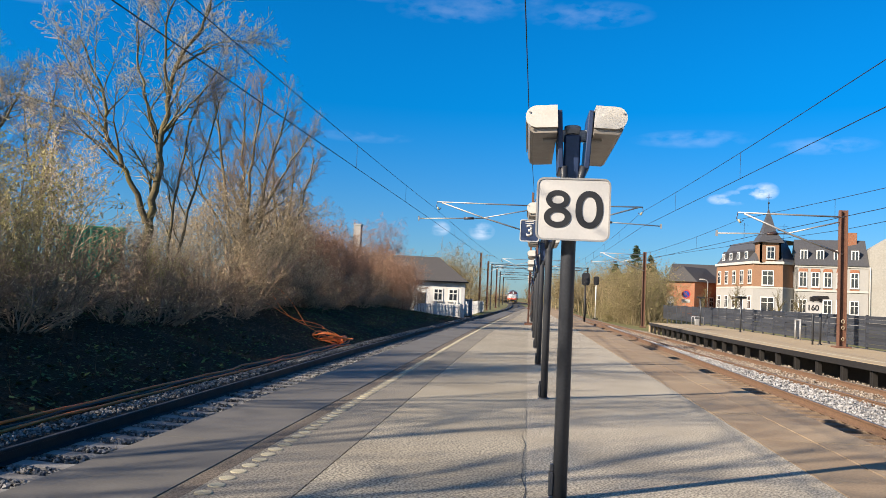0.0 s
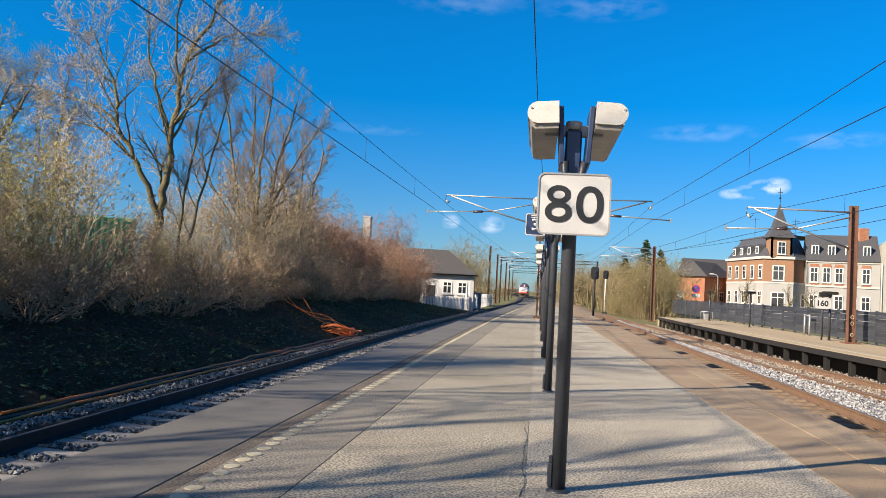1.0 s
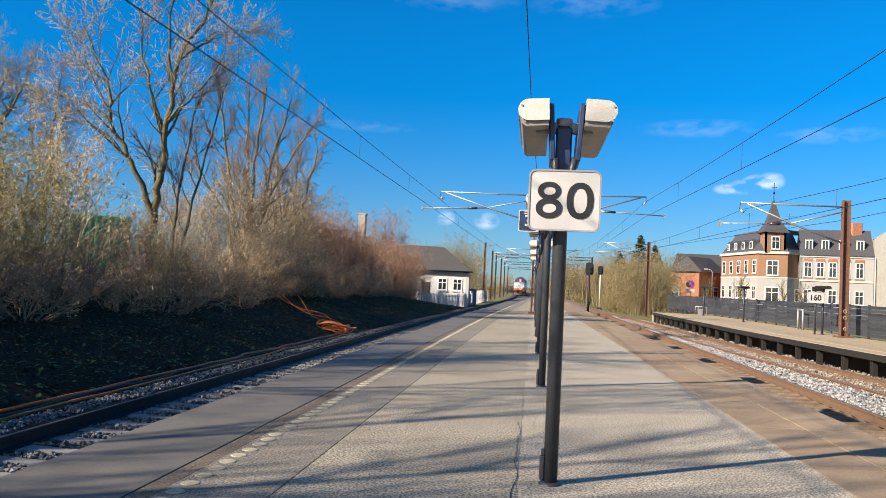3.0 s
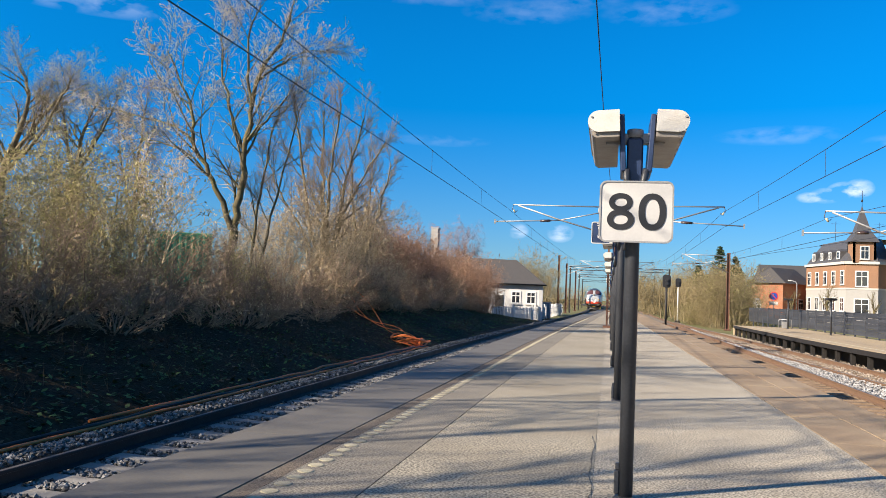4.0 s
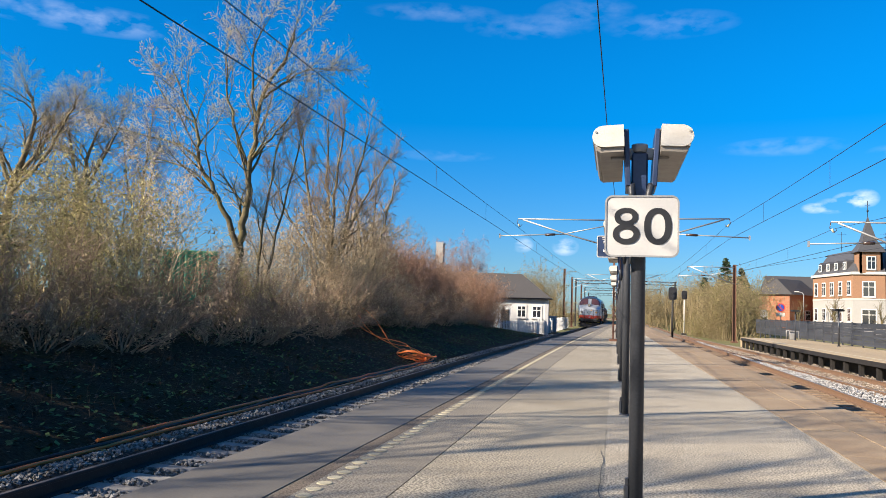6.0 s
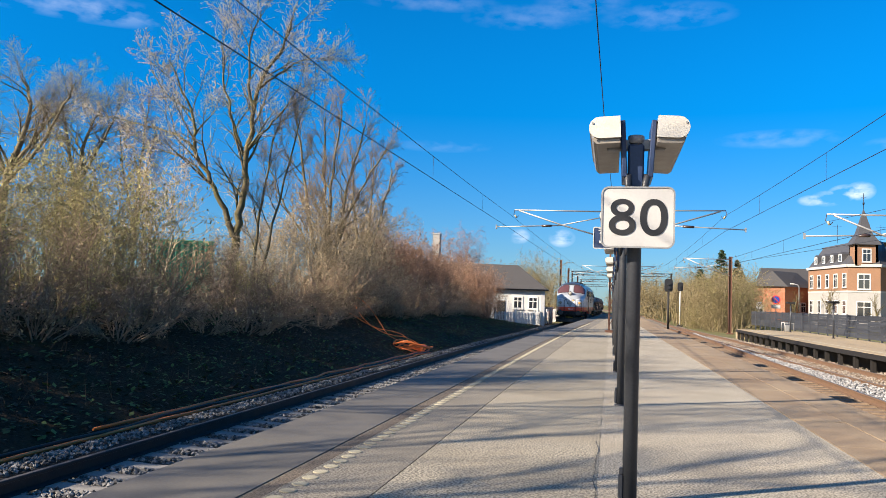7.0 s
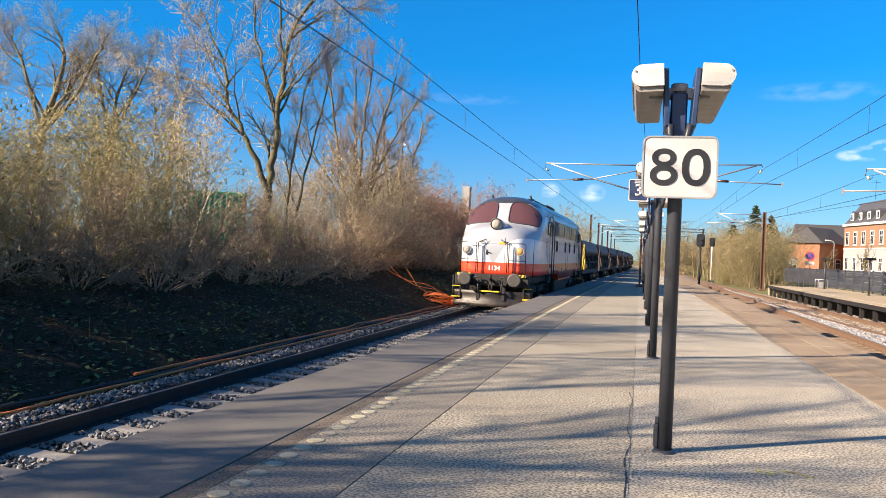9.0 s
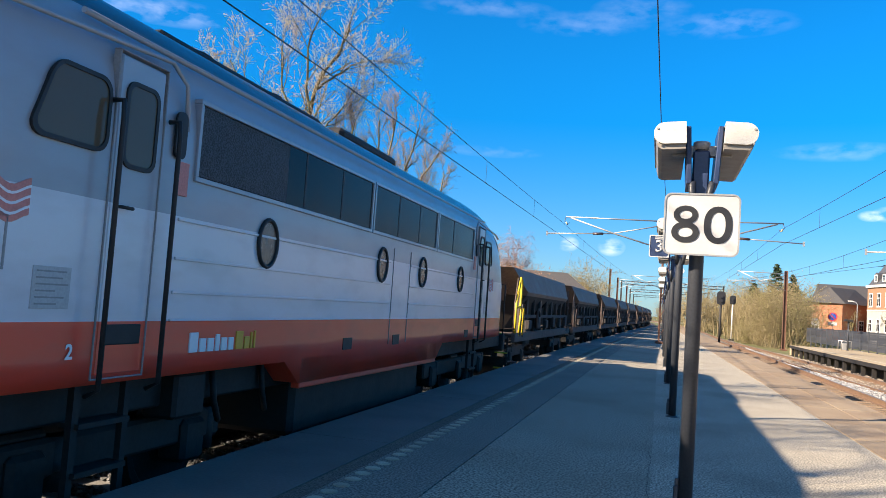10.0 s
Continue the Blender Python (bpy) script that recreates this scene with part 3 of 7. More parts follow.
def right_stone(rng):
    y = 9 + 60 * rng.random() ** 1.4
    lo, hi = track2_x(y) + 0.82, track3_x(y) - 0.70
    if hi < lo + 0.4:
        hi = lo + 0.4
    x = rng.uniform(lo, hi)
    return x, y, RAIL_Z - 0.12 + rng.uniform(-0.05, 0.06)


def bed_stone(rng):
    y = 14 + 50 * rng.random() ** 1.3
    return track3_x(y) + rng.choice([rng.uniform(-0.68, 0.68), rng.uniform(0.82, 1.9)]), y, RAIL_Z - 0.17 + rng.uniform(0, 0.05)


STONES_BROWN = island_mat("rusty_ballast_stone", (0.12, 0.10, 0.08), (0.38, 0.32, 0.26))
stones("ballast_stones", 32000, left_stone, 0.036, STONES_GREY, "grey crushed stone ballast between dark rails", 1)
stones("ballast_stones", 16000, right_stone, 0.042, STONES_WHITE, "fresh pale crushed stone ballast", 2)
stones("ballast_stones", 9000, bed_stone, 0.036, STONES_BROWN, "rust-brown old ballast", 3)


# ---- lamp posts on the platform ----
def build_lamp_post(y, z_top=2.66):
    """A round post with two box lanterns on a cross arm, leaning outwards."""
    post = empty("lamp_post", pose(0.26, y, 0), "black steel platform lamp post with two white box lanterns", "lamp post", "platform lamp posts")
    g = Geo().tube([(0, 0, 0), (0, 0, z_top - .02), (0, 0, z_top)], [0.052, 0.052, 0.046], 20)
    part("pole", g, POLE_PAINT, post)
    g = Geo().tube([(0, 0, -0.01), (0, 0, 0.02)], [0.10, 0.07], 16)
    part("base_flange", g, POLE_PAINT, post)
    g = Geo().box(-0.082, -0.045, -0.035, 0.025, 0.03, 0.20, 0.008).box(-0.075, -0.045, -0.025, 0.018, 0.20, 0.25, 0.006)
    part("service_hatch", g, POLE_PAINT, post)
    part("cap", Geo().tube([(0, 0, z_top - 0.05), (0, 0, z_top + 0.004), (0, 0, z_top + 0.010)], [0.060, 0.060, 0.054], 20), SIGN_RIM, post)
    part("mount_plate", Geo().box(-.058, .058, -.058, .062, z_top - .44, z_top - .06, .012), BLUE_PAINT, post, "dark blue steel mounting plate")
    part("cross_arm", Geo().box(-0.21, 0.21, -0.03, 0.03, z_top - 0.10, z_top - 0.02, 0.008), SIGN_RIM, post)
    for s in (-1, 1):
        lean = pose(s * 0.105 + .012, 0.0, z_top - 0.035, 0, s * 3, 0)
        g = Geo().box(-0.018, 0.018, -0.12, 0.30, -0.28, 0.14, 0.006, lean)
        part("lantern_bracket", g, BLUE_PAINT, post, "dark blue steel side plate")
        g = Geo().tube([lean @ Vector((-s * .02, -0.1, -0.26)), Vector((s * 0.04, -0.03, z_top - 0.52))], 0.026, 8)
        part("strut", g, POLE_PAINT, post)
        lantern = part("lantern", Geo().prism([(0.025, -0.075), (0.025, 0.10), (0.165, 0.10), (0.205, 0.085), (0.228, 0.05), (0.23, 0.0), (0.215, -0.055), (0.19, -0.075)], -0.22, 1.12,
                                              lambda u, v, d: lean @ Vector((s * u, d, v + 0.03))), DIFFUSER, post, "lantern body with dirty diffuser")
        arc = [(0.165 + .0775 * math.cos(radians(k)), .0375 + .0775 * math.sin(radians(k))) for k in range(-90, 91, 18)]
        part("end_cap", Geo().prism([(0.02, -0.04)] + arc + [(0.02, 0.115)], -0.245, -0.20, lambda u, v, d: lean @ Vector((s * u, d, v + 0.03))), LAMP_WHITE, lantern, "white plastic end cap")
        inner = [(0.165 + .069 * math.cos(radians(k)), .0375 + .069 * math.sin(radians(k))) for k in range(90, -1, -18)]
        part("lid", Geo().prism(arc[5:] + [(0.02, 0.115), (0.02, 0.1065)] + inner, -0.20, 1.13, lambda u, v, d: lean @ Vector((s * u, d, v + 0.03))), LAMP_WHITE, lantern, "white plastic lid")
        for v in (-0.03, 0.07):
            part("screw", Geo().tube([lean @ Vector((s * 0.215, -0.252, v + .03)), lean @ Vector((s * 0.215, -0.244, v + .03))], 0.008, 8), SIGN_RIM, lantern)
    return post


POST_Y = [6.70, 12.4, 18.1, 23.8, 29.5, 35.2, 49.0, 54.7, 60.4, 66.1]
first = build_lamp_post(POST_Y[0])
for y in POST_Y[1:]:
    copy_thing(first, pose(0.26, y, 0))


def rounded(w, h, r, n=5):
    pts = []
    for cx, cy, a0 in ((w / 2 - r, h / 2 - r, 0), (-w / 2 + r, h / 2 - r, 90), (-w / 2 + r, -h / 2 + r, 180), (w / 2 - r, -h / 2 + r, 270)):
        for k in range(n + 1):
            a = radians(a0 + 90 * k / n)
            pts.append((cx + r * math.cos(a), cy + r * math.sin(a)))
    return pts


def sign_board(name, m, w, h, text, label, size, bold, squeeze=1.0, board=None, ink=None, pole=None):
    root = empty(name, m, label, "sign")
    part("board", Geo().prism(rounded(w, h, 0.045 * w / 0.49), -0.012, 0.006, lambda u, v, d: (u, d, v)), board or SIGN_WHITE, root)
    outer, inner = rounded(w + 0.012, h + 0.012, 0.05 * w / .49), rounded(w - 0.012, h - 0.012, 0.04 * w / .49)
    g = Geo(); n = len(outer)
    for pts, d in ((outer, -0.018), (inner, -0.018), (inner, 0.010), (outer, 0.010)):
        g.v += [(u, d, v) for u, v in pts]
    for a in range(4):
        b = (a + 1) % 4
        for i in range(n):
            j = (i + 1) % n
            g.face((a * n + i, a * n + j, b * n + j, b * n + i))
    part("rim", g, SIGN_RIM, root)
    if text:
        me = text_mesh("number", text, size, bold, 0.004, ink or BLACK, squeeze)
        part("number", me, BLACK, root, "black figures %s" % text, at=pose(0, -0.013, 0))
    return root


def ring_figure(cx, cz, rx, rz, thick, n=2.3, seg=32, rise=0.004):
    """A flat oval ring, for round figures."""
    g = Geo()
    for d in (-rise, 0):
        for k in (0, 1):
            for j in range(seg):
                t = 2 * math.pi * j / seg
                c, q = math.cos(t), math.sin(t)
                g.v.append((cx + math.copysign(abs(c) ** (2 / n), c) * (rx - k * thick), d, cz + math.copysign(abs(q) ** (2 / n), q) * (rz - k * thick * .92)))
    for j in range(seg):
        j2 = (j + 1) % seg
        for a, b in ((0, 1), (1, 3), (3, 2), (2, 0)):
            g.face((a * seg + j, a * seg + j2, b * seg + j2, b * seg + j))
    return g


def join(*geos):
    out = Geo()
    for g in geos:
        n = len(out.v); out.v += g.v
        for f, sm in zip(g.f, g.s):
            out.face(tuple(n + i for i in f), sm)
    return out


s80 = sign_board("speed_sign", pose(0.276, 6.56, 2.05), 0.505, 0.43, "", "white square speed board reading 80 clamped to the post", 0.25, 0.036)
eight = part("figure_eight", join(ring_figure(-.108, .066, .083, .066, .040, 2.1), ring_figure(-.108, -.058, .094, .074, .043, 2.1, rise=.0055)), BLACK, s80, "black figure 8")
eight.location.y = -.0125
zero = part("figure_zero", ring_figure(.112, 0.0, .096, .132, .046, 2.25), BLACK, s80, "black figure 0")
zero.location.y = -.0125
for z in (-0.12, 0.12):
    part("clamp", Geo().box(-0.12, 0.12, 0.008, 0.095, z - 0.02, z + 0.02, 0.006), GALV, s80)
s3 = sign_board("track_number_sign", pose(-0.03, 12.28, 2.37), 0.26, 0.30, "3", "small dark blue sign with a white figure 3", 0.17, 0.02, 1.0, BLUE_PAINT, SIGN_WHITE)
s3.children[-1].data.materials[0] = SIGN_WHITE
for k in (0.105, 0.13):
    part("letter_bar", Geo().box(-0.06, 0.06, -0.017, -0.013, k - 0.008, k + 0.004), SIGN_WHITE, s3)

# ---- manhole cover and paint marks ----
def build_manhole():
    root = empty("manhole_cover", pose(1.69, 5.82, 0), "rusty round cast-iron manhole cover in the asphalt", "manhole cover")
    part("frame_ring", Geo().tube([(0, 0, -0.05), (0, 0, 0.002), (0, 0, 0.006)], [0.265, 0.265, 0.255], 36, smooth=False), DARK_STEEL, root)
    part("lid", Geo().tube([(0, 0, -0.04), (0, 0, 0.006), (0, 0, 0.009)], [0.245, 0.245, 0.24], 36, smooth=False), RAIL_RUST, root, "rust-orange cast lid")
    for r in (0.06, 0.11, 0.16, 0.21):
        path = [(r * math.cos(a), r * math.sin(a), 0.010) for a in [2 * math.pi * k / 28 for k in range(29)]]
        part("raised_ring", Geo().tube(path, 0.008, 5, caps=False), RAIL_RUST, root)


build_manhole()
SPRAY = mat("faded_yellow_spray", (0.55, 0.50, 0.08), 0.8, var=0.3)
g = Geo()
rng = random.Random(5)
for k in range(60):
    a = k / 60
    cx, cy = (1.02 + 0.17 * a, 6.46 - 0.10 * a * a) if k % 3 else (0.90 + 0.05 * math.cos(a * 6.3), 6.38 + 0.05 * math.sin(a * 6.3))
    r = rng.uniform(0.004, 0.011)
    x, y = cx + rng.gauss(0, .008), cy + rng.gauss(0, .010)
    g.quad((x - r, y - r, .0035), (x + r, y - r * .6, .0035), (x + r, y + r, .0035), (x - r * .7, y + r, .0035))
tagged(part("paint_mark", g, SPRAY, fixed=False), "faded yellow spray paint mark on the asphalt", "paint mark")


# ---- overhead line ----
def cantilever(root, base, tip_x, top, low, wire_x):
    """Steel tubes that hold the wires: a top tube, a stay and a low arm with insulators."""
    x0, y, _ = base
    s = 1 if tip_x > x0 else -1
    part("top_tube", Geo().tube([(x0, y, top - 0.05), (tip_x, y, top)], 0.035, 6), GALV, root)
    part("stay_tube", Geo().tube([(x0, y, top - 1.55), (x0 + (tip_x - x0) * 0.52, y, top - 0.78), (tip_x - s * .25, y, top - 0.04)], 0.04, 6), GALV, root)
    part("brace_tube", Geo().tube([(x0 + (tip_x - x0) * 0.52, y, top - 0.78), (x0 + (tip_x - x0) * .03, y, top - 0.25)], 0.03, 6), GALV, root)
    part("registration_arm", Geo().tube([(x0 + (tip_x - x0) * 0.50, y, top - 0.80), (wire_x + s * 0.85, y, low)], 0.03, 6), GALV, root)
    part("insulator", Geo().tube([(x0 + (tip_x - x0) * 0.62, y, top - 0.80 - (top - .8 - low) * .2), (x0 + (tip_x - x0) * 0.72, y, top - 0.80 - (top - .8 - low) * .35)], 0.065, 8), INSUL, root)
    part("suspension_loop", Geo().tube([(tip_x, y, top), (tip_x + s * .05, y, top - .25), (tip_x - s * .12, y, top - .42), (tip_x - s * .22, y, top - .30)], 0.018, 5), INSUL, root)
    part("insulator", Geo().tube([(tip_x - s * .02, y, top - .28), (tip_x - s * .10, y, top - .42)], 0.045, 8), DOT, root)
    part("arm_end", Geo().box(wire_x + s * .82 - .04, wire_x + s * .82 + .04, y - .03, y + .03, low - .12, low + .12), GALV, root)


def lattice_mast(y, height, name="catenary_mast"):
    root = empty(name, pose(0, 0, 0), "rusty lattice steel mast carrying overhead line arms", "catenary mast", "catenary masts")
    for sx in (-0.16, 0.16):
        part("leg", Geo().box(0.2 + sx - 0.05, 0.2 + sx + 0.05, y - 0.11, y + 0.11, -0.1, height, 0.01), RUST, root)
    z, s = 0.4, 1
    while z < height - .5:
        part("lacing_bar", Geo().tube([(0.2 - .14 * s, y - .1, z), (0.2 + .14 * s, y - .1, z + .5)], 0.022, 4), RUST, root)
        z += 0.5; s = -s
    part("foot", Geo().box(-0.15, 0.55, y - .3, y + .3, -0.1, 0.12, 0.03), RUST, root)
    return root


GANTRY_Y = 43.2
gm = lattice_mast(GANTRY_Y, 7.0)
cantilever(gm, (0.2, GANTRY_Y, 0), -5.05, 6.35, 5.42, -5.2)
cantilever(gm, (0.2, GANTRY_Y, 0), 5.75, 6.42, 5.45, 5.9)
gm2 = lattice_mast(104.0, 7.0)
cantilever(gm2, (0.2, 104, 0), -3.6, 6.35, 5.42, -3.5)
cantilever(gm2, (0.2, 104, 0), 5.6, 6.42, 5.45, 5.9)


def beam_mast(x, y, h, arm_to, label, w=0.13, material=None):
    root = empty("catenary_mast", pose(0, 0, 0), label, "catenary mast", "catenary masts")
    zb = 0 if 9 < x < 13.3 and y < 62 else -0.8
    g = Geo()
    for dx in (-w, w):
        g.box(x + dx - .012, x + dx + .012, y - w, y + w, zb, h)
    g.box(x - w, x + w, y - .012, y + .012, zb, h)
    part("column", g, material or RUST, root)
    part("foot_plate", Geo().box(x - .3, x + .3, y - .3, y + .3, zb - .05, zb + .06, .01), material or RUST, root)
    if arm_to:
        cantilever(root, (x, y, 0), arm_to, h - 0.22, h - 1.1, arm_to)
    return root


main_mast = beam_mast(12.45, 34.3, 5.50, 8.35, "rusty brown steel catenary mast on the far platform")
for z, r in ((1.05, .06), (0.80, .055), (0.35, .05)):
    part("paint_ring", Geo().tube([(12.45 + r * math.cos(a), 34.3 - .15, z + r * 1.2 * math.sin(a)) for a in [k * .6283 for k in range(11)]], 0.014, 4), DOT, main_mast, "faded yellow sprayed ring")
beam_mast(10.7, 77.0, 6.2, 6.6, "rusty brown steel catenary mast beside the line")
for yy, hh in ((112.0, 7.4), (128.0, 7.0), (160.0, 7.0)):
    beam_mast(track_x(yy) - 3.6, yy, hh, track_x(yy) - .2 if yy != 112.0 else None, "dark steel catenary mast beside the track")
for yy in (135.0, 175.0, 220.0):
    root = empty("catenary_portal", pose(0, 0, 0), "dark steel portal spanning the tracks", "catenary portal", "catenary portals")
    xa, xb = track_x(yy) - 3.4, track2_x(yy) + 3.6
    for x in (xa, xb):
        part("column", Geo().box(x - .12, x + .12, yy - .12, yy + .12, -0.85, 6.9), DARK_STEEL, root)
    for z in (6.3, 6.8):
        part("beam", Geo().box(xa - .2, xb + .2, yy - .06, yy + .06, z - .05, z + .05), DARK_STEEL, root)
    for k in range(10):
        x = xa + (xb - xa) * k / 10
        part("lacing_bar", Geo().tube([(x, yy, 6.3 if k % 2 else 6.8), (x + (xb - xa) / 10, yy, 6.8 if k % 2 else 6.3)], .03, 4), DARK_STEEL, root)


def wire(name, pts, r, label):
    tagged(part(name, Geo().tube(pts, r, 5, caps=False), WIRE), label, "overhead wire")


def span_wires(points, label, slack=0.42):
    """Messenger and contact wire with droppers between supports (x, y, z_messenger, z_contact)."""
    root = empty("overhead_line", pose(0, 0, 0), label, "overhead wire", "overhead lines")
    mess, cont = [], []
    for (x0, y0, m0, c0), (x1, y1, m1, c1) in zip(points[:-1], points[1:]):
        for k in range(13):
            t = k / 12
            sag = 4 * t * (1 - t)
            mess.append((x0 + (x1 - x0) * t, y0 + (y1 - y0) * t, m0 + (m1 - m0) * t - sag * slack))
            cont.append((x0 + (x1 - x0) * t, y0 + (y1 - y0) * t, c0 + (c1 - c0) * t))
            if 0 < k < 12 and k % 2 == 0:
                part("dropper", Geo().tube([mess[-1], cont[-1]], 0.006, 4, caps=False), WIRE, root)
    part("messenger_wire", Geo().tube(mess, 0.009, 5, caps=False), WIRE, root)
    part("contact_wire", Geo().tube(cont, 0.010, 5, caps=False), WIRE, root)


span_wires([(-4.75, -16, 5.18, 4.16), (-5.3, GANTRY_Y, 6.1, 5.35), (-3.6, 104, 6.05, 5.0), (-2.9, 160, 6.05, 5.0), (-3.6, 220, 6.05, 5)], "overhead line above the platform track", 0.20)
span_wires([(5.6, -16, 5.64, 4.18), (5.7, GANTRY_Y, 6.15, 5.35), (5.7, 104, 6.1, 5.0), (6.0, 160, 6.05, 5.0)], "overhead line above the rusty track", 0.33)
span_wires([(12.2, -16, 5.2, 4.3), (8.45, 34.3, 5.0, 4.2), (6.8, 77, 5.3, 4.4)], "overhead line above the far platform track")
wire("feeder_wire", [(-.48, -16, 7.9), (-.36, 8, 7.25), (-.28, 16, 7.02), (-.2, 24, 6.9), (0.1, GANTRY_Y, 6.95), (0.2, 104, 6.95)], 0.013, "single feeder wire along the mast tops")
wire("feeder_wire", [(13.5, -10, 4.7), (12.6, 34.3, 4.75), (10.7, 77, 5.6)], 0.011, "feeder wire fixed to the far masts")


# ---- far platform ----
def build_far_platform():
    root = empty("far_platform", pose(0, 0, 0), "low side platform with sandy top on short steel posts", "platform", kind="structure")
    back = lambda y: 13.6
    part("deck", band(far_edge_x, back, -40, 62, -0.12, 0.0, 3.0), PLAT_TOP, root)
    part("edge_beam", band(lambda y: far_edge_x(y) - 0.05, lambda y: far_edge_x(y) + 0.10, -40, 62, -0.20, -0.015, 3.0), DARK_STEEL, root, "dark steel edge beam")
    part("back_wall", band(lambda y: far_edge_x(y) + 0.9, lambda y: far_edge_x(y) + 1.0, -40, 62, -0.9, -0.12, 3.0), DARK_STEEL, root)
    leg = fix(Geo().box(-.07, .07, -.10, .10, -0.85, -0.2).box(-.10, .10, -.03, .03, -0.85, -0.2).mesh("post", DARK_STEEL))
    y = 12.0
    while y < 62:
        part("post", leg, DARK_STEEL, root, at=pose(far_edge_x(y) + .12, y, 0))
        y += 1.85
    part("ramp_edge", Geo().box(9.1, 13.4, 61.9, 62.4, -0.7, -0.02), PLAT_TOP, root)
    part("yellow_line", band(lambda y: far_edge_x(y) + .62, lambda y: far_edge_x(y) + .74, 20, 61, 0.0, 0.004, 3.0), DOT, root, "faded yellow safety line")


build_far_platform()


def build_fence():
    slat = fix(Geo().box(-.014, .014, 0.03, 1.97, 0, .130, .006).mesh("slat", FENCE))
    post_me = fix(Geo().box(-.045, .045, -.045, .045, -0.4, 1.36, .008).mesh("post", FENCE))
    y, n = 22.0, 0
    while y < 78:
        off = random.uniform(-.03, .03)
        root = empty("fence_panel", pose(13.30 - max(y - 52, 0) * .022, y, off * .4), "dark horizontal-board fence panel behind the far platform", "fence", "platform fence panels")
        part("post", post_me, FENCE, root)
        for k in range(9):
            part("slat", slat, FENCE, root, at=pose(-.05 + random.uniform(-.006, .006), 0, .10 + k * .135 + random.uniform(-.006, .006), random.uniform(-.25, .25), 0, 0))
        y += 2.0


build_fence()


def far_lamp(y, x=12.2):
    root = empty("lamp_post", pose(x, y, 0), "slim dark lamp post on the far platform", "lamp post", "far platform lamp posts")
    part("pole", Geo().tube([(0, 0, 0), (0, 0, 1.95)], .05, 10), POLE_PAINT, root)
    part("lantern", Geo().prism([(-.22, 0), (.22, 0), (.26, .05), (.2, .13), (-.2, .13), (-.26, .05)], -.28, .28, lambda u, v, d: (u, d, v + 1.93)), DARK_STEEL, root)
    part("base_flange", Geo().tube([(0, 0, 0), (0, 0, .04)], [.10, .08], 10), POLE_PAINT, root)
    return root


lp = far_lamp(48.5)
copy_thing(lp, pose(12.1, 58.8, 0)); copy_thing(lp, pose(12.3, 36.2, 0))
s160 = sign_board("speed_sign", pose(11.95, 36.0, 1.55), 0.66, 0.46, "160", "white speed board reading 160 on a post", 0.25, 0.03, 1.0)
part("post", Geo().tube([(0, .05, -1.55), (0, .05, .5)], .04, 8), POLE_PAINT, s160)
part("bracket", Geo().box(-.16, .36, -.03, .05, .27, .46, .02), DARK_STEEL, s160)
rail = empty("hand_rail", pose(12.9, 40.5, 0), "short galvanised hand rail before the fence", "hand rail")
for yy in (0, .7):
    part("post", Geo().tube([(0, yy, 0), (0, yy, 1.0)], .05, 8), GALV, rail)
part("bar", Geo().tube([(0, 0, .95), (0, .7, .95)], .04, 8), GALV, rail)
cab = empty("platform_box", pose(12.2, 60.2, 0), "small grey service box with hoop guards on the far platform", "service box")
part("body", Geo().box(-.2, .2, -.2, .2, 0, .45, .02), GALV, cab)
for yy in (-.5, .5):
    part("hoop", Geo().tube([(-.3, yy, 0), (-.3, yy, .6), (.3, yy, .6), (.3, yy, 0)], .03, 6), GALV, cab)

# signals beside the line
def signal(x, y, h, label, white):
    root = empty("rail_signal", pose(x, y, -0.8), label, "rail signal")
    part("pole", Geo().tube([(0, 0, 0), (0, 0, h)], .08, 10), LAMP_WHITE if white else DARK_STEEL, root)
    part("signal_head", Geo().prism(rounded(.62, 1.0, .2), -.12, .02, lambda u, v, d: (u, d, v + h)), BLACK, root)
    part("footing", Geo().box(-.3, .3, -.3, .3, -.1, .25, .02), DARK_STEEL if white else GALV, root)
    for k in (-.22, .1):
        part("lamp_hood", Geo().tube([(0, -.12, h + k), (0, -.32, h + k + .02)], [.12, .13], 12), BLACK, root)


signal(4.05 + 0.4, 64.5, 3.9, "black signal on a dark post between tracks", False)
signal(7.9, 96.0, 4.6, "older signal on a white post by the line", True)


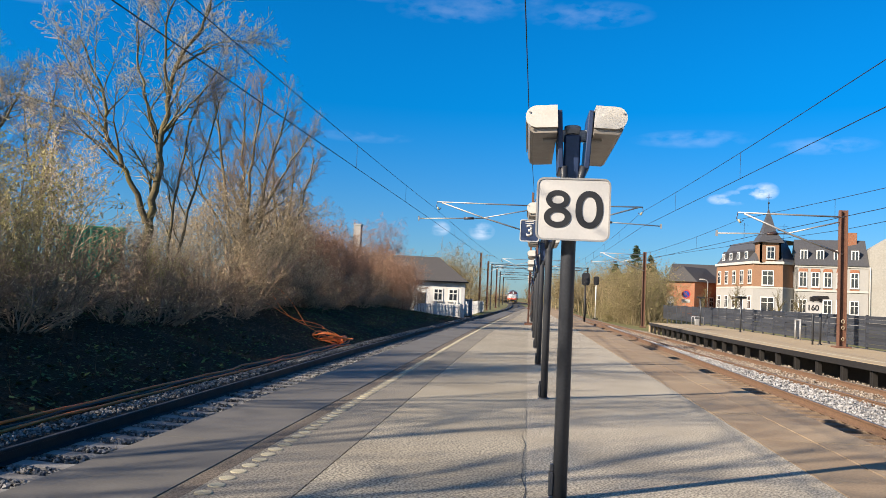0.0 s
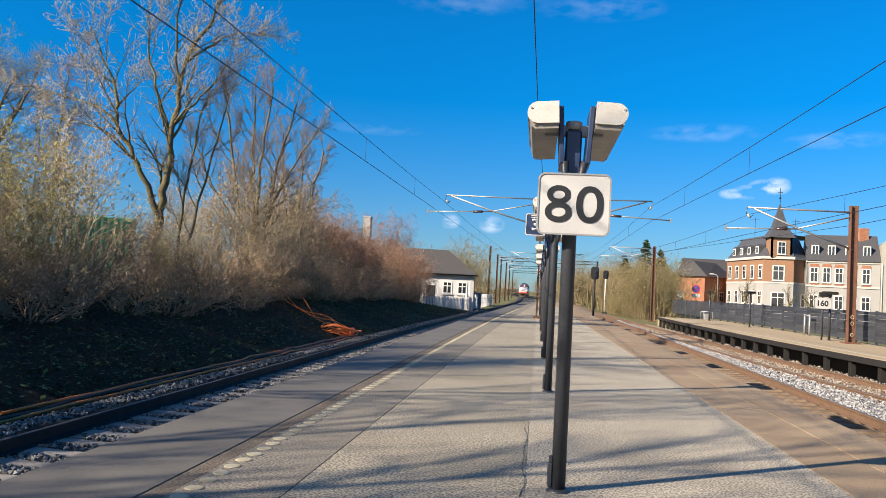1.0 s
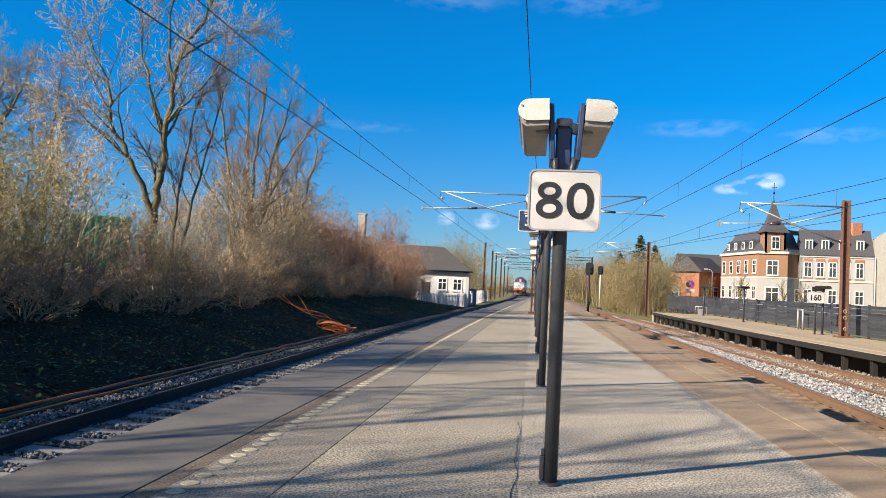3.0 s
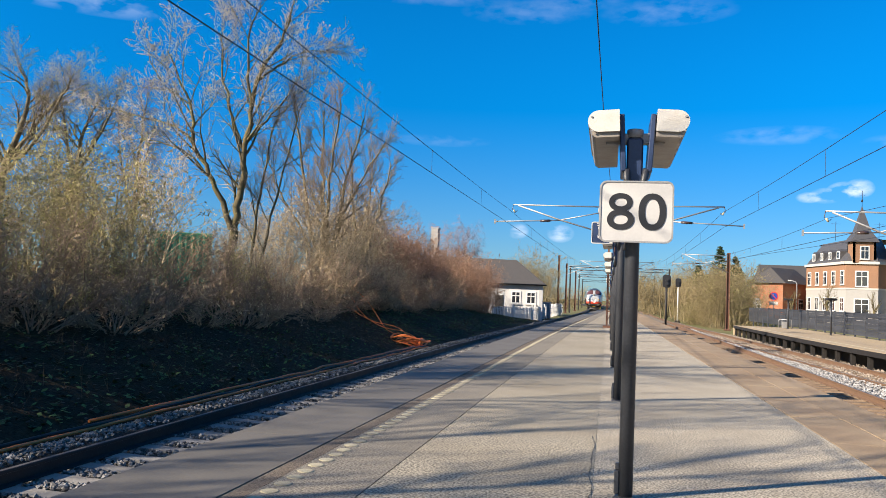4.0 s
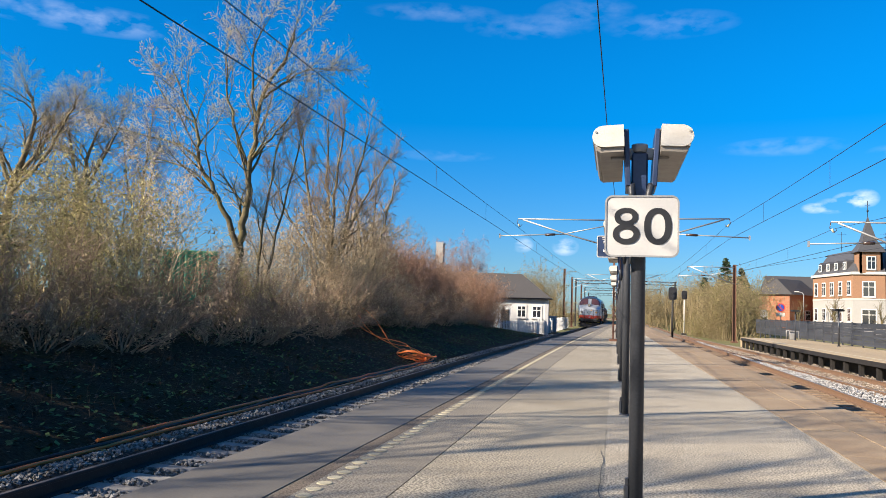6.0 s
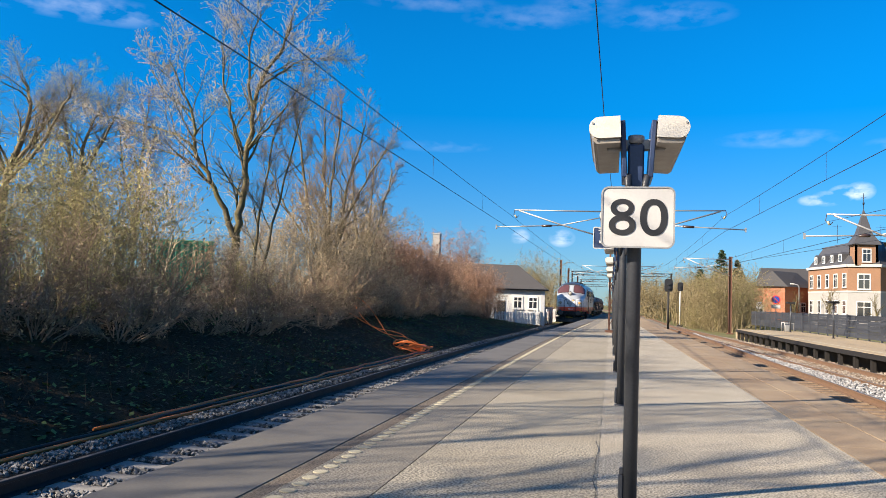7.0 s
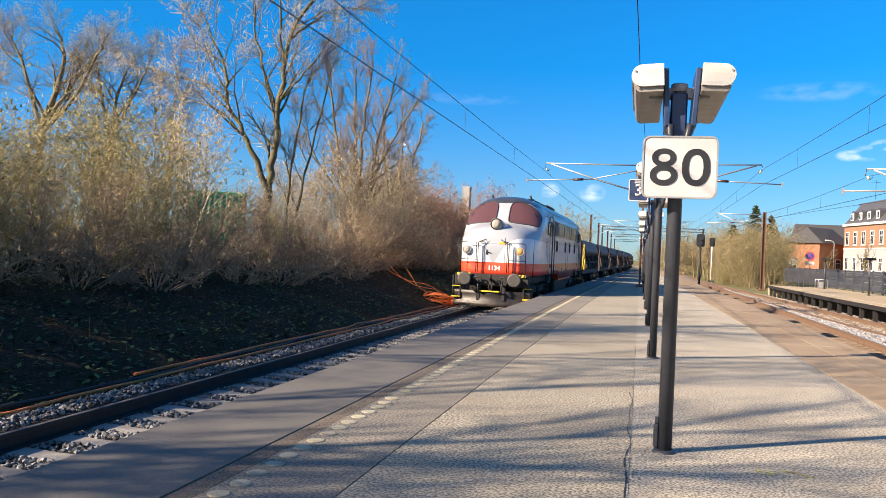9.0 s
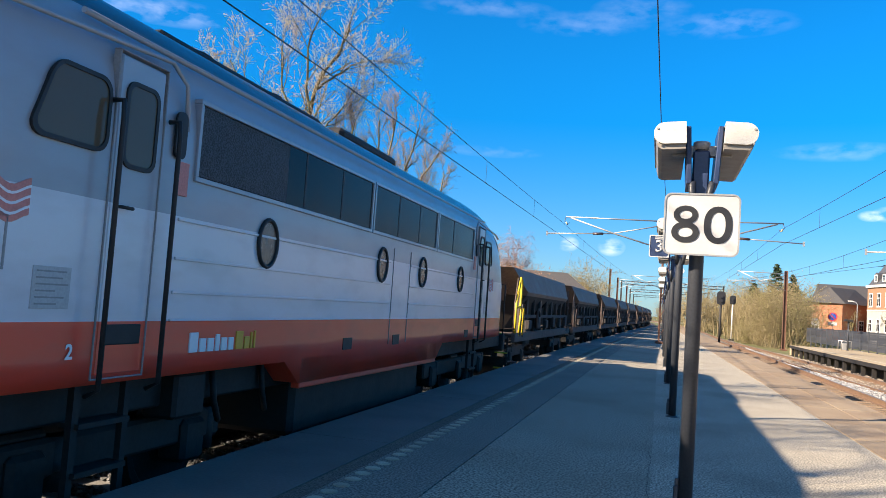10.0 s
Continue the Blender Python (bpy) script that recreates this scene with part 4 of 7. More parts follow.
# ---- locomotive: y runs back from the front buffers, z up from the rail ----
def loco_paint():
    m = bpy.data.materials.new("loco_livery")
    m.use_nodes = True
    n, l = m.node_tree.nodes, m.node_tree.links
    b = n["Principled BSDF"]
    t = n.new("ShaderNodeTexCoord")
    sp = n.new("ShaderNodeSeparateXYZ"); l.new(t.outputs["Object"], sp.inputs[0])

    def math_node(op, a, c=None):
        k = n.new("ShaderNodeMath"); k.operation = op
        for i, v in enumerate((a, c)):
            if v is None:
                continue
            if isinstance(v, (int, float)):
                k.inputs[i].default_value = v
            else:
                l.new(v, k.inputs[i])
        return k.outputs[0]

    def mixed(fac, a, c):
        k = n.new("ShaderNodeMix"); k.data_type = "RGBA"
        l.new(fac, k.inputs[0])
        for i, v in ((6, a), (7, c)):
            if isinstance(v, tuple):
                k.inputs[i].default_value = v
            else:
                l.new(v, k.inputs[i])
        return k.outputs[2]
    ax = math_node("ABSOLUTE", sp.outputs[0])
    e = math_node("POWER", 2.718, math_node("MULTIPLY", math_node("POWER", math_node("MULTIPLY", ax, 2.6), 1.3), -1.0))
    edge = math_node("SUBTRACT", 2.56, math_node("MULTIPLY", e, 1.0))
    # the white lobes fall again towards the flanks
    edge = math_node("SUBTRACT", edge, math_node("MULTIPLY", math_node("POWER", ax, 6), 0.010))
    z = sp.outputs[2]
    dust = n.new("ShaderNodeTexNoise"); dust.inputs["Scale"].default_value, dust.inputs["Detail"].default_value = 3.0, 8
    mp = n.new("ShaderNodeMapping"); mp.inputs["Scale"].default_value = (1, 0.5, 1.6)
    l.new(t.outputs["Object"], mp.inputs[0]); l.new(mp.outputs[0], dust.inputs["Vector"])
    c = mixed(math_node("GREATER_THAN", z, edge), (0.60, 0.61, 0.635, 1), (0.30, 0.322, 0.35, 1))
    c = mixed(math_node("LESS_THAN", z, 1.64), c, (0.84, 0.075, 0.034, 1))
    roof = math_node("GREATER_THAN", math_node("SUBTRACT", z, math_node("MULTIPLY", math_node("LESS_THAN", sp.outputs[1], 2.75), 0.12)), 3.74)
    c = mixed(roof, c, (0.034, 0.037, 0.042, 1))
    k = n.new("ShaderNodeMapRange"); k.inputs[1].default_value, k.inputs[2].default_value, k.inputs[4].default_value = 0.50, 0.80, 0.22
    l.new(dust.outputs["Fac"], k.inputs[0])
    c = mixed(k.outputs[0], c, (0.20, 0.17, 0.14, 1))
    l.new(c, b.inputs["Base Color"])
    r = n.new("ShaderNodeMapRange"); r.inputs[3].default_value, r.inputs[4].default_value = 0.22, 0.5
    l.new(dust.outputs["Fac"], r.inputs[0]); l.new(r.outputs[0], b.inputs["Roughness"])
    b.inputs["Coat Weight"].default_value = 0.4
    b.inputs["Coat Roughness"].default_value = 0.12
    w = n.new("ShaderNodeTexNoise"); w.inputs["Scale"].default_value = 1.6
    l.new(t.outputs["Object"], w.inputs["Vector"])
    bp = n.new("ShaderNodeBump"); bp.inputs["Strength"].default_value, bp.inputs["Distance"].default_value = 0.12, 0.05
    l.new(w.outputs["Fac"], bp.inputs["Height"]); l.new(bp.outputs[0], b.inputs["Normal"])
    return m


LIVERY = loco_paint()
PANE_RED = glass_mat("tinted_windscreen", (0.085, 0.038, 0.038), 0.08)
PANE_DARK = mat("dark_sooty_side_glass", (0.006, 0.006, 0.007), 0.2, var=0.3, scale=3, fine=20, bump=0.0, stain=(0.018, 0.017, 0.016))
PANE_DARK.node_tree.nodes["Principled BSDF"].inputs["Specular IOR Level"].default_value = 0.08
# brown base colour paints in the warm reflections on the cab glass
PANE_CAB = glass_mat("cab_glass_brown_reflection", (0.11, 0.085, 0.055), 0.08)
PANE_CAB.node_tree.nodes["Principled BSDF"].inputs["Specular IOR Level"].default_value = 0.2
PANE_PORT = mat("sooty_porthole_glass", (0.07, 0.06, 0.055), 0.25, var=0.3, scale=12, bump=0)
RUBBER = mat("black_rubber", (0.012, 0.012, 0.012), 0.6, var=0.1, bump=0)
LENS = mat("headlight_lens", (0.30, 0.28, 0.24), 0.12, var=0.15, scale=20, bump=0.1)
LENS_AMBER = mat("amber_headlight_lens", (0.42, 0.24, 0.08), 0.12, var=0.2, scale=20, bump=0.1)
MESH_GRILLE = mat("meshed_grille", (0.022, 0.023, 0.026), 0.6, 0.0, var=0.85, scale=8, fine=70, bump=0.6, sharp=0.06)
LIGHT_TEXT = mat("white_lettering", (0.75, 0.75, 0.75), 0.5, var=0.03, bump=0)
GREY_PLATE = mat("grey_data_plate", (0.42, 0.43, 0.42), 0.5, var=0.1)
RED_PLATE = mat("red_notice", (0.60, 0.22, 0.18), 0.6, var=0.1, scale=20)
AMBER_TEXT = mat("amber_lettering", (0.75, 0.36, 0.03), 0.5, var=0.05, bump=0)

BODY0, BODY1 = 0.62, 19.58
top_line = curve_through([(0, 2.30), (0.04, 2.52), (0.14, 2.70), (0.35, 2.86), (0.7, 2.98), (1.1, 3.07), (1.3, 3.14), (1.6, 3.50), (1.95, 3.90), (2.3, 4.07), (2.9, 4.17), (3.6, 4.20), (9, 4.20)])


def section(yb):
    """Half width, shoulder height and top of the body, yb metres behind its front."""
    s = min(max(yb / 2.35, 0.0), 1.0)
    w = 0.78 + 0.72 * math.sqrt(max(1 - (1 - s) ** 2.2, 0))
    k = min(max((yb - .2) / 2.6, 0), 1)
    shoulder = 1.95 + (2.95 - 1.95) * (3 * k * k - 2 * k ** 3)
    return w, shoulder, top_line(min(yb, 8.9)), 2.7 - 0.3 * k


def skin(yb, theta, off=0.0):
    """A point of the upper skin; theta 0 at the right shoulder, 180 at the left one."""
    w, zs, zt, n = section(yb)
    a = radians(theta)
    c, s = math.cos(a), math.sin(a)
    x = math.copysign(abs(c) ** (2 / n), c) * (w + off)
    z = zs + (zt - zs + off) * max(s, 0) ** (2 / n)
    return Vector((x, BODY0 + yb, z))


def skin_off(yb, theta, off):
    p = skin(yb, theta)
    e = 0.02
    du = skin(yb + e, theta) - skin(max(yb - e, 0), theta)
    dv = skin(yb, theta + 1) - skin(yb, theta - 1)
    nrm = du.cross(dv).normalized()
    if nrm.dot(p - Vector((0, BODY0 + 3.0, 2.0))) < 0:
        nrm = -nrm
    return p + nrm * off


def loco_patch(y0, y1, t0, t1, off, n=3.6, rings=6, seg=36, skew=0.0, drop=0.0):
    """A rounded panel that follows the skin."""
    g = Geo()
    g.v.append(tuple(skin_off((y0 + y1) / 2, (t0 + t1) / 2, off)))
    for r in range(1, rings + 1):
        for k in range(seg):
            a = 2 * math.pi * k / seg
            u = math.copysign(abs(math.cos(a)) ** (2 / n), math.cos(a)) * r / rings
            v = math.copysign(abs(math.sin(a)) ** (2 / n), math.sin(a)) * r / rings
            tt = (t0 + t1) / 2 + (t1 - t0) / 2 * u
            yy = (y0 + y1) / 2 + (y1 - y0) / 2 * v * (1 - skew * u) + drop * u
            g.v.append(tuple(skin_off(yy, tt, off)))
    for k in range(seg):
        g.face((0, 1 + k, 1 + (k + 1) % seg), True)
    for r in range(rings - 1):
        for k in range(seg):
            k2 = (k + 1) % seg
            a, b = 1 + r * seg, 1 + (r + 1) * seg
            g.face((a + k, b + k, b + k2, a + k2), True)
    rim = [g.v[1 + (rings - 1) * seg + k] for k in range(seg)]
    return g, rim


def shell_geo():
    g = Geo()
    L = BODY1 - BODY0
    front = [0, .015, .04, .08, .14, .22, .33, .46, .6, .78, .96, 1.14, 1.28, 1.4, 1.55, 1.7, 1.85, 2.0, 2.2, 2.4, 2.7, 3.1, 3.6]
    ys = front + [4.4, 5.4, 6.5, 6.85] + steps(7.4, L - 7.4, 1.0) + [L - 6.85, L - 6.5, L - 5.4, L - 4.4] + [L - f for f in reversed(front)]
    thetas = [0, 4, 9, 15, 22, 30, 38, 46, 54, 62, 70, 78, 84, 90]
    rows = []
    for y in ys:
        yb = min(y, L - y)
        w, zs, zt, n = section(yb)
        mid = min(max((yb - 6.55) / 0.25, 0), 1) * .24
        right = [(w, 1.22 - mid), (w, 1.4), (w, 1.64), (w, (1.64 + zs) / 2)]
        for th in thetas:
            p = skin(yb, th); right.append((p.x, p.z))
        row = [(x, BODY0 + y, z) for x, z in right] + [(-x, BODY0 + y, z) for x, z in reversed(right[:-1])]
        rows.append(row)
    k = len(rows[0])
    for row in rows:
        g.v += row
    for i in range(len(rows) - 1):
        for j in range(k - 1):
            g.face((i * k + j, i * k + j + 1, (i + 1) * k + j + 1, (i + 1) * k + j), True)
        g.face((i * k + k - 1, i * k, (i + 1) * k, (i + 1) * k + k - 1))
    # flat end faces, slightly domed
    for base, yy in ((0, BODY0 - 0.02), ((len(rows) - 1) * k, BODY1 + 0.02)):
        m = len(g.v)
        h = k // 2
        for j in range(k):
            x, y0, z = g.v[base + j]
            g.v.append((x * .92, (y0 + yy) / 2, 1.22 + (z - 1.22) * .985))
        for j in range(k):
            j2 = (j + 1) % k
            g.face((base + j, base + j2, m + j2, m + j), True)
        for j in range(h):
            a, b2, c, d = m + j, m + j + 1, m + k - 2 - j, m + k - 1 - j
            if b2 == c:
                g.face((a, b2, d), True)
            elif j < h:
                g.face((a, b2, c, d), True)
    return g


def flank(g, s, y0, y1, z0, z1, out=0.012, c=0.006, inn=0.05, x=1.5):
    """A flat panel on one flank, s = 1 for the platform side."""
    a, b = s * (x - inn), s * (x + out)
    return g.box(min(a, b), max(a, b), y0, y1, z0, z1, c)


def flank_frame(g, s, y0, y1, z0, z1, w=0.035, out=0.022, x=1.5):
    for a in ((y0 - w, y1 + w, z0 - w, z0), (y0 - w, y1 + w, z1, z1 + w), (y0 - w, y0, z0, z1), (y1, y1 + w, z0, z1)):
        flank(g, s, *a, out=out, c=0.004, x=x)
    return g


def rounded_pane(s, yc, zc, w, h, r, out, x=1.5, depth=0.02):
    return Geo().prism(rounded(w, h, r), out - depth, out, lambda u, v, d: (s * (x + d), yc + u, zc + v))


def ring_frame(s, yc, zc, w, h, r, t, out, x=1.5):
    g = Geo()
    o, i = rounded(w + t, h + t, r + t / 2), rounded(w - t * .3, h - t * .3, r)
    n = len(o)
    for pts, d in ((o, out - .03), (o, out), (i, out), (i, out - .03)):
        g.v += [(s * (x + d), yc + u, zc + v) for u, v in pts]
    for a in range(4):
        b = (a + 1) % 4
        for k in range(n):
            k2 = (k + 1) % n
            g.face((a * n + k, a * n + k2, b * n + k2, b * n + k))
    return g


def slanted(g, yc, zc):
    """Leans the forward edge of a cab window back towards its top."""
    g.v = [(x, y + (.09 * (z - zc) / .24 + .02 if y < yc else 0) * min((yc - y) / .3, 1) if y < yc else y, z) for x, y, z in g.v]
    return g


def wheel_geo(r=0.5):
    prof = [(0.07, 0.0), (0.07, r * .35), (0.045, r * .4), (0.045, r * .8), (0.07, r * .86), (0.07, r), (-0.05, r), (-0.07, r + .03), (-0.08, r + .02), (-0.08, 0)]
    g = Geo(); seg = 24
    for x, rad in prof:
        for k in range(seg):
            a = 2 * math.pi * k / seg
            g.v.append((x, rad * math.cos(a), rad * math.sin(a)))
    for i in range(len(prof) - 1):
        for k in range(seg):
            k2 = (k + 1) % seg
            g.face((i * seg + k, i * seg + k2, (i + 1) * seg + k2, (i + 1) * seg + k))
    return g


def bogie(root, yc, axles, r, long):
    bg = part("bogie", Geo().box(-1.08, -.92, yc - long, yc + long, .52, .80, .03).box(.92, 1.08, yc - long, yc + long, .52, .80, .03)
              .box(-1.0, 1.0, yc - .3, yc + .3, .5, .85, .03).box(-1.0, 1.0, yc - long, yc - long + .15, .55, .75).box(-1.0, 1.0, yc + long - .15, yc + long, .55, .75), DARK_STEEL, root)
    me = fix(wheel_geo(r).mesh("wheel", DARK_STEEL))
    for a in axles:
        for s in (-1, 1):
            part("wheel", me, DARK_STEEL, bg, at=Matrix.Translation((s * .75, yc + a, r)) @ pose(0, 0, 0, 0, 0, 0 if s > 0 else 180))
            part("axle_box", Geo().box(s * 1.0 - .14, s * 1.0 + .14, yc + a - .17, yc + a + .17, r - .16, r + .22, .04), DARK_STEEL, bg)
            part("spring", Geo().tube([(s * 1.0, yc + a + .33, .42), (s * 1.0, yc + a + .33, .80)], .10, 10), DARK_STEEL, bg)
    return bg


def buffer(root, x, y, d):
    b = part("buffer", Geo().tube([(x, y + d * .5, 1.05), (x, y + d * .25, 1.05), (x, y + d * .25, 1.05), (x, y + d * .06, 1.05)], [.15, .13, .09, .09], 14), DARK_STEEL, root)
    part("buffer_head", Geo().tube([(x, y + d * .06, 1.05), (x, y + d * .02, 1.05), (x, y, 1.05)], [.235, .245, .20], 22), mat_buffer, b, "greasy round buffer head")


mat_buffer = mat("greasy_buffer_steel", (0.06, 0.055, 0.05), 0.55, 0.3, var=0.3, scale=9, stain=(0.12, 0.10, 0.085))


def build_loco():
    root = empty("locomotive", pose(0, 0, 0), "white grey and red diesel locomotive with a rounded bulldog nose", "locomotive")
    part("body", shell_geo(), LIVERY, root, "white and light grey body with a red band")
    for end in (0, 1):
        # end 0 faces forward
        flip = Matrix.Identity(4) if end == 0 else Matrix.Translation((0, BODY1 + BODY0, 0)) @ pose(0, 0, 0, 0, 0, 180)

        def put(name, geo, material, parent=root, label=""):
            geo.v = [tuple(flip @ Vector(v)) for v in geo.v]
            return part(name, geo, material, parent, label)
        for a, b in ((24, 84.5), (156, 95.5)):
            g, rim = loco_patch(1.33, 2.02, a, b, 0.010, n=4.4, skew=-0.22, drop=-0.10)
            w = put("windscreen", g, PANE_RED, root, "large curved red-tinted windscreen")
            put("gasket", Geo().tube(rim + [rim[0], rim[1]], 0.020, 6, caps=False), RUBBER, w)
            p0, p1 = skin_off(2.02, (a + b) / 2 + (8 if a < 90 else -8), .03), skin_off(1.75, (a + b) / 2 - (16 if a < 90 else -16), .03)
            put("wiper", Geo().tube([p0, p1], .012, 5), RUBBER, w)
        # top headlight in a round housing
        h = put("headlight", Geo().tube([(0, BODY0 + .95, 2.98), (0, BODY0 + .42, 3.0), (0, BODY0 + .26, 3.0), (0, BODY0 + .24, 3.0)], [.20, .21, .215, .19], 28), LIVERY, root, "round top headlight")
        put("lens", Geo().tube([(0, BODY0 + .28, 3.0), (0, BODY0 + .235, 3.0), (0, BODY0 + .20, 3.0)], [.175, .17, .06], 24), LENS, h)
        put("lens_ring", Geo().tube([(.185 * math.cos(a), BODY0 + .235, 3.0 + .185 * math.sin(a)) for a in [k * 2 * math.pi / 24 for k in range(26)]], .022, 6, caps=False), RUBBER, h)
        for s in (-1, 1):
            h = put("headlight", Geo().tube([(s * .93, BODY0 + .30, 2.05), (s * .95, BODY0 - .02, 2.05), (s * .95, BODY0 - .06, 2.05)], [.17, .16, .145], 24), LIVERY, root, "round lower headlight")
            put("lens", Geo().tube([(s * .95, BODY0 - .03, 2.05), (s * .95, BODY0 - .065, 2.05), (s * .95, BODY0 - .10, 2.05)], [.13, .125, .05], 20), LENS_AMBER if s > 0 else LENS, h)
            put("lens_ring", Geo().tube([(s * .95 + .14 * math.cos(a), BODY0 - .06, 2.05 + .14 * math.sin(a)) for a in [k * 2 * math.pi / 20 for k in range(22)]], .016, 6, caps=False), GALV, h)
            # front hand rails
            y = BODY0 - .16
            put("hand_rail", Geo().tube([(s * .58, y, 1.28), (s * .58, y, 2.32), (s * 1.12, y + .03, 2.32), (s * 1.16, y + .05, 2.25), (s * 1.16, y + .06, 1.25)], .018, 6), RUBBER, root, "black tubular hand rail")
            put("hand_rail", Geo().tube([(s * .52, y, 1.28), (s * .52, y, 2.34), (s * .30, y + .06, 2.42), (s * .28, y + .1, 2.44)], .016, 6), RUBBER, root)
            put("hand_rail", Geo().tube([(s * .58, y, 1.72), (s * 1.16, y + .05, 1.72)], .014, 6), RUBBER, root)
            put("hand_rail", Geo().tube([(s * 1.28, BODY0 + .48, 2.45), (s * 1.36, BODY0 + .42, 2.44), (s * 1.36, BODY0 + .40, 1.2)], .016, 6), RUBBER, root)
            put("step_grip", Geo().tube([(s * .36, BODY0 + .0, 2.36), (s * .36, BODY0 - .09, 2.36), (s * .52, BODY0 - .09, 2.36), (s * .52, BODY0 + .0, 2.36)], .013, 6), RUBBER, root)
            put("stripe_plate", Geo().box(min(s * .72, s * 1.22), max(s * .72, s * 1.22), BODY0 - .22, BODY0 - .19, 1.14, 1.24, .004), YELLOW, root, "yellow and black striped step edge")
            for k in range(4):
                x = s * (.76 + k * .13)
                put("stripe", Geo().prism([(x - .03, 1.142), (x + .03, 1.142), (x + .07, 1.238), (x + .01, 1.238)], BODY0 - .224, BODY0 - .221, lambda u, v, d: (u, d, v)), RUBBER, root)
            put("step", Geo().box(s * 1.28 - .17, s * 1.28 + .17, BODY0 - .15, BODY0 + .12, .36, .40, .006), YELLOW, root, "yellow step tread")
            put("step", Geo().box(s * 1.28 - .15, s * 1.28 + .15, BODY0 - .12, BODY0 + .10, .74, .77, .006), YELLOW, root)
            put("step_hanger", Geo().box(s * 1.13 - .02, s * 1.13 + .02, BODY0 - .1, BODY0 - .05, .36, 1.15).box(s * 1.42 - .02, s * 1.42 + .02, BODY0 - .02, BODY0 + .03, .36, 1.15), DARK_STEEL, root)
            put("brake_hose", Geo().tube([(s * .42, .35, .98), (s * .42, .18, .85), (s * .40, .2, .62), (s * .32, .4, .55)], .028, 7), RUBBER, root)
            put("hose_coil", Geo().tube([(s * .45 + .14 * math.cos(a), .30, .98 + .15 * math.sin(a)) for a in [k * .45 for k in range(15)]], .025, 6), RUBBER, root)
        put("buffer_beam", Geo().box(-1.32, 1.32, .46, .72, .80, 1.22, .03), DARK_STEEL)
        put("coupling_hook", Geo().tube([(0, .55, 1.02), (0, .30, 1.02), (0, .22, 1.10), (0, .27, 1.18)], .05, 8).tube([(0, .34, 1.0), (-.06, .30, .75), (0, .34, .62), (.06, .30, .75), (0, .34, 1.0)], .026, 7), DARK_STEEL)
        put("front_step", Geo().box(-.42, .32, .24, .40, .60, .645, .006), YELLOW, root, "yellow shunter step")
        pl = Geo()
        cols = 17
        for k in range(cols):
            x = -1.36 + 2.72 * k / (cols - 1)
            y0 = .25 + .22 * abs(x) ** 1.4
            for z, dy in ((.10, -.06), (.22, .02), (.36, .07), (.50, .07), (.62, .02), (.64, .10), (.40, .13), (.12, .02)):
                pl.v.append((x, y0 + dy, z))
        for k in range(cols - 1):
            for j in range(8):
                j2 = (j + 1) % 8
                pl.face((k * 8 + j, k * 8 + j2, k * 8 + 8 + j2, k * 8 + 8 + j), True)
        put("snow_plough", pl, PLOUGH, root, "curved steel plough blade with worn edge, darkened for shade")
        for x in (-.45, .45):
            put("plough_bracket", Geo().box(x - .05, x + .05, .35, .6, .3, .85), DARK_STEEL)
        # nose door lines and handles
        for x in (-.28, .40):
            pts = [(x, 1.30), (x, 2.62)]
            put("nose_door_seam", Geo().tube([(x, BODY0 - .013, 1.28), (x, BODY0 - .013, 2.28), (x * .97, BODY0 + .035, 2.52)], .006, 4), SIGN_RIM, root)
        put("nose_door_handle", Geo().tube([(-.24, BODY0 - .05, 2.0), (-.10, BODY0 - .05, 1.97)], .014, 5).tube([(-.24, BODY0 - .03, 1.9), (-.24, BODY0 - .03, 2.08)], .02, 5), RUBBER, root)
        put("number", text_geo("1134", .165, .02, .006, (0.06, BODY0 - .02, 1.44)), LIGHT_TEXT, root, "white painted number 1134")
        put("lettering", Geo().box(-.30, .18, BODY0 - .016, BODY0 - .010, 2.31, 2.33).box(-.30, -.24, BODY0 - .016, BODY0 - .010, 2.27, 2.37), LIGHT_TEXT, root, "white lettering bar")
        put("lettering", Geo().box(.20, .42, BODY0 - .016, BODY0 - .010, 2.28, 2.36), AMBER_TEXT, root, "amber lettering bar")
        # cab: side window, door with window, rails and ladder
        for s in (-1, 1):
            w = put("cab_window", slanted(rounded_pane(s, 3.91, 3.0, .58, .46, .09, .014), 3.91, 3.0), PANE_CAB, root, "rounded cab side window with a slanting front edge")
            put("window_frame", slanted(ring_frame(s, 3.91, 3.0, .58, .46, .09, .045, .024), 3.91, 3.0), RUBBER, w)
            d = put("cab_door", Geo().box(min(s * 1.44, s * 1.506), max(s * 1.44, s * 1.506), 4.31, 4.80, 1.28, 3.46, .01), LIVERY, root, "inset cab door")
            put("door_window", rounded_pane(s, 4.555, 3.0, .32, .56, .07, .014), PANE_CAB, d)
            put("window_frame", ring_frame(s, 4.555, 3.0, .32, .56, .07, .05, .022), RUBBER, d)
            put("door_seam", flank_frame(Geo(), s, 4.29, 4.82, 1.26, 3.48, .012, .012), SIGN_RIM, d)
            put("door_handle", Geo().tube([(s * 1.50, 4.37, 2.42), (s * 1.55, 4.37, 2.42), (s * 1.55, 4.5, 2.42)], .014, 6), RUBBER, d)
            put("kick_plate", flank(Geo(), s, 4.35, 4.76, 1.48, 1.62, .014), RUBBER, d)
            put("drip_rail", Geo().tube([(s * 1.51, 3.05, 3.40), (s * 1.50, 3.2, 3.46), (s * 1.48, 4.9, 3.58), (s * 1.505, 5.08, 3.45), (s * 1.515, 5.1, 3.1)], .020, 6), LIVERY, root)
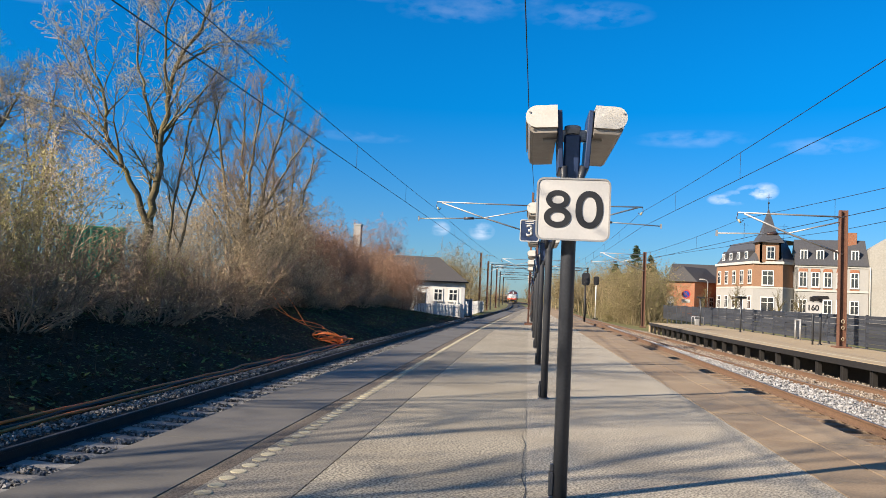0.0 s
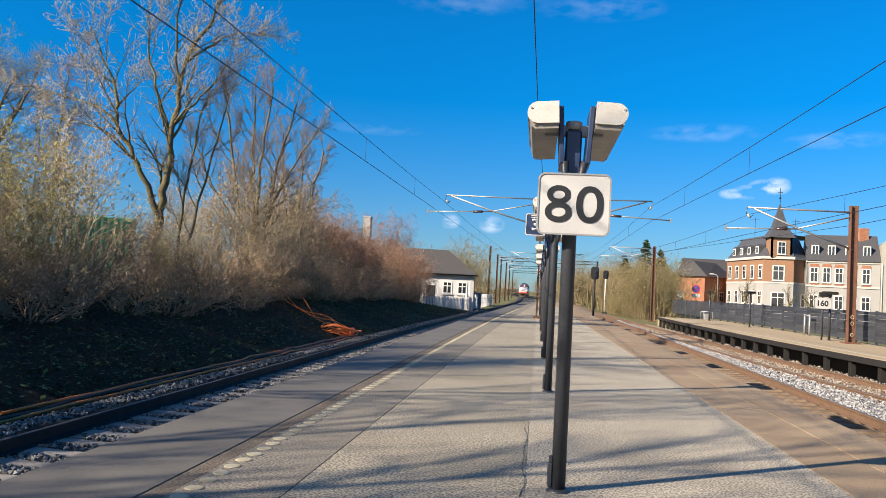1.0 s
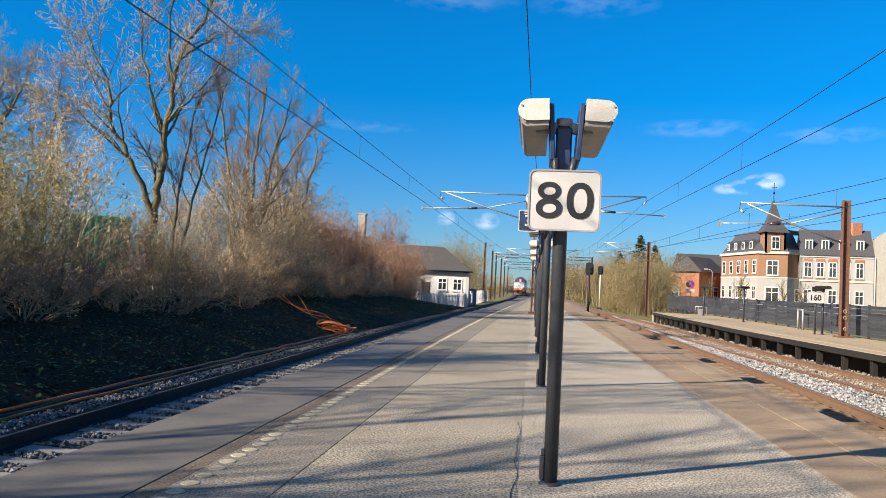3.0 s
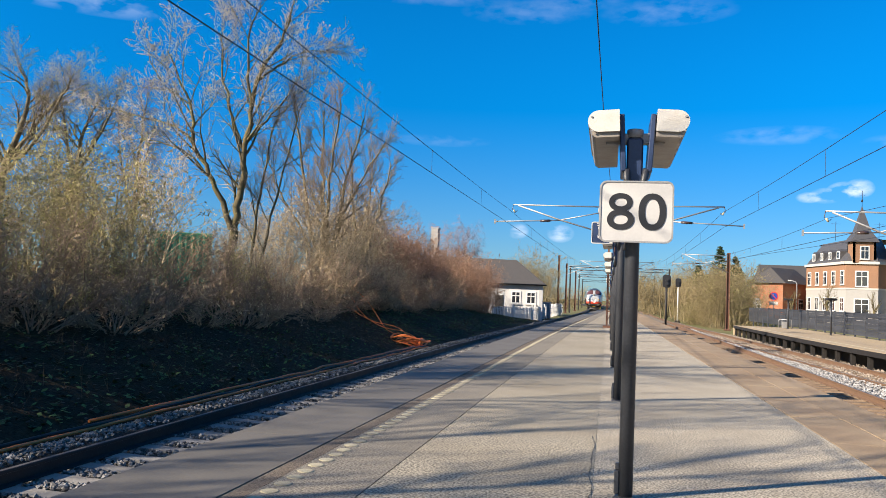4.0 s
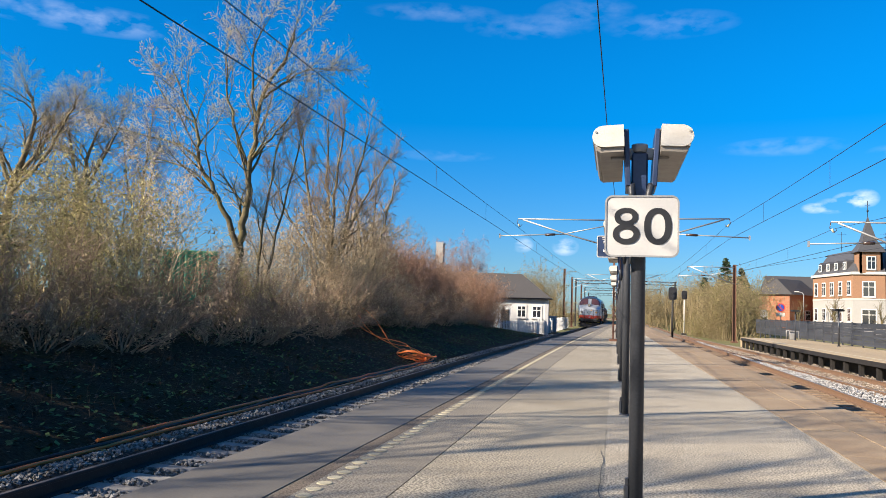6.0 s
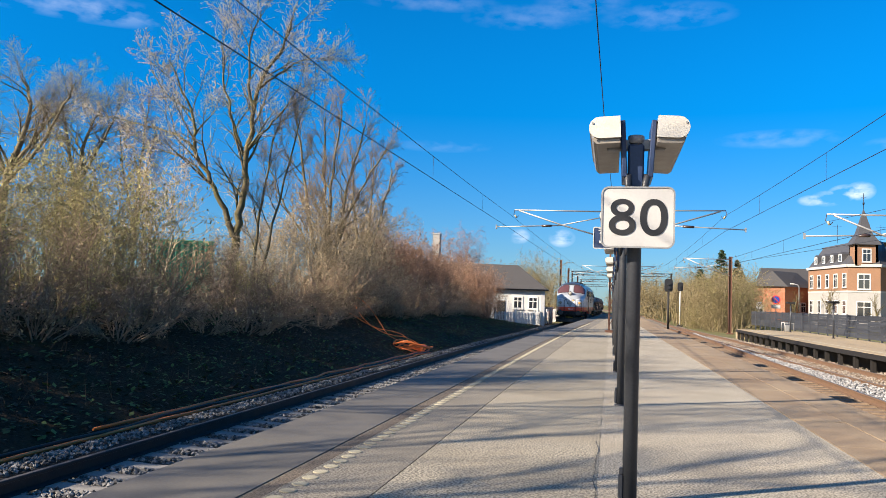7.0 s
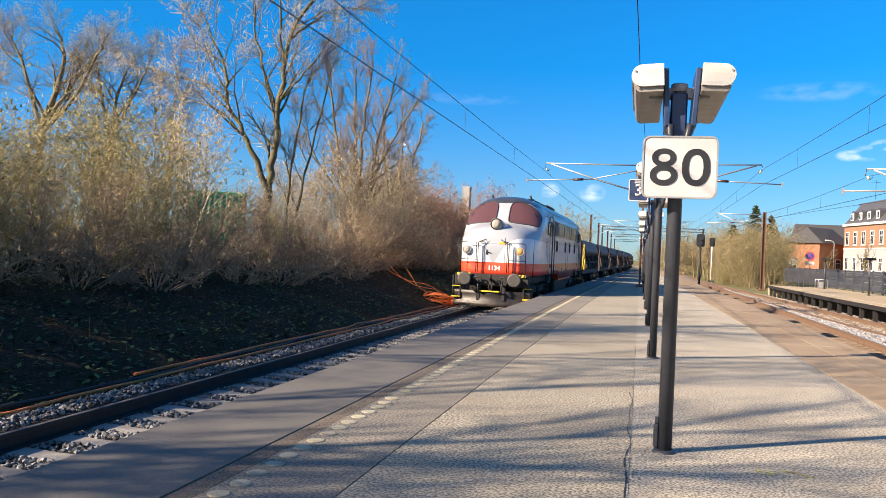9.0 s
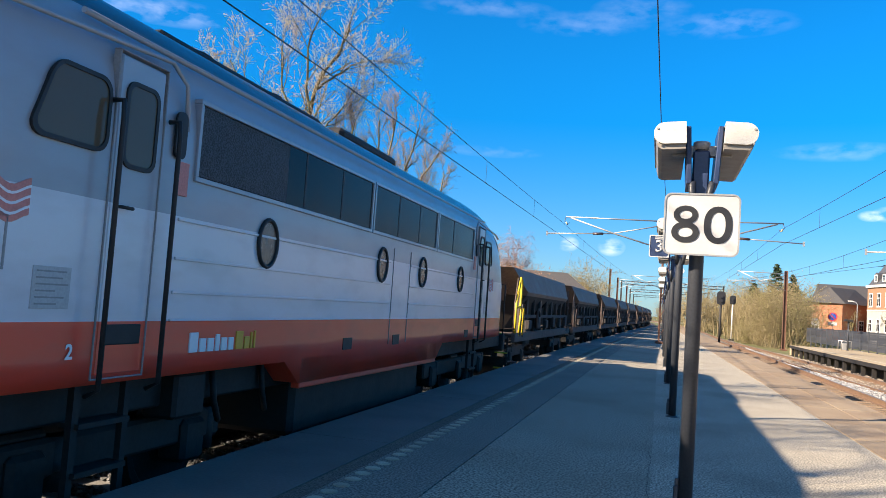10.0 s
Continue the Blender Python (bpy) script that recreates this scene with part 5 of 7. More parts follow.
            for y in (4.24, 4.88):
                put("hand_rail", Geo().tube([(s * 1.51, y, 3.12), (s * 1.60, y, 3.12), (s * 1.61, y, 3.0), (s * 1.61, y, 1.2), (s * 1.51, y, 1.15)], .019, 8), RUBBER, root, "black vertical hand rail beside the cab door")
            for y in (4.28, 4.80):
                put("ladder_side", Geo().box(s * 1.40 - .025, s * 1.40 + .025, y - .03, y + .03, .25, 1.25), DARK_STEEL, root)
            for z in (.30, .62, .94):
                put("ladder_rung", Geo().box(min(s * 1.30, s * 1.46), max(s * 1.30, s * 1.46), 4.28, 4.80, z - .018, z + .018), GALV if z < .4 else DARK_STEEL, root)
            put("notice_plate", flank(Geo(), s, 5.02, 5.18, 2.60, 2.86, .012, .003), RED_PLATE, root)
            put("tail_lamp", rounded_pane(s, 5.02, 3.05, .14, .36, .06, .03), RUBBER, root)
            dp = put("data_plate", flank(Geo(), s, 3.70, 4.02, 1.72, 1.98, .006, .002), GREY_PLATE, root, "grey data plate with small lines of writing")
            for k in range(6):
                put("writing_bar", flank(Geo(), s, 3.73, 3.73 + (.18, .24, .16, .27, .22, .25)[k], 1.745 + k * .04, 1.755 + k * .04, .008, 0), SIGN_RIM, dp)
            put("emblem", Geo().prism([(3.22 + .40 * k / 10, 2.24 + .03 * math.sin(k * .75)) for k in range(11)] + [(3.62 - .40 * k / 10, 2.46 + .03 * math.sin((10 - k) * .75)) for k in range(11)], 0.0, .006, lambda u, v, d: (s * (1.5 + d), u, v)), RED_PLATE, root, "faded red flag emblem")
            for z in (2.29, 2.35, 2.41):
                put("emblem_stripe", Geo().prism([(3.34 + .28 * k / 8, z - .008 + .03 * math.sin((k * .28 / .32 + 3) * .75)) for k in range(9)] + [(3.62 - .28 * k / 8, z + .008 + .03 * math.sin(((8 - k) * .28 / .32 + 3) * .75)) for k in range(9)], .004, .010, lambda u, v, d: (s * (1.5 + d), u, v)), LIGHT_TEXT, root)
    for s in (-1, 1):
        # long dark grille windows, ribs, round lights, band parts
        for y0, y1 in ((5.30, 9.20), (9.32, 12.22), (12.34, 14.85)):
            w = part("side_grille", flank(Geo(), s, y0, y1, 2.78, 3.36, .006), PANE_DARK, root, "long dark side window")
            if y0 < 6:
                part("mesh_screen", flank(Geo(), s, y0 + .01, y0 + 1.55, 2.785, 3.355, .011), MESH_GRILLE, w, "grey wire mesh")
            for k in range(1, int((y1 - y0) / .95)):
                part("glazing_bar", flank(Geo(), s, y0 + k * .98 - .018, y0 + k * .98 + .018, 2.785, 3.355, .010, .002), RUBBER, w)
            part("grille_frame", flank_frame(Geo(), s, y0, y1, 2.78, 3.36, .04, .024), LIVERY, w)
        for z in (2.42, 2.12, 1.86):
            for y0, y1 in ((5.1, 10.1), (11.0, 15.1)):
                part("body_rib", flank(Geo(), s, y0, y1, z - .012, z + .012, .016, .004), LIVERY, root)
        part("red_rib", flank(Geo(), s, 5.1, 15.1, 1.635, 1.655, .018, .004), LIVERY, root)
        for y in (6.55, 9.75, 11.6, 14.0):
            g = Geo().prism([(.17 * math.cos(a), .21 * math.sin(a)) for a in [k * 2 * math.pi / 24 for k in range(24)]], -.02, .012, lambda u, v, d: (s * (1.5 + d), y + u, 2.36 + v))
            w = part("porthole", g, PANE_PORT, root, "oval porthole window")
            part("porthole_rim", Geo().tube([(s * 1.512, y + .18 * math.cos(a), 2.36 + .22 * math.sin(a)) for a in [k * 2 * math.pi / 24 for k in range(26)]], .022, 6, caps=False), RUBBER, w)
        for y in (10.22, 10.98):
            part("panel_seam", flank(Geo(), s, y - .006, y + .006, 1.3, 2.62, .008, 0), SIGN_RIM, root)
        for y in (10.4, 14.6, 8.6):
            part("red_step_recess", flank(Geo(), s, y, y + .28, 1.28, 1.42, .008, 0), RUBBER, root)
        num = text_geo("2", .10, .02, .004, (0, 0, 0))
        num.v = [(s * (1.512 + v[1]), 4.06 + s * v[0], 1.45 + v[2]) for v in num.v]
        part("cab_number", num, LIGHT_TEXT, root, "small white figure 2")
        # unlettered word mark: a row of short bars, white and then amber
        for k, (y, w, h) in enumerate(((5.40, .12, .16), (5.55, .09, .11), (5.67, .09, .11), (5.79, .06, .14), (5.88, .09, .11), (6.0, .08, .11), (6.12, .12, .16), (6.27, .09, .11), (6.38, .03, .15), (6.44, .03, .16))):
            part("logo_bar", flank(Geo(), s, y, y + w, 1.385, 1.385 + h, .012, .003), LIGHT_TEXT if k < 6 else AMBER_TEXT, root)
        part("stencil_mark", flank_frame(Geo(), s, 3.24, 3.46, 1.96, 2.24, .02, .006), SIGN_RIM, root, "grey stencilled square mark")
        part("stencil_mark", flank(Geo(), s, 3.29, 3.41, 2.08, 2.11, .006, 0), SIGN_RIM, root)
        # equipment below the frame
        for y in (6.2, 7.1):
            part("brake_pipe", Geo().tube([(s * 1.25, y, 1.2), (s * 1.28, y + .02, .9), (s * 1.2, y + .25, .7)], .03, 6), DARK_STEEL, root)
        part("sand_box", Geo().box(s * 1.2 - .16, s * 1.2 + .16, 5.5, 5.95, .82, 1.2, .03), DARK_STEEL, root)
        part("skirt", flank(Geo(), s, 7.5, 12.7, .92, 1.25, .0, .01, .10), LIVERY, root, "red lower skirt")
        part("gutter", Geo().tube([(s * 1.40, BODY0 + 3.4, 3.66), (s * 1.40, BODY1 - 3.4, 3.66)], .024, 6), LIVERY, root)
    # roof gear
    part("roof_hatch", Geo().box(-.55, .55, 6.0, 9.6, 4.14, 4.27, .05), DARK_STEEL, root)
    part("roof_hatch", Geo().box(-.6, .6, 10.2, 12.6, 4.14, 4.32, .06), DARK_STEEL, root)
    for y in (7.0, 8.6, 10.8, 12.0):
        part("roof_fan", Geo().tube([(0, y, 4.2), (0, y, 4.34)], [.42, .40], 20), DARK_STEEL, root)
    for x, y in ((.75, 3.9), (-.75, 3.9), (.3, 14.9), (.2, 9.9)):
        part("horn", Geo().tube([(x, y, 4.0), (x, y + .03, 4.17), (x, y - .14, 4.22)], [.035, .035, .05], 8), DARK_STEEL, root)
    part("fuel_tank", Geo().box(-1.3, 1.3, 7.8, 12.4, .35, 1.0, .06), DARK_STEEL, root)
    part("underframe", Geo().box(-1.22, 1.22, .7, 19.5, .92, 1.24, .02), DARK_STEEL, root)
    for yc in (4.25, 15.95):
        bogie(root, yc, (-1.95, 0, 1.95), .515, 2.45)
    for s in (-1, 1):
        buffer(root, s * .875, 0.0, 1)
        buffer(root, s * .875, 20.2, -1)
    return root


# worn steel, its base and stain darkened to stand for the hedge's shadow
PLOUGH = mat("worn_plough_steel", (0.028, 0.024, 0.022), 0.5, 0.2, var=0.3, scale=2.5, fine=20, stain=(0.075, 0.055, 0.042), stain_amount=0.7)


def text_geo(body, height, bold, depth, at):
    me = text_mesh("letters", body, height, bold, depth, LIGHT_TEXT, 1.0)
    g = Geo()
    g.v = [tuple(Vector(v.co) + Vector(at)) for v in me.vertices]
    for p in me.polygons:
        g.face(tuple(p.vertices))
    bpy.data.meshes.remove(me)
    return g


loco = build_loco()

# ---- hopper wagons ----
HOPPER = mat("brown_grey_hopper_steel", (0.17, 0.115, 0.09), 0.7, 0.1, var=0.25, scale=2, fine=20, stain=(0.21, 0.185, 0.165), stain_amount=0.7, rand=0.15)
HOPPER_DARK = mat("dark_hopper_steel", (0.035, 0.028, 0.026), 0.8, 0.1, var=0.3, scale=3)
HOPPER_LITE = mat("dusty_wagon_frame", (0.085, 0.06, 0.05), 0.75, 0.1, var=0.3, scale=3, stain=(0.05, 0.04, 0.035))
WAGON = 13.4


def build_wagon():
    root = empty("hopper_wagon", pose(0, 0, 0), "brown ballast hopper wagon with sloping sides and end platforms", "freight wagon", "ballast train wagons")
    y0, y1 = .65, WAGON - .65
    g = Geo()
    for ya, yb in ((y0 - .1, y1 + .1),):
        ins = 1.0
        rings = [(1.14, ya + .55, yb - .55, 3.0), (1.42, ya + 1.45, yb - 1.45, 2.36), (1.36, ya + 1.6, yb - 1.6, 2.26)]
        n = len(g.v)
        for w, a, b, z in rings:
            g.v += [(-w, a, z), (w, a, z), (w, b, z), (-w, b, z)]
        for r in range(2):
            for k in range(4):
                k2 = (k + 1) % 4
                g.face((n + r * 4 + k, n + r * 4 + k2, n + r * 4 + 4 + k2, n + r * 4 + 4 + k))
        # inside of the open top
        m = len(g.v)
        g.v += [(-1.10, ya + .61, 2.98), (1.10, ya + .61, 2.98), (1.10, yb - .61, 2.98), (-1.10, yb - .61, 2.98), (-.6, ya + 2.0, 1.9), (.6, ya + 2.0, 1.9), (.6, yb - 2.0, 1.9), (-.6, yb - 2.0, 1.9)]
        for k in range(4):
            k2 = (k + 1) % 4
            g.face((n + k, n + k2, m + k2, m + k)); g.face((m + k, m + k2, m + 4 + k2, m + 4 + k))
        g.face((m + 4, m + 5, m + 6, m + 7))
    part("hopper", g, HOPPER, root, "sloping brown steel hopper")
    g = Geo()
    for ya, yb in ((y0 + 1.5, (y0 + y1) / 2), ((y0 + y1) / 2, y1 - 1.5)):
        n = len(g.v)
        for w, a, b, z in ((1.36, ya, yb, 2.27), (.55, ya + .9, yb - .9, 1.25)):
            g.v += [(-w, a, z), (w, a, z), (w, b, z), (-w, b, z)]
        for k in range(4):
            k2 = (k + 1) % 4
            g.face((n + k, n + k2, n + 4 + k2, n + 4 + k))
        g.face((n + 4, n + 5, n + 6, n + 7))
    part("hopper_chute", g, HOPPER_DARK, root, "dark underside chutes")
    for s in (-1, 1):
        part("side_sill", Geo().box(s * 1.32 - .05, s * 1.32 + .05, y0, y1, .98, 1.22, .01), HOPPER_LITE, root)
        part("middle_rail", Geo().box(s * 1.36 - .03, s * 1.36 + .03, y0 + 1, y1 - 1, 1.62, 1.72, .01), HOPPER_DARK, root)
        for k in range(9):
            y = y0 + 1.0 + (y1 - y0 - 2.0) * k / 8
            part("side_post", Geo().box(s * 1.24 - .05, s * 1.24 + .05, y - .06 - .06 * (k % 2), y + .06 + .06 * (k % 2), 1.2, 2.27, .01), HOPPER_LITE if k % 3 == 0 else HOPPER_DARK, root)
        for k in range(6):
            y = y0 + 1.9 + (y1 - y0 - 3.8) * k / 5
            part("lever_box", Geo().box(s * 1.40 - .06, s * 1.40 + .06, y - .22, y + .22, 1.30, 1.56 + .1 * (k % 2), .02), HOPPER_DARK, root)
        for y, d in ((y0 + .12, 1), (y1 - .12, -1)):
            part("end_rail", Geo().tube([(s * 1.30, y, 1.2), (s * 1.30, y, 2.05), (s * 1.30, y + d * .30, 2.70), (s * 1.30, y + d * .38, 2.1), (s * 1.30, y, 2.05)], .022, 6), HOPPER_LITE, root, "end hand rail")
            part("end_rail", Geo().tube([(s * 1.36, y + d * .55, 1.1), (s * 1.40, y + d * .60, 2.0), (s * 1.40, y + d * .95, 2.0), (s * 1.38, y + d * .95, 1.1)], .022, 6), HOPPER_LITE, root)
            part("step", Geo().box(s * 1.30 - .12, s * 1.30 + .12, y - .15, y + .2, .42, .46), HOPPER_LITE, root)
        part("walkway_hoop", Geo().tube([(s * 1.42, y0 + 3.3, 1.25), (s * 1.42, y0 + 3.3, 1.75), (s * 1.42, y0 + 3.55, 1.9), (s * 1.42, y0 + 3.8, 1.75), (s * 1.42, y0 + 3.8, 1.25)], .03, 6), HOPPER_LITE, root)
    part("end_platform", Geo().box(-1.3, 1.3, y0, y0 + 1.1, 1.14, 1.2, .01).box(-1.3, 1.3, y1 - 1.1, y1, 1.14, 1.2, .01), HOPPER_LITE, root)
    part("centre_sill", Geo().box(-.25, .25, y0, y1, .85, 1.14, .02), HOPPER_DARK, root)
    part("air_tank", Geo().tube([(.5, y0 + 5.2, .75), (.5, y0 + 6.6, .75)], .18, 12), HOPPER_DARK, root)
    for yc in (2.45, WAGON - 2.45):
        bogie(root, yc, (-.9, .9), .46, 1.35)
    for s in (-1, 1):
        buffer(root, s * .875, 0.0, 1)
        buffer(root, s * .875, WAGON, -1)
    return root


wagons = [build_wagon()]
for k in range(9):
    wagons.append(copy_thing(wagons[0], pose(0, 0, 0)))
tagged(wagons[0], "brown ballast hopper wagon with a yellow end rail behind the locomotive", "freight wagon", "ballast train wagons")
part("yellow_rail", Geo().tube([(1.34, .77, 1.2), (1.34, .77, 2.0), (1.34, 1.25, 2.72), (1.34, 1.42, 2.66), (1.34, 1.40, 1.95), (1.34, .80, 1.90)], .035, 6).tube([(1.36, 1.2, 1.15), (1.40, 1.22, 1.9), (1.40, 1.62, 1.9), (1.38, 1.62, 1.15)], .028, 6), YELLOW, wagons[0], "yellow end hand rail")


# ---- trees and thicket ----
def limb(g, p, d, length, r0, r1, rng, segs, bend, lift, sides):
    """One crooked, tapering limb; returns its points, directions and radii."""
    pts, dirs, rad = [p.copy()], [d.copy()], [r0]
    for i in range(segs):
        d = (d + Vector((rng.gauss(0, bend), rng.gauss(0, bend), rng.gauss(0, bend) + lift))).normalized()
        p = p + d * (length / segs)
        pts.append(p.copy()); dirs.append(d.copy()); rad.append(r0 + (r1 - r0) * (i + 1) / segs)
    g.tube(pts, rad, sides, caps=False)
    return pts, dirs, rad


def fork(d, angle, rng):
    """A direction that leaves d by about angle degrees."""
    a = d.orthogonal().normalized()
    a.rotate(Matrix.Rotation(rng.uniform(0, 2 * math.pi), 3, d))
    t = radians(angle * rng.uniform(0.7, 1.3))
    return (d * math.cos(t) + a * math.sin(t)).normalized()


def grow(g, buds, p, d, length, r, level, levels, rng, limbs=None):
    """Branches upon branches. levels: rows of (count, length share, angle, bend, lift, segments, sides). limbs: collects each first branch by itself."""
    count, share, angle, bend, lift, segs, sides = levels[level]
    last = level == len(levels) - 1
    g.cur = 0 if level < 2 else 1
    pts, dirs, rad = limb(g, p, d, length, r, r * (0.22 if not last else 0.5), rng, segs, bend, lift, sides)
    if last:
        if buds is not None:
            for q in pts[1:]:
                buds.append(q)
        return
    nxt = levels[level + 1]
    for k in range(count):
        t = (0.30 if not level else 0.14) + (0.86 if level else 0.70) * (k + rng.uniform(-.4, .4)) / max(count - 1, 1)
        t = min(max(t, 0.1), 1.0)
        i = min(int(t * segs), segs - 1)
        f = t * segs - i
        q = pts[i].lerp(pts[i + 1], f)
        rr = rad[i] + (rad[i + 1] - rad[i]) * f
        h = g
        if limbs is not None:
            h = Geo(); limbs.append(h)
        grow(h, buds, q, fork(dirs[i + 1], nxt[2], rng), length * nxt[1] * rng.uniform(0.7, 1.2) * (1.2 - 0.55 * t), max(min(rr * 0.75, r * 0.46), .0075), level + 1, levels, rng)


def bud_geo(points, size, rng, keep=1.0, slim=.2):
    """Budding twig tips: slender slivers round the points."""
    g = Geo()
    for q in points:
        if rng.random() > keep:
            continue
        n = len(g.v)
        a = Vector((rng.gauss(0, 1), rng.gauss(0, 1), rng.gauss(.7, 1))).normalized()
        b = a.orthogonal().normalized()
        b.rotate(Matrix.Rotation(rng.uniform(0, 6.28), 3, a))
        L, w = size * rng.uniform(1.0, 3.0), size * slim * rng.uniform(.7, 1.3)
        g.v += [tuple(q - a * L * .4 - b * w), tuple(q - a * L * .4 + b * w), tuple(q + a * L * .6)]
        g.face((n, n + 1, n + 2))
    return g


def tree(name, x, y, height, stems, levels, label, seed, bark, twig_label, bud=None, bud_size=0.05, bud_keep=0.5, lean=0.12, r=0.22, stem_share=0.62, group="", spread=0.25, split=True, twig=None, aim=None):
    rng = random.Random(seed)
    z = ground_z(x, y) - 0.1
    root = empty(name, pose(x, y, z), label, "tree", group)
    tips = []
    for s in range(stems):
        a = rng.uniform(0, 6.28) if aim is None else radians(aim)
        d = Vector((math.cos(a) * lean, math.sin(a) * lean, 1)).normalized()
        p = Vector((math.cos(a) * spread * (stems > 1), math.sin(a) * spread * (stems > 1), 0))
        g, limbs = Geo(), ([] if split else None)
        grow(g, tips if bud else None, p, d, height * stem_share * rng.uniform(.88, 1.08), r * rng.uniform(.8, 1.1), 0, levels, rng, limbs)
        trunk = part("trunk" if stems == 1 else "stem", g, [bark, twig or bark], root, twig_label, fixed=False)
        for h in limbs or ():
            part("branch", h, [bark, twig or bark], trunk, fixed=False)
    if bud:
        tagged(part("catkin_cover", bud_geo(tips, bud_size, rng, bud_keep), bud, root, fixed=False), kind="stuff")
    return root


STEMMY = [(12, 1, 0, .05, .03, 7, 5), (8, .36, 38, .09, .08, 4, 4), (7, .48, 34, .12, .05, 3, 3), (0, .55, 34, .18, .03, 3, 3)]
WEEP = [(14, 1, 0, .04, .02, 8, 6), (8, .34, 45, .10, .02, 4, 4), (8, .55, 45, .15, -.16, 4, 3), (0, .9, 30, .1, -.34, 4, 3)]
FINE = [(12, 1, 0, .05, .05, 6, 5), (8, .42, 32, .08, .07, 3, 3), (0, .6, 34, .15, .04, 3, 3)]



def guided_tree(name, x, y, limbs, label, seed, bark, twig, levels, bud=None, keep=.5, size=.05):
    """A tree whose main limbs follow given lines (x, y, z, in the world) and carry branches of the given levels.
    limbs: (line, radius at its foot, at its tip, number of branches, their length)."""
    rng = random.Random(seed)
    z = ground_z(x, y) - .1
    base = Vector((x, y, z))
    root = empty(name, pose(x, y, z), label, "tree")
    tips, trunk = [], None
    for line, r0, r1, count, length in limbs:
        line = [Vector(p) - base for p in line]
        pts = []
        for i in range(len(line) - 1):
            p0, p1, p2, p3 = line[max(i - 1, 0)], line[i], line[i + 1], line[min(i + 2, len(line) - 1)]
            for k in range(4):
                t = k / 4
                q = .5 * (2 * p1 + (p2 - p0) * t + (2 * p0 - 5 * p1 + 4 * p2 - p3) * t * t + (3 * p1 - p0 - 3 * p2 + p3) * t ** 3)
                pts.append(q + Vector((rng.gauss(0, .035), rng.gauss(0, .05), 0)) * (1 if i or k else 0))
        pts.append(line[-1])
        n = len(pts) - 1
        rad = [r0 + (r1 - r0) * (k / n) ** .8 for k in range(n + 1)]
        g = Geo(); g.tube(pts, rad, 8 if r0 > .1 else 6, caps=False)
        ob = part("trunk" if trunk is None else "limb", g, [bark], trunk or root, "" if trunk else "bare trunk", fixed=False)
        trunk = trunk or ob
        h = Geo()
        for k in range(count):
            t = .30 + .70 * (k + rng.uniform(-.3, .3)) / max(count - 1, 1)
            t = min(max(t, .25), .999)
            i = int(t * n)
            d = fork((pts[min(i + 1, n)] - pts[max(i - 1, 0)]).normalized(), 48 * (1.15 - .6 * t), rng)
            grow(h, tips, pts[i].lerp(pts[min(i + 1, n)], t * n - i), d, length * rng.uniform(.6, 1.15) * (1.15 - .5 * t), max(rad[i] * .5, .014), 0, levels, rng)
        h.mi = [1 if m else 0 for m in h.mi]
        part("branch", h, [bark, twig], ob if ob is trunk else root, fixed=False)
    if bud:
        tagged(part("catkin_cover", bud_geo(tips, size, rng, keep, .3), bud, root, fixed=False), kind="stuff")
    return root


SIDE = [(8, 1, 0, .10, .06, 6, 4), (6, .50, 46, .12, .06, 4, 3), (0, .62, 44, .16, .05, 4, 3)]
UPRIGHT = [(9, 1, 0, .07, .08, 6, 4), (6, .52, 38, .10, .07, 4, 3), (0, .66, 36, .13, .06, 4, 3)]
HANG = [(7, 1, 0, .10, .0, 4, 4), (7, .6, 45, .14, -.20, 4, 3), (0, .8, 30, .10, -.34, 4, 3)]
ROUND = [(9, 1, 0, .16, .03, 5, 4), (8, .58, 48, .18, .03, 4, 3), (0, .58, 45, .22, .03, 3, 3)]

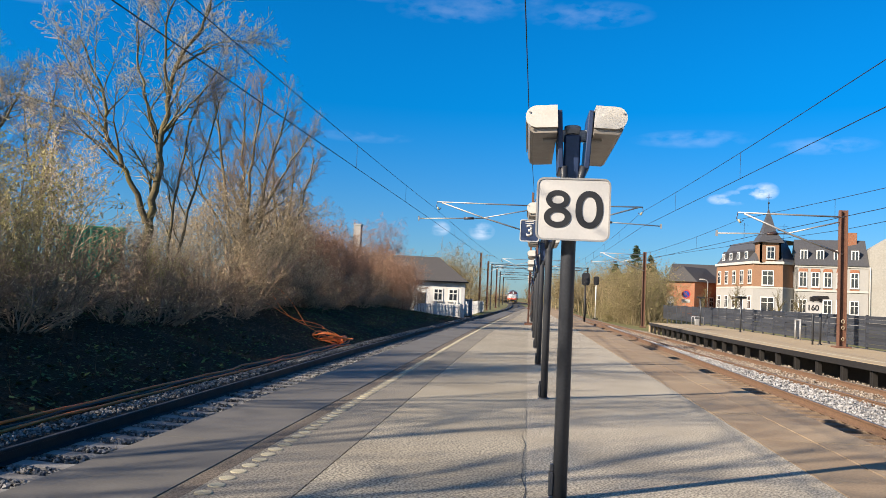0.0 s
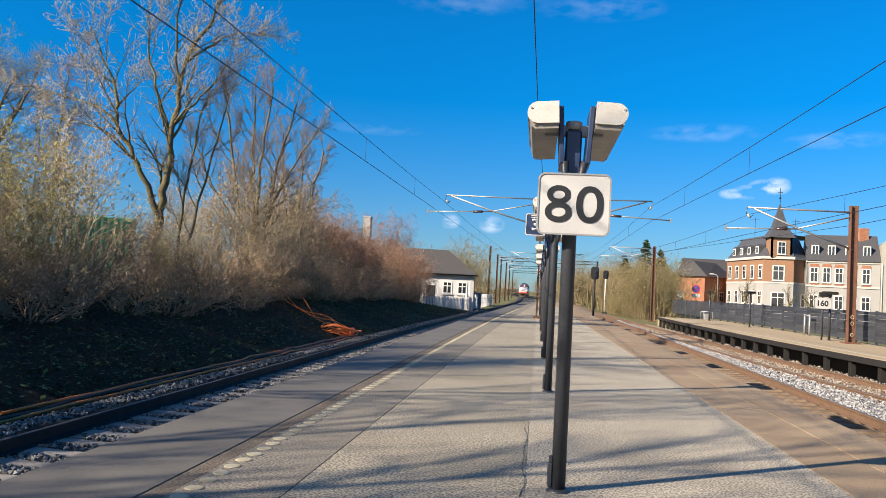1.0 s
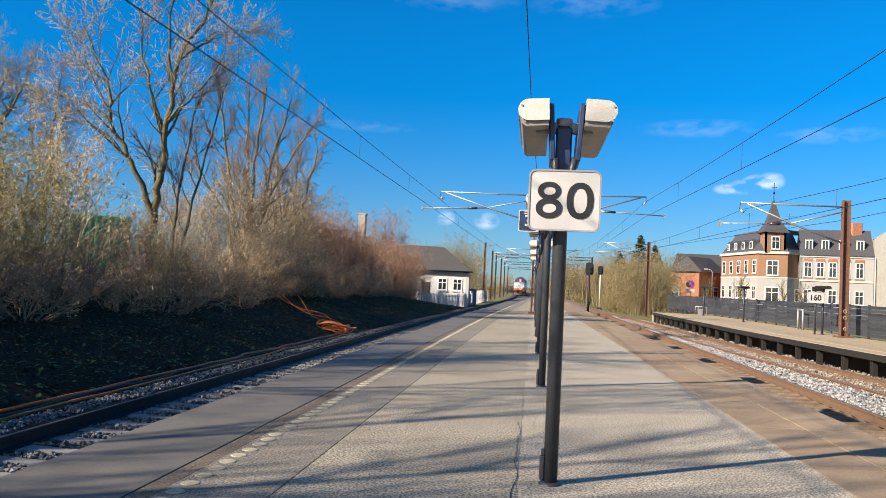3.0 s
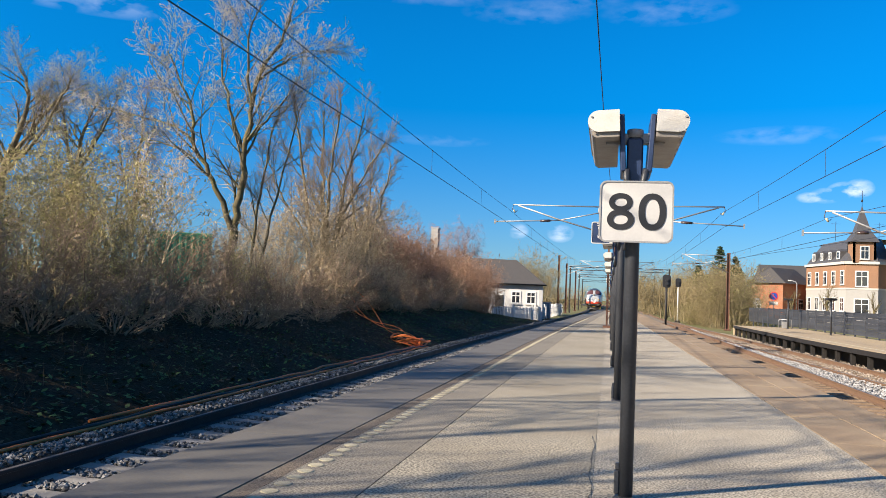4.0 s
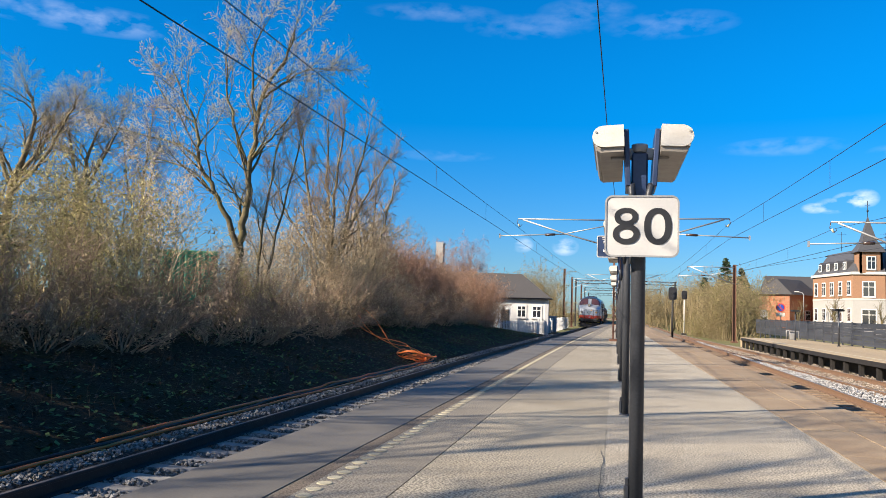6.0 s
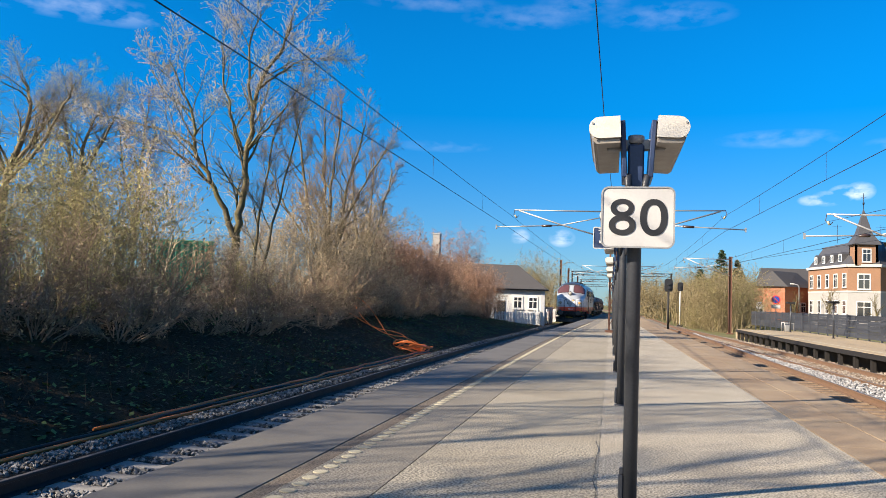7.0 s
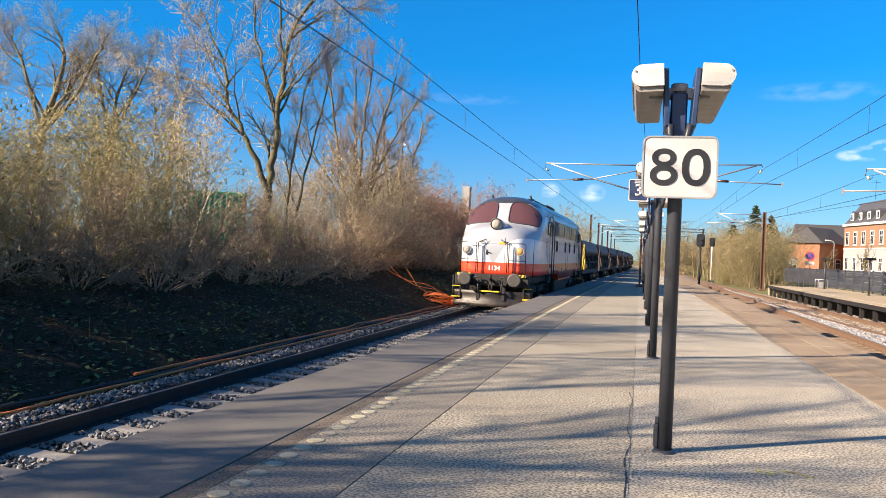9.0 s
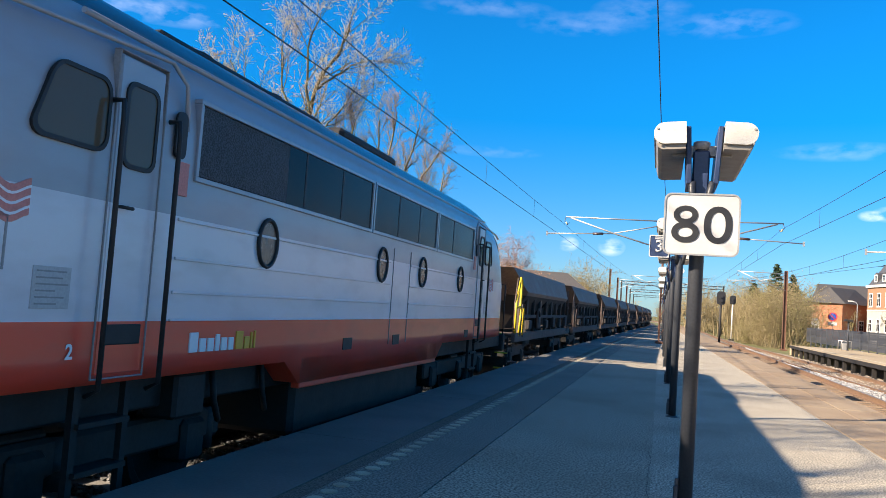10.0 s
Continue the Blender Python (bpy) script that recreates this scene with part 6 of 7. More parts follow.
guided_tree("ash_tree", -13.45, 27.4, [
    ([(-13.45, 27.4, .4), (-13.4, 27.4, 2.4), (-13.25, 27.4, 3.9), (-13.1, 27.5, 5.2), (-13.05, 27.5, 6.5), (-12.95, 27.6, 8.1), (-12.7, 27.7, 9.4), (-12.1, 27.9, 10.5), (-11.8, 28, 11.5)], .20, .03, 14, 2.6),
    ([(-13.35, 27.3, 3.4), (-13.7, 27.2, 4.4), (-14.2, 27.0, 5.4), (-14.85, 26.9, 6.6), (-14.8, 26.8, 7.4), (-15.3, 26.7, 8.6), (-15.9, 26.6, 9.8)], .13, .025, 12, 2.5),
    ([(-14.8, 26.9, 6.5), (-15.6, 26.8, 7.1), (-16.8, 26.7, 7.4), (-17.9, 26.6, 7.7)], .06, .016, 8, 2.1),
    ([(-14.2, 27.0, 5.3), (-15.0, 26.9, 6.1), (-16.1, 26.8, 6.5), (-16.9, 26.7, 6.6)], .05, .016, 7, 1.7),
    ([(-15.0, 26.8, 7.9), (-15.9, 26.7, 8.5), (-16.6, 26.6, 9.5)], .045, .016, 6, 1.7),
    ([(-13.1, 27.5, 6.3), (-13.7, 27.6, 7.6), (-14.3, 27.8, 9.4), (-14.5, 28.0, 10.9)], .08, .02, 9, 2.3),
    ([(-12.95, 27.6, 8.1), (-13.2, 27.6, 9.4), (-13.1, 27.5, 10.8), (-12.8, 27.5, 11.8)], .07, .02, 9, 2.2),
    ([(-13.05, 27.5, 6.6), (-12.4, 27.7, 7.5), (-11.8, 28.0, 8.4), (-11.4, 28.2, 9.2)], .055, .016, 8, 2.1),
    ([(-12.8, 27.7, 9.0), (-12.2, 28.0, 9.6), (-11.5, 28.2, 10.1), (-10.9, 28.4, 10.3)], .055, .016, 8, 2.1),
], "tall bare ash with mossy trunk and pale twigs", 11, BARK, TWIG_PALE, SIDE, BUD_ORANGE, .45, .045)
guided_tree("ash_tree", -12.9, 28.2, [
    ([(-12.9, 28.2, .4), (-12.85, 28.2, 3.5), (-12.6, 28.3, 6.0), (-12.2, 28.4, 8.2)], .085, .02, 10, 1.7),
    ([(-12.9, 28.3, .5), (-12.5, 28.5, 3.2), (-11.9, 28.7, 6.4), (-11.5, 28.9, 8.4)], .07, .02, 10, 1.7),
], "slender bare stems beside a large ash", 14, BARK, TWIG_MID, UPRIGHT)
guided_tree("alder_tree", -12.7, 35.0, [
    ([(-12.7, 35, .4), (-12.9, 35, 2.6), (-13.6, 35, 5.5), (-14.0, 34.8, 8.0), (-14.2, 34.6, 9.4)], 0.132, .03, 16, 1.9),
    ([(-12.7, 35, .6), (-12.75, 35.2, 4.0), (-13.0, 35.3, 7.2), (-13.1, 35.4, 9.7)], 0.120, .03, 16, 1.8),
    ([(-12.6, 35, .6), (-12.5, 34.9, 4.0), (-12.4, 34.8, 7.0), (-12.0, 34.6, 9.8)], 0.132, .03, 16, 1.9),
    ([(-12.6, 35, .8), (-12.2, 35.1, 3.8), (-11.7, 35.2, 6.8), (-11.1, 35.3, 9.3)], 0.120, .03, 16, 1.9),
    ([(-12.3, 35, 2.6), (-11.8, 35.1, 4.8), (-11.0, 35.3, 6.6), (-10.1, 35.5, 8.2)], 0.084, .03, 12, 1.6),
    ([(-12.9, 35, 2.4), (-13.8, 34.9, 4.2), (-14.9, 34.8, 5.8), (-15.4, 34.7, 7.4)], 0.072, .03, 11, 1.5),
], "bare multi-stemmed alder with a fan of upright twigs", 22, TWIG_SHADE, TWIG_MID, UPRIGHT)
guided_tree("alder_tree", -12.2, 39.0, [
    ([(-12.2, 39, .4), (-12.4, 39, 3.4), (-12.7, 39, 6.0), (-12.9, 39, 8.6)], 0.096, .03, 14, 1.7),
    ([(-12.1, 39, .5), (-11.8, 39, 3.4), (-11.3, 39, 5.6), (-10.8, 39, 7.8)], 0.096, .03, 14, 1.7),
    ([(-12.2, 39, .5), (-12.1, 39.2, 3.4), (-11.9, 39.3, 6.0), (-11.9, 39.3, 8.4)], 0.084, .03, 14, 1.6),
], "bare multi-stemmed alder in brown shrubs", 23, TWIG_SHADE, TWIG_MID, UPRIGHT)
guided_tree("bare_tree", -36.3, 42.0, [
    ([(-36.3, 42, .6), (-36.0, 42, 7.0), (-35.0, 42, 10.0), (-34.5, 42, 12.4), (-35.2, 42, 13.9)], .32, .04, 14, 3.1),
    ([(-35.9, 42, 7.8), (-33.8, 42.4, 11.0), (-32.4, 42.8, 13.0)], .17, .03, 14, 2.9),
    ([(-36.0, 42, 7.4), (-33.2, 41.4, 9.6), (-31.4, 41.0, 12.0), (-30.6, 40.8, 13.2)], .15, .03, 12, 2.6),
    ([(-36.0, 42, 8.2), (-37.4, 41.8, 12.0), (-38.2, 41.6, 13.6)], .16, .03, 14, 2.9),
], "wide bare tree with dark limbs behind the thicket", 31, TWIG_SHADE, TWIG_GREY, ROUND, BUD_GREEN, .12)
guided_tree("bare_tree", -31.7, 43.0, [
    ([(-31.7, 43, .6), (-31.7, 43, 7.0), (-31.3, 43, 10.4), (-30.4, 43, 12.2)], .24, .03, 14, 2.6),
    ([(-31.7, 43, 7.4), (-32.8, 43.2, 10.8), (-33.4, 43.4, 12.8)], .14, .03, 12, 2.6),
    ([(-31.6, 43, 7.8), (-29.9, 42.8, 10.4), (-28.9, 42.6, 12.2)], .12, .03, 12, 2.3),
], "wide bare tree with dark limbs behind the thicket", 34, TWIG_SHADE, TWIG_GREY, ROUND, BUD_GREEN, .12)
guided_tree("bare_tree", -42.0, 42.0, [
    ([(-42, 42, .6), (-41.8, 42, 7.5), (-40.6, 42, 11.5), (-40.2, 42, 13.6)], .28, .03, 14, 3.0),
    ([(-41.8, 42, 7.6), (-43.4, 42, 11.4), (-44.2, 42, 13.6)], .16, .03, 14, 2.9),
], "wide bare tree with dark limbs behind the thicket", 36, TWIG_SHADE, TWIG_GREY, ROUND, BUD_GREEN, .12)
guided_tree("birch_tree", -28.3, 44.0, [
    ([(-28.3, 44, .6), (-28.3, 44, 6.5), (-28.1, 44, 10.0), (-27.8, 44, 13.0)], .14, .02, 22, 2.0),
    ([(-28.3, 44, 5.0), (-27.6, 43.8, 8.5), (-27.0, 43.7, 11.0)], .08, .02, 16, 1.8),
    ([(-28.3, 44, 5.0), (-29.2, 43.9, 8.6), (-29.6, 43.8, 11.2)], .08, .02, 16, 1.8),
], "weeping bare birch with mauve hanging twigs", 32, TWIG_SHADE, TWIG_MAUVE, HANG)
tree("birch_tree", -15.4, 84.0, 9.6, 4, WEEP, "weeping bare birch behind the white house", 33, TWIG_MAUVE, "drooping bare stem", None, lean=.1, r=.12, stem_share=.88)
# trees beside the camera that throw the streaks of shade over the platform
for k, (x, y, h) in enumerate(((-14.5, -10.0, 10.0), (-13.5, -5.5, 6.8), (-14.4, -1.0, 10.5), (-14.4, 4.5, 10.0), (-16.0, 2.6, 11.0), (-13.6, 8.6, 9.0))):
    tree("alder_tree", x, y, h, 3, STEMMY, "bare multi-stemmed tree on the embankment", 41 + k, TWIG_GREY, "grey bare stem", None, lean=.2, r=.12, stem_share=.86, spread=.6, group="embankment trees", split=False)


def shrub_mesh(seed, height, stems, twig, bud, keep, lean=.5, low=0):
    rng = random.Random(seed)
    levels = [(8, 1, 0, .10, .04, 4, 3), (5, .46, 40, .14, .05, 3, 3), (0, .56, 40, .20, .04, 2, 3)]
    g, tips = Geo(), []
    for s in range(stems + low):
        a = rng.uniform(0, 6.28)
        k = rng.uniform(0, 1)
        flat = s >= stems
        ln = (1.6 if flat else lean * k)
        d = Vector((math.cos(a) * ln, math.sin(a) * ln, 1)).normalized()
        p = Vector((math.cos(a) * .7 * k, math.sin(a) * .7 * k, 0))
        grow(g, tips, p, d, height * (.42 if flat else .84) * rng.uniform(.6, 1.1), .028, 0, levels, rng)
    g.mi = [0] * len(g.mi)
    g.cur = 1
    b = bud_geo([q + Vector((rng.gauss(0, .05), rng.gauss(0, .05), rng.gauss(0, .05))) for q in tips * (2 if keep > .6 else 1)], .054, rng, keep, .36)
    n = len(g.v)
    g.v += b.v
    for f in b.f:
        g.face(tuple(n + i for i in f))
    return g.mesh("shrub", twig, bud)


SHRUBS = {"olive": [shrub_mesh(s, 4.0, 11, TWIG_TAN, BUD_OLIVE, .95, .5, 4) for s in (1, 2, 3, 13)],
          "brown": [shrub_mesh(s, 4.4, 11, TWIG_GREY, BUD_BROWN, .75, .5, 4) for s in (4, 5, 6, 14)],
          "red": [shrub_mesh(s, 4.0, 12, TWIG_RED, BUD_RED, .75, .5, 4) for s in (7, 8, 15)],
          "tan": [shrub_mesh(s, 5.0, 13, TWIG_FAR, BUD_TAN, .9, .3, 3) for s in (9, 10, 16)],
          "far_olive": [shrub_mesh(s, 4.0, 9, TWIG_FAR, BUD_FAR, .95, .5, 3) for s in (19, 20)],
          "far_brown": [shrub_mesh(s, 4.4, 10, TWIG_FAR, BUD_TAN, .6, .5, 3) for s in (21, 22)],
          "bramble": [shrub_mesh(s, 2.2, 7, TWIG_DARK, BUD_BROWN, .30, 1.3, 12) for s in (17, 18)]}
SHRUB_LABEL = {"olive": "olive budding shrub thicket on the embankment", "brown": "bare brown shrub thicket on the embankment",
               "red": "bare reddish shrub thicket on the embankment", "tan": "pale bare bush beside the line", "far_olive": "olive budding bush beside the line", "far_brown": "bare brown bush beside the line", "bramble": "low tangled bramble stems on the embankment"}


def shrub(kind, x, y, scale, rng):
    ob = new("shrub", rng.choice(SHRUBS[kind]))
    ob.matrix_basis = pose(x, y, ground_z(x, y) - .05, 0, 0, rng.uniform(0, 360)) @ Matrix.Diagonal((scale * rng.uniform(.9, 1.2), scale * rng.uniform(.9, 1.2), scale, 1))
    tagged(ob, SHRUB_LABEL[kind], "shrub", "line-side thicket")


rng = random.Random(77)
y = -14.0
while y < 72:
    for x, sc in ((-11.5, .62), (-12.9, .95), (-15.2, 1.08)):
        if x == -11.5 and (y < 6 or y > 66):
            continue
        if y < 8 and rng.random() < .6:
            continue
        if (-14 < x < -12 and 21.5 < y < 24.5) or (x == -11.5 and 18.5 < y < 22.5) or (x < -14 and 25.5 < y < 30.5):
            continue
        if x > -14 and rng.random() < .12:
            continue
        # a gap in the thicket before the container, thinner further on
        if x < -14 and (26.5 < y < 30.5 or (y > 31 and rng.random() < .75)):
            continue
        kind = "olive" if y < 25 else ("brown" if y < 44 else ("red" if y < 64 else "brown"))
        if rng.random() < .22:
            kind = rng.choice(["brown", "olive"]) if y < 44 else rng.choice(["brown", "red"])
        tall = .95 if y < 6 else .82 if y < 16 else (.90 + .40 * min((y - 16) / 25, 1) if y < 48 else 1.30 - .50 * (y - 48) / 24)
        if 21 < y < 30 and x > -14:
            tall *= .72
        elif x < -14 and y > 31:
            tall *= .85
        shrub(kind, x + rng.uniform(-.5, .5), y + rng.uniform(-.7, .7), sc * tall * rng.uniform(.85, 1.12), rng)
    if y > 8:
        shrub('bramble', -10.6 + rng.uniform(-.6, .5), y, rng.uniform(.6, 1.0), rng)
        shrub('bramble', -11.7 + rng.uniform(-.6, .5), y + .6, rng.uniform(.9, 1.2), rng)
    y += 2.0
for x, yy, s in ((-9.6, 62, .9), (-9.9, 65, .95), (-10.6, 67, 1.0), (-11.5, 69, 1.1), (-12.8, 70, 1.1), (-11.0, 63, 1.15), (-12.2, 65, 1.2), (-13.5, 67, 1.2), (-14.5, 71, 1.05), (-16.2, 72, 1.0), (-10.4, 71, .62), (-18.0, 72, 1.0), (-13.4, 73, 1.0)):
    shrub('red', x, yy, s, rng)
# willow clumps by the house, bushes on the far side of the line
for x, yy, s in ((-8.4, 103, 1.6), (-9.6, 105, 1.7), (-10.6, 106, 1.4), (-12.0, 107, 1.35), (-13.8, 107, 1.3), (-8.8, 108, 1.7)):
    shrub("tan", x, yy, s, rng)
for k in range(56):
    yy = 80 + 50 * rng.random()
    x = 8.6 + (yy - 82) * .02 + 9 * rng.random() ** 1.3
    x = min(x, .150 * yy - rng.random())
    shrub(rng.choice(["far_olive", "far_olive", "tan", "far_brown"]), x, yy, rng.uniform(.5, 1.0) * (0.8 if x < 10.5 else 1.75), rng)
for k in range(14):
    shrub("tan", 5.0 + 14 * rng.random(), 140 + 40 * rng.random(), rng.uniform(1.2, 1.9), rng)
for k in range(12):
    shrub('far_brown', -24 + 34 * rng.random(), 290 + 40 * rng.random(), rng.uniform(1.4, 2.1), rng)
for k in range(16):
    yy = 112 + 90 * rng.random()
    shrub(rng.choice(["tan", "far_brown"]), track_x(yy) - 5 - 8 * rng.random(), yy, rng.uniform(.5, 1.0), rng)
for k, (x, yy, h) in enumerate(((9.5, 104, 8.0), (12.0, 108, 8.4), (7.9, 118, 8.6), (5.0, 150, 9.5), (10.8, 98, 7.2), (8.8, 111, 8.6), (15.0, 104, 6.8))):
    tree("bare_tree", x, yy, h, 3, FINE, "bare tree beyond the line", 60 + k, TWIG_FAR, "bare stem", BUD_GREEN, .06, .3, .14, .10, .66, "trees beyond the line", .4, False)
for k, (x, yy, h) in enumerate(((22.2, 90, 6.4), (28.2, 94, 5.8), (30.5, 95, 5.2), (42.0, 96, 7.5), (19.0, 92, 5.2))):
    tree("pollard_tree", x, yy, h, 1, FINE, "small bare street tree before the houses", 80 + k, BARK, "short trunk and bare branches", BUD_GREEN if k == 4 else None, .05, .4, .1, .14, .62, "street trees", .25, False)


def conifer(x, y, h, w, seed):
    rng = random.Random(seed)
    z0 = ground_z(x, y)
    root = empty("conifer", pose(x, y, z0), "dark green conifer with ragged tiers", "tree", "conifers")
    g = Geo()
    g.tube([(0, 0, 0), (0, 0, h * .96)], [.18, .03], 6)
    part("trunk", g, BARK, root)
    c = Geo()
    for k in range(230):
        t = rng.random() ** .8
        z = h * (.12 + .87 * t)
        L = w * (1 - t) ** .8 * rng.uniform(.6, 1.1) + .12
        a = rng.uniform(0, 6.28)
        d = Vector((math.cos(a), math.sin(a), -.15))
        for j in range(16):
            q = Vector((0, 0, z)) + d * L * rng.uniform(.15, 1)
            n = len(c.v)
            for _ in range(3):
                c.v.append(tuple(q + Vector((rng.gauss(0, .13), rng.gauss(0, .13), rng.gauss(0, .08)))))
            c.face((n, n + 1, n + 2))
    part("crown", c, LEAF_DARK, root, "drooping dark needles", fixed=False)


conifer(14.3, 111, 9.6, 2.7, 1); conifer(16.4, 112, 8.3, 2.5, 2); conifer(12.0, 114, 7.6, 2.5, 3); conifer(17.8, 118, 7.2, 2.2, 4)


# ---- ground cover on the slope ----
def slope_cover():
    rng = random.Random(9)
    leaf, dead = Geo(), Geo()
    for k in range(26000):
        y = 6 + 66 * rng.random() ** 1.2
        x = track_x(y) - 2.0 - 6.7 * rng.random()
        q = Vector((x, y, ground_z(x, y) + .02))
        green = noise.noise(Vector((x * .35, y * .16, 3))) + (0.35 if y > 30 else -.05)
        if rng.random() < .5 + green:
            g, s, up = leaf, rng.uniform(.03, .075), .05
        else:
            g, s, up = dead, rng.uniform(.02, .06), .04
        n = len(g.v)
        a = rng.uniform(0, 6.28)
        u = Vector((math.cos(a), math.sin(a), rng.uniform(-.3, .6))) * s
        w = Vector((-math.sin(a), math.cos(a), rng.uniform(-.2, .4))) * s * .6
        q.z += rng.uniform(0, up)
        g.v += [tuple(q - u), tuple(q + w), tuple(q + u), tuple(q - w)]
        g.face((n, n + 1, n + 2, n + 3))
    for k in range(3500):
        y = 7 + 60 * rng.random() ** 1.1
        x = track_x(y) - 2.7 - 6.0 * rng.random()
        z = ground_z(x, y)
        h, a = rng.uniform(.12, .45), rng.uniform(0, 6.28)
        lean = Vector((math.cos(a) * h * .6, math.sin(a) * h * .6, h))
        n = len(dead.v)
        dead.v += [(x - .006, y, z), (x + .006, y, z), (x + lean.x, y + lean.y, z + lean.z)]
        dead.face((n, n + 1, n + 2))
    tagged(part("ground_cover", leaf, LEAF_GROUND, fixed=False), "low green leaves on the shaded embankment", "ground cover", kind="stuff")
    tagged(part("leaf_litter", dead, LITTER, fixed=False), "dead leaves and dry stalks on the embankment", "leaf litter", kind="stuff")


slope_cover()


# ---- orange cables along the track ----
def cables():
    rng = random.Random(4)
    for k in (0, 1, 2):
        pts = []
        for y in (steps(6, 31, .8) if k < 2 else steps(11, 30, .8)):
            x = track_x(y) - 1.80 - .12 * k - .14 * noise.noise(Vector((y * .5, k * 7, 0)))
            pts.append((x, y, RAIL_Z - .11 + .04 * noise.noise(Vector((y * .9, k * 3, 2))) + .02 * k))
        tagged(part("cable", Geo().tube(pts, .024, 6), CABLE_ORANGE if k % 2 == 0 else RUBBER), "orange plastic cable laid along the ballast" if k % 2 == 0 else "black cable laid along the ballast", "cable", "line-side cables")
    root = empty("cable_coil", pose(track_x(31) - 2.35, 31, -.62), "loose coils of orange cable heaped by the track", "cable coil")
    for k in range(9):
        r, cx, cy = rng.uniform(.4, .75), rng.uniform(-.25, .2), rng.uniform(-.7, .8)
        tilt = Euler((rng.uniform(-.2, .2), rng.uniform(-.25, .25), 0)).to_matrix()
        pts = [tilt @ Vector((r * math.cos(a), r * 1.15 * math.sin(a), .05 * math.sin(3 * a))) + Vector((cx, cy, rng.uniform(.02, .03) + .03 * k)) for a in [j * .35 for j in range(19)]]
        part("cable_loop", Geo().tube(pts, .03, 6), CABLE_ORANGE, root)
    for k in range(3):
        pts = [(track_x(31) - 2.5 - t * 3.4 + .25 * math.sin(5 * t + 2 * k), 31 + t * 1.6 + .5 * k * t + .3 * math.sin(7 * t + k), ground_z(track_x(31) - 2.5 - t * 3.4, 31 + t * 2) + .10 + .5 * t * t * (.4 + .5 * k) + .12 * math.sin(6 * t + k) ** 2) for t in [j / 12 for j in range(13)]]
        tagged(part("cable", Geo().tube(pts, .015, 5), CABLE_ORANGE), "orange cable running up the embankment", "cable", "line-side cables")


cables()


# ---- buildings ----
WHITE_WALL = mat("white_rendered_wall", (0.48, 0.475, 0.465), 0.85, var=0.06, scale=.8, fine=12, stain=(0.36, 0.345, 0.32))
CREAM_WALL = mat("cream_rendered_wall", (0.30, 0.292, 0.278), 0.85, var=0.06, scale=.8, fine=12, stain=(0.25, 0.24, 0.225))
PINK_WALL = mat("orange_brown_brick", (0.23, 0.13, 0.08), 0.9, var=0.2, scale=.8, fine=14, stain=(0.20, 0.12, 0.08), stain_amount=.6)
GABLE_WALL = mat("weathered_grey_render", (0.30, 0.285, 0.255), 0.9, var=0.12, scale=.5, fine=6, stain=(0.26, 0.24, 0.21), stain_amount=.7)
SLATE = mat("dark_slate_roof", (0.055, 0.055, 0.06), 0.6, var=0.25, scale=.8, fine=8, stretch=(1, 1, 3))
FELT = mat("dark_grey_roof", (0.05, 0.047, 0.047), 0.8, var=0.15, scale=.6, fine=10)
PANE = glass_mat("window_glass", (0.02, 0.024, 0.03), 0.05)
FRAME_W = mat("white_window_frame", (0.55, 0.545, 0.53), 0.5, var=0.04, bump=0)
TRIM = mat("pale_stone_trim", (0.40, 0.385, 0.355), 0.8, var=0.08)
GREEN_STEEL = mat("green_container_steel", (0.05, 0.20, 0.11), 0.6, var=0.15, scale=2)


def brick_mat():
    m = bpy.data.materials.new("orange_brick_wall")
    m.use_nodes = True
    n, l = m.node_tree.nodes, m.node_tree.links
    b = n["Principled BSDF"]; b.inputs["Roughness"].default_value = .9
    t = n.new("ShaderNodeTexCoord"); mp = n.new("ShaderNodeMapping"); mp.inputs["Rotation"].default_value = (radians(90), 0, 0)
    k = n.new("ShaderNodeTexBrick")
    k.inputs["Color1"].default_value, k.inputs["Color2"].default_value, k.inputs["Mortar"].default_value = (.29, .095, .038, 1), (.23, .07, .03, 1), (.28, .21, .15, 1)
    k.inputs["Scale"].default_value, k.inputs["Mortar Size"].default_value, k.inputs["Brick Width"].default_value, k.inputs["Row Height"].default_value = 1.0, .008, .24, .075
    l.new(t.outputs["Object"], mp.inputs[0]); l.new(mp.outputs[0], k.inputs["Vector"]); l.new(k.outputs[0], b.inputs["Base Color"])
    return m


BRICK = brick_mat()


def window(root, o, ux, u, z, w, h, name="window", cross=True):
    """A framed window with panes on a wall through o along ux, facing right of ux."""
    out = Vector((ux.y, -ux.x, 0))
    put = lambda a, b, d: o + ux * a + out * d + Vector((0, 0, b))
    win = part(name, Geo().prism([(u - w / 2 - .09, z - h / 2 - .09), (u + w / 2 + .09, z - h / 2 - .09), (u + w / 2 + .09, z + h / 2 + .09), (u - w / 2 - .09, z + h / 2 + .09)], -.05, .06, put), FRAME_W, root, "white framed window")
    cols = 2
    rows = [(-.5, .15), (.15, .5)] if cross else [(-.5, .5)]
    for c in range(cols):
        for a, b in rows:
            u0, u1 = u - w / 2 + c * w / cols + .04, u - w / 2 + (c + 1) * w / cols - .04
            z0, z1 = z + a * h + .04, z + b * h - .04
            part("pane", Geo().prism([(u0, z0), (u1, z0), (u1, z1), (u0, z1)], .055, .066, put), PANE, win)
    part("sill", Geo().prism([(u - w / 2 - .14, z - h / 2 - .16), (u + w / 2 + .14, z - h / 2 - .16), (u + w / 2 + .14, z - h / 2 - .09), (u - w / 2 - .14, z - h / 2 - .09)], -.02, .14, put), TRIM, win)
    return win


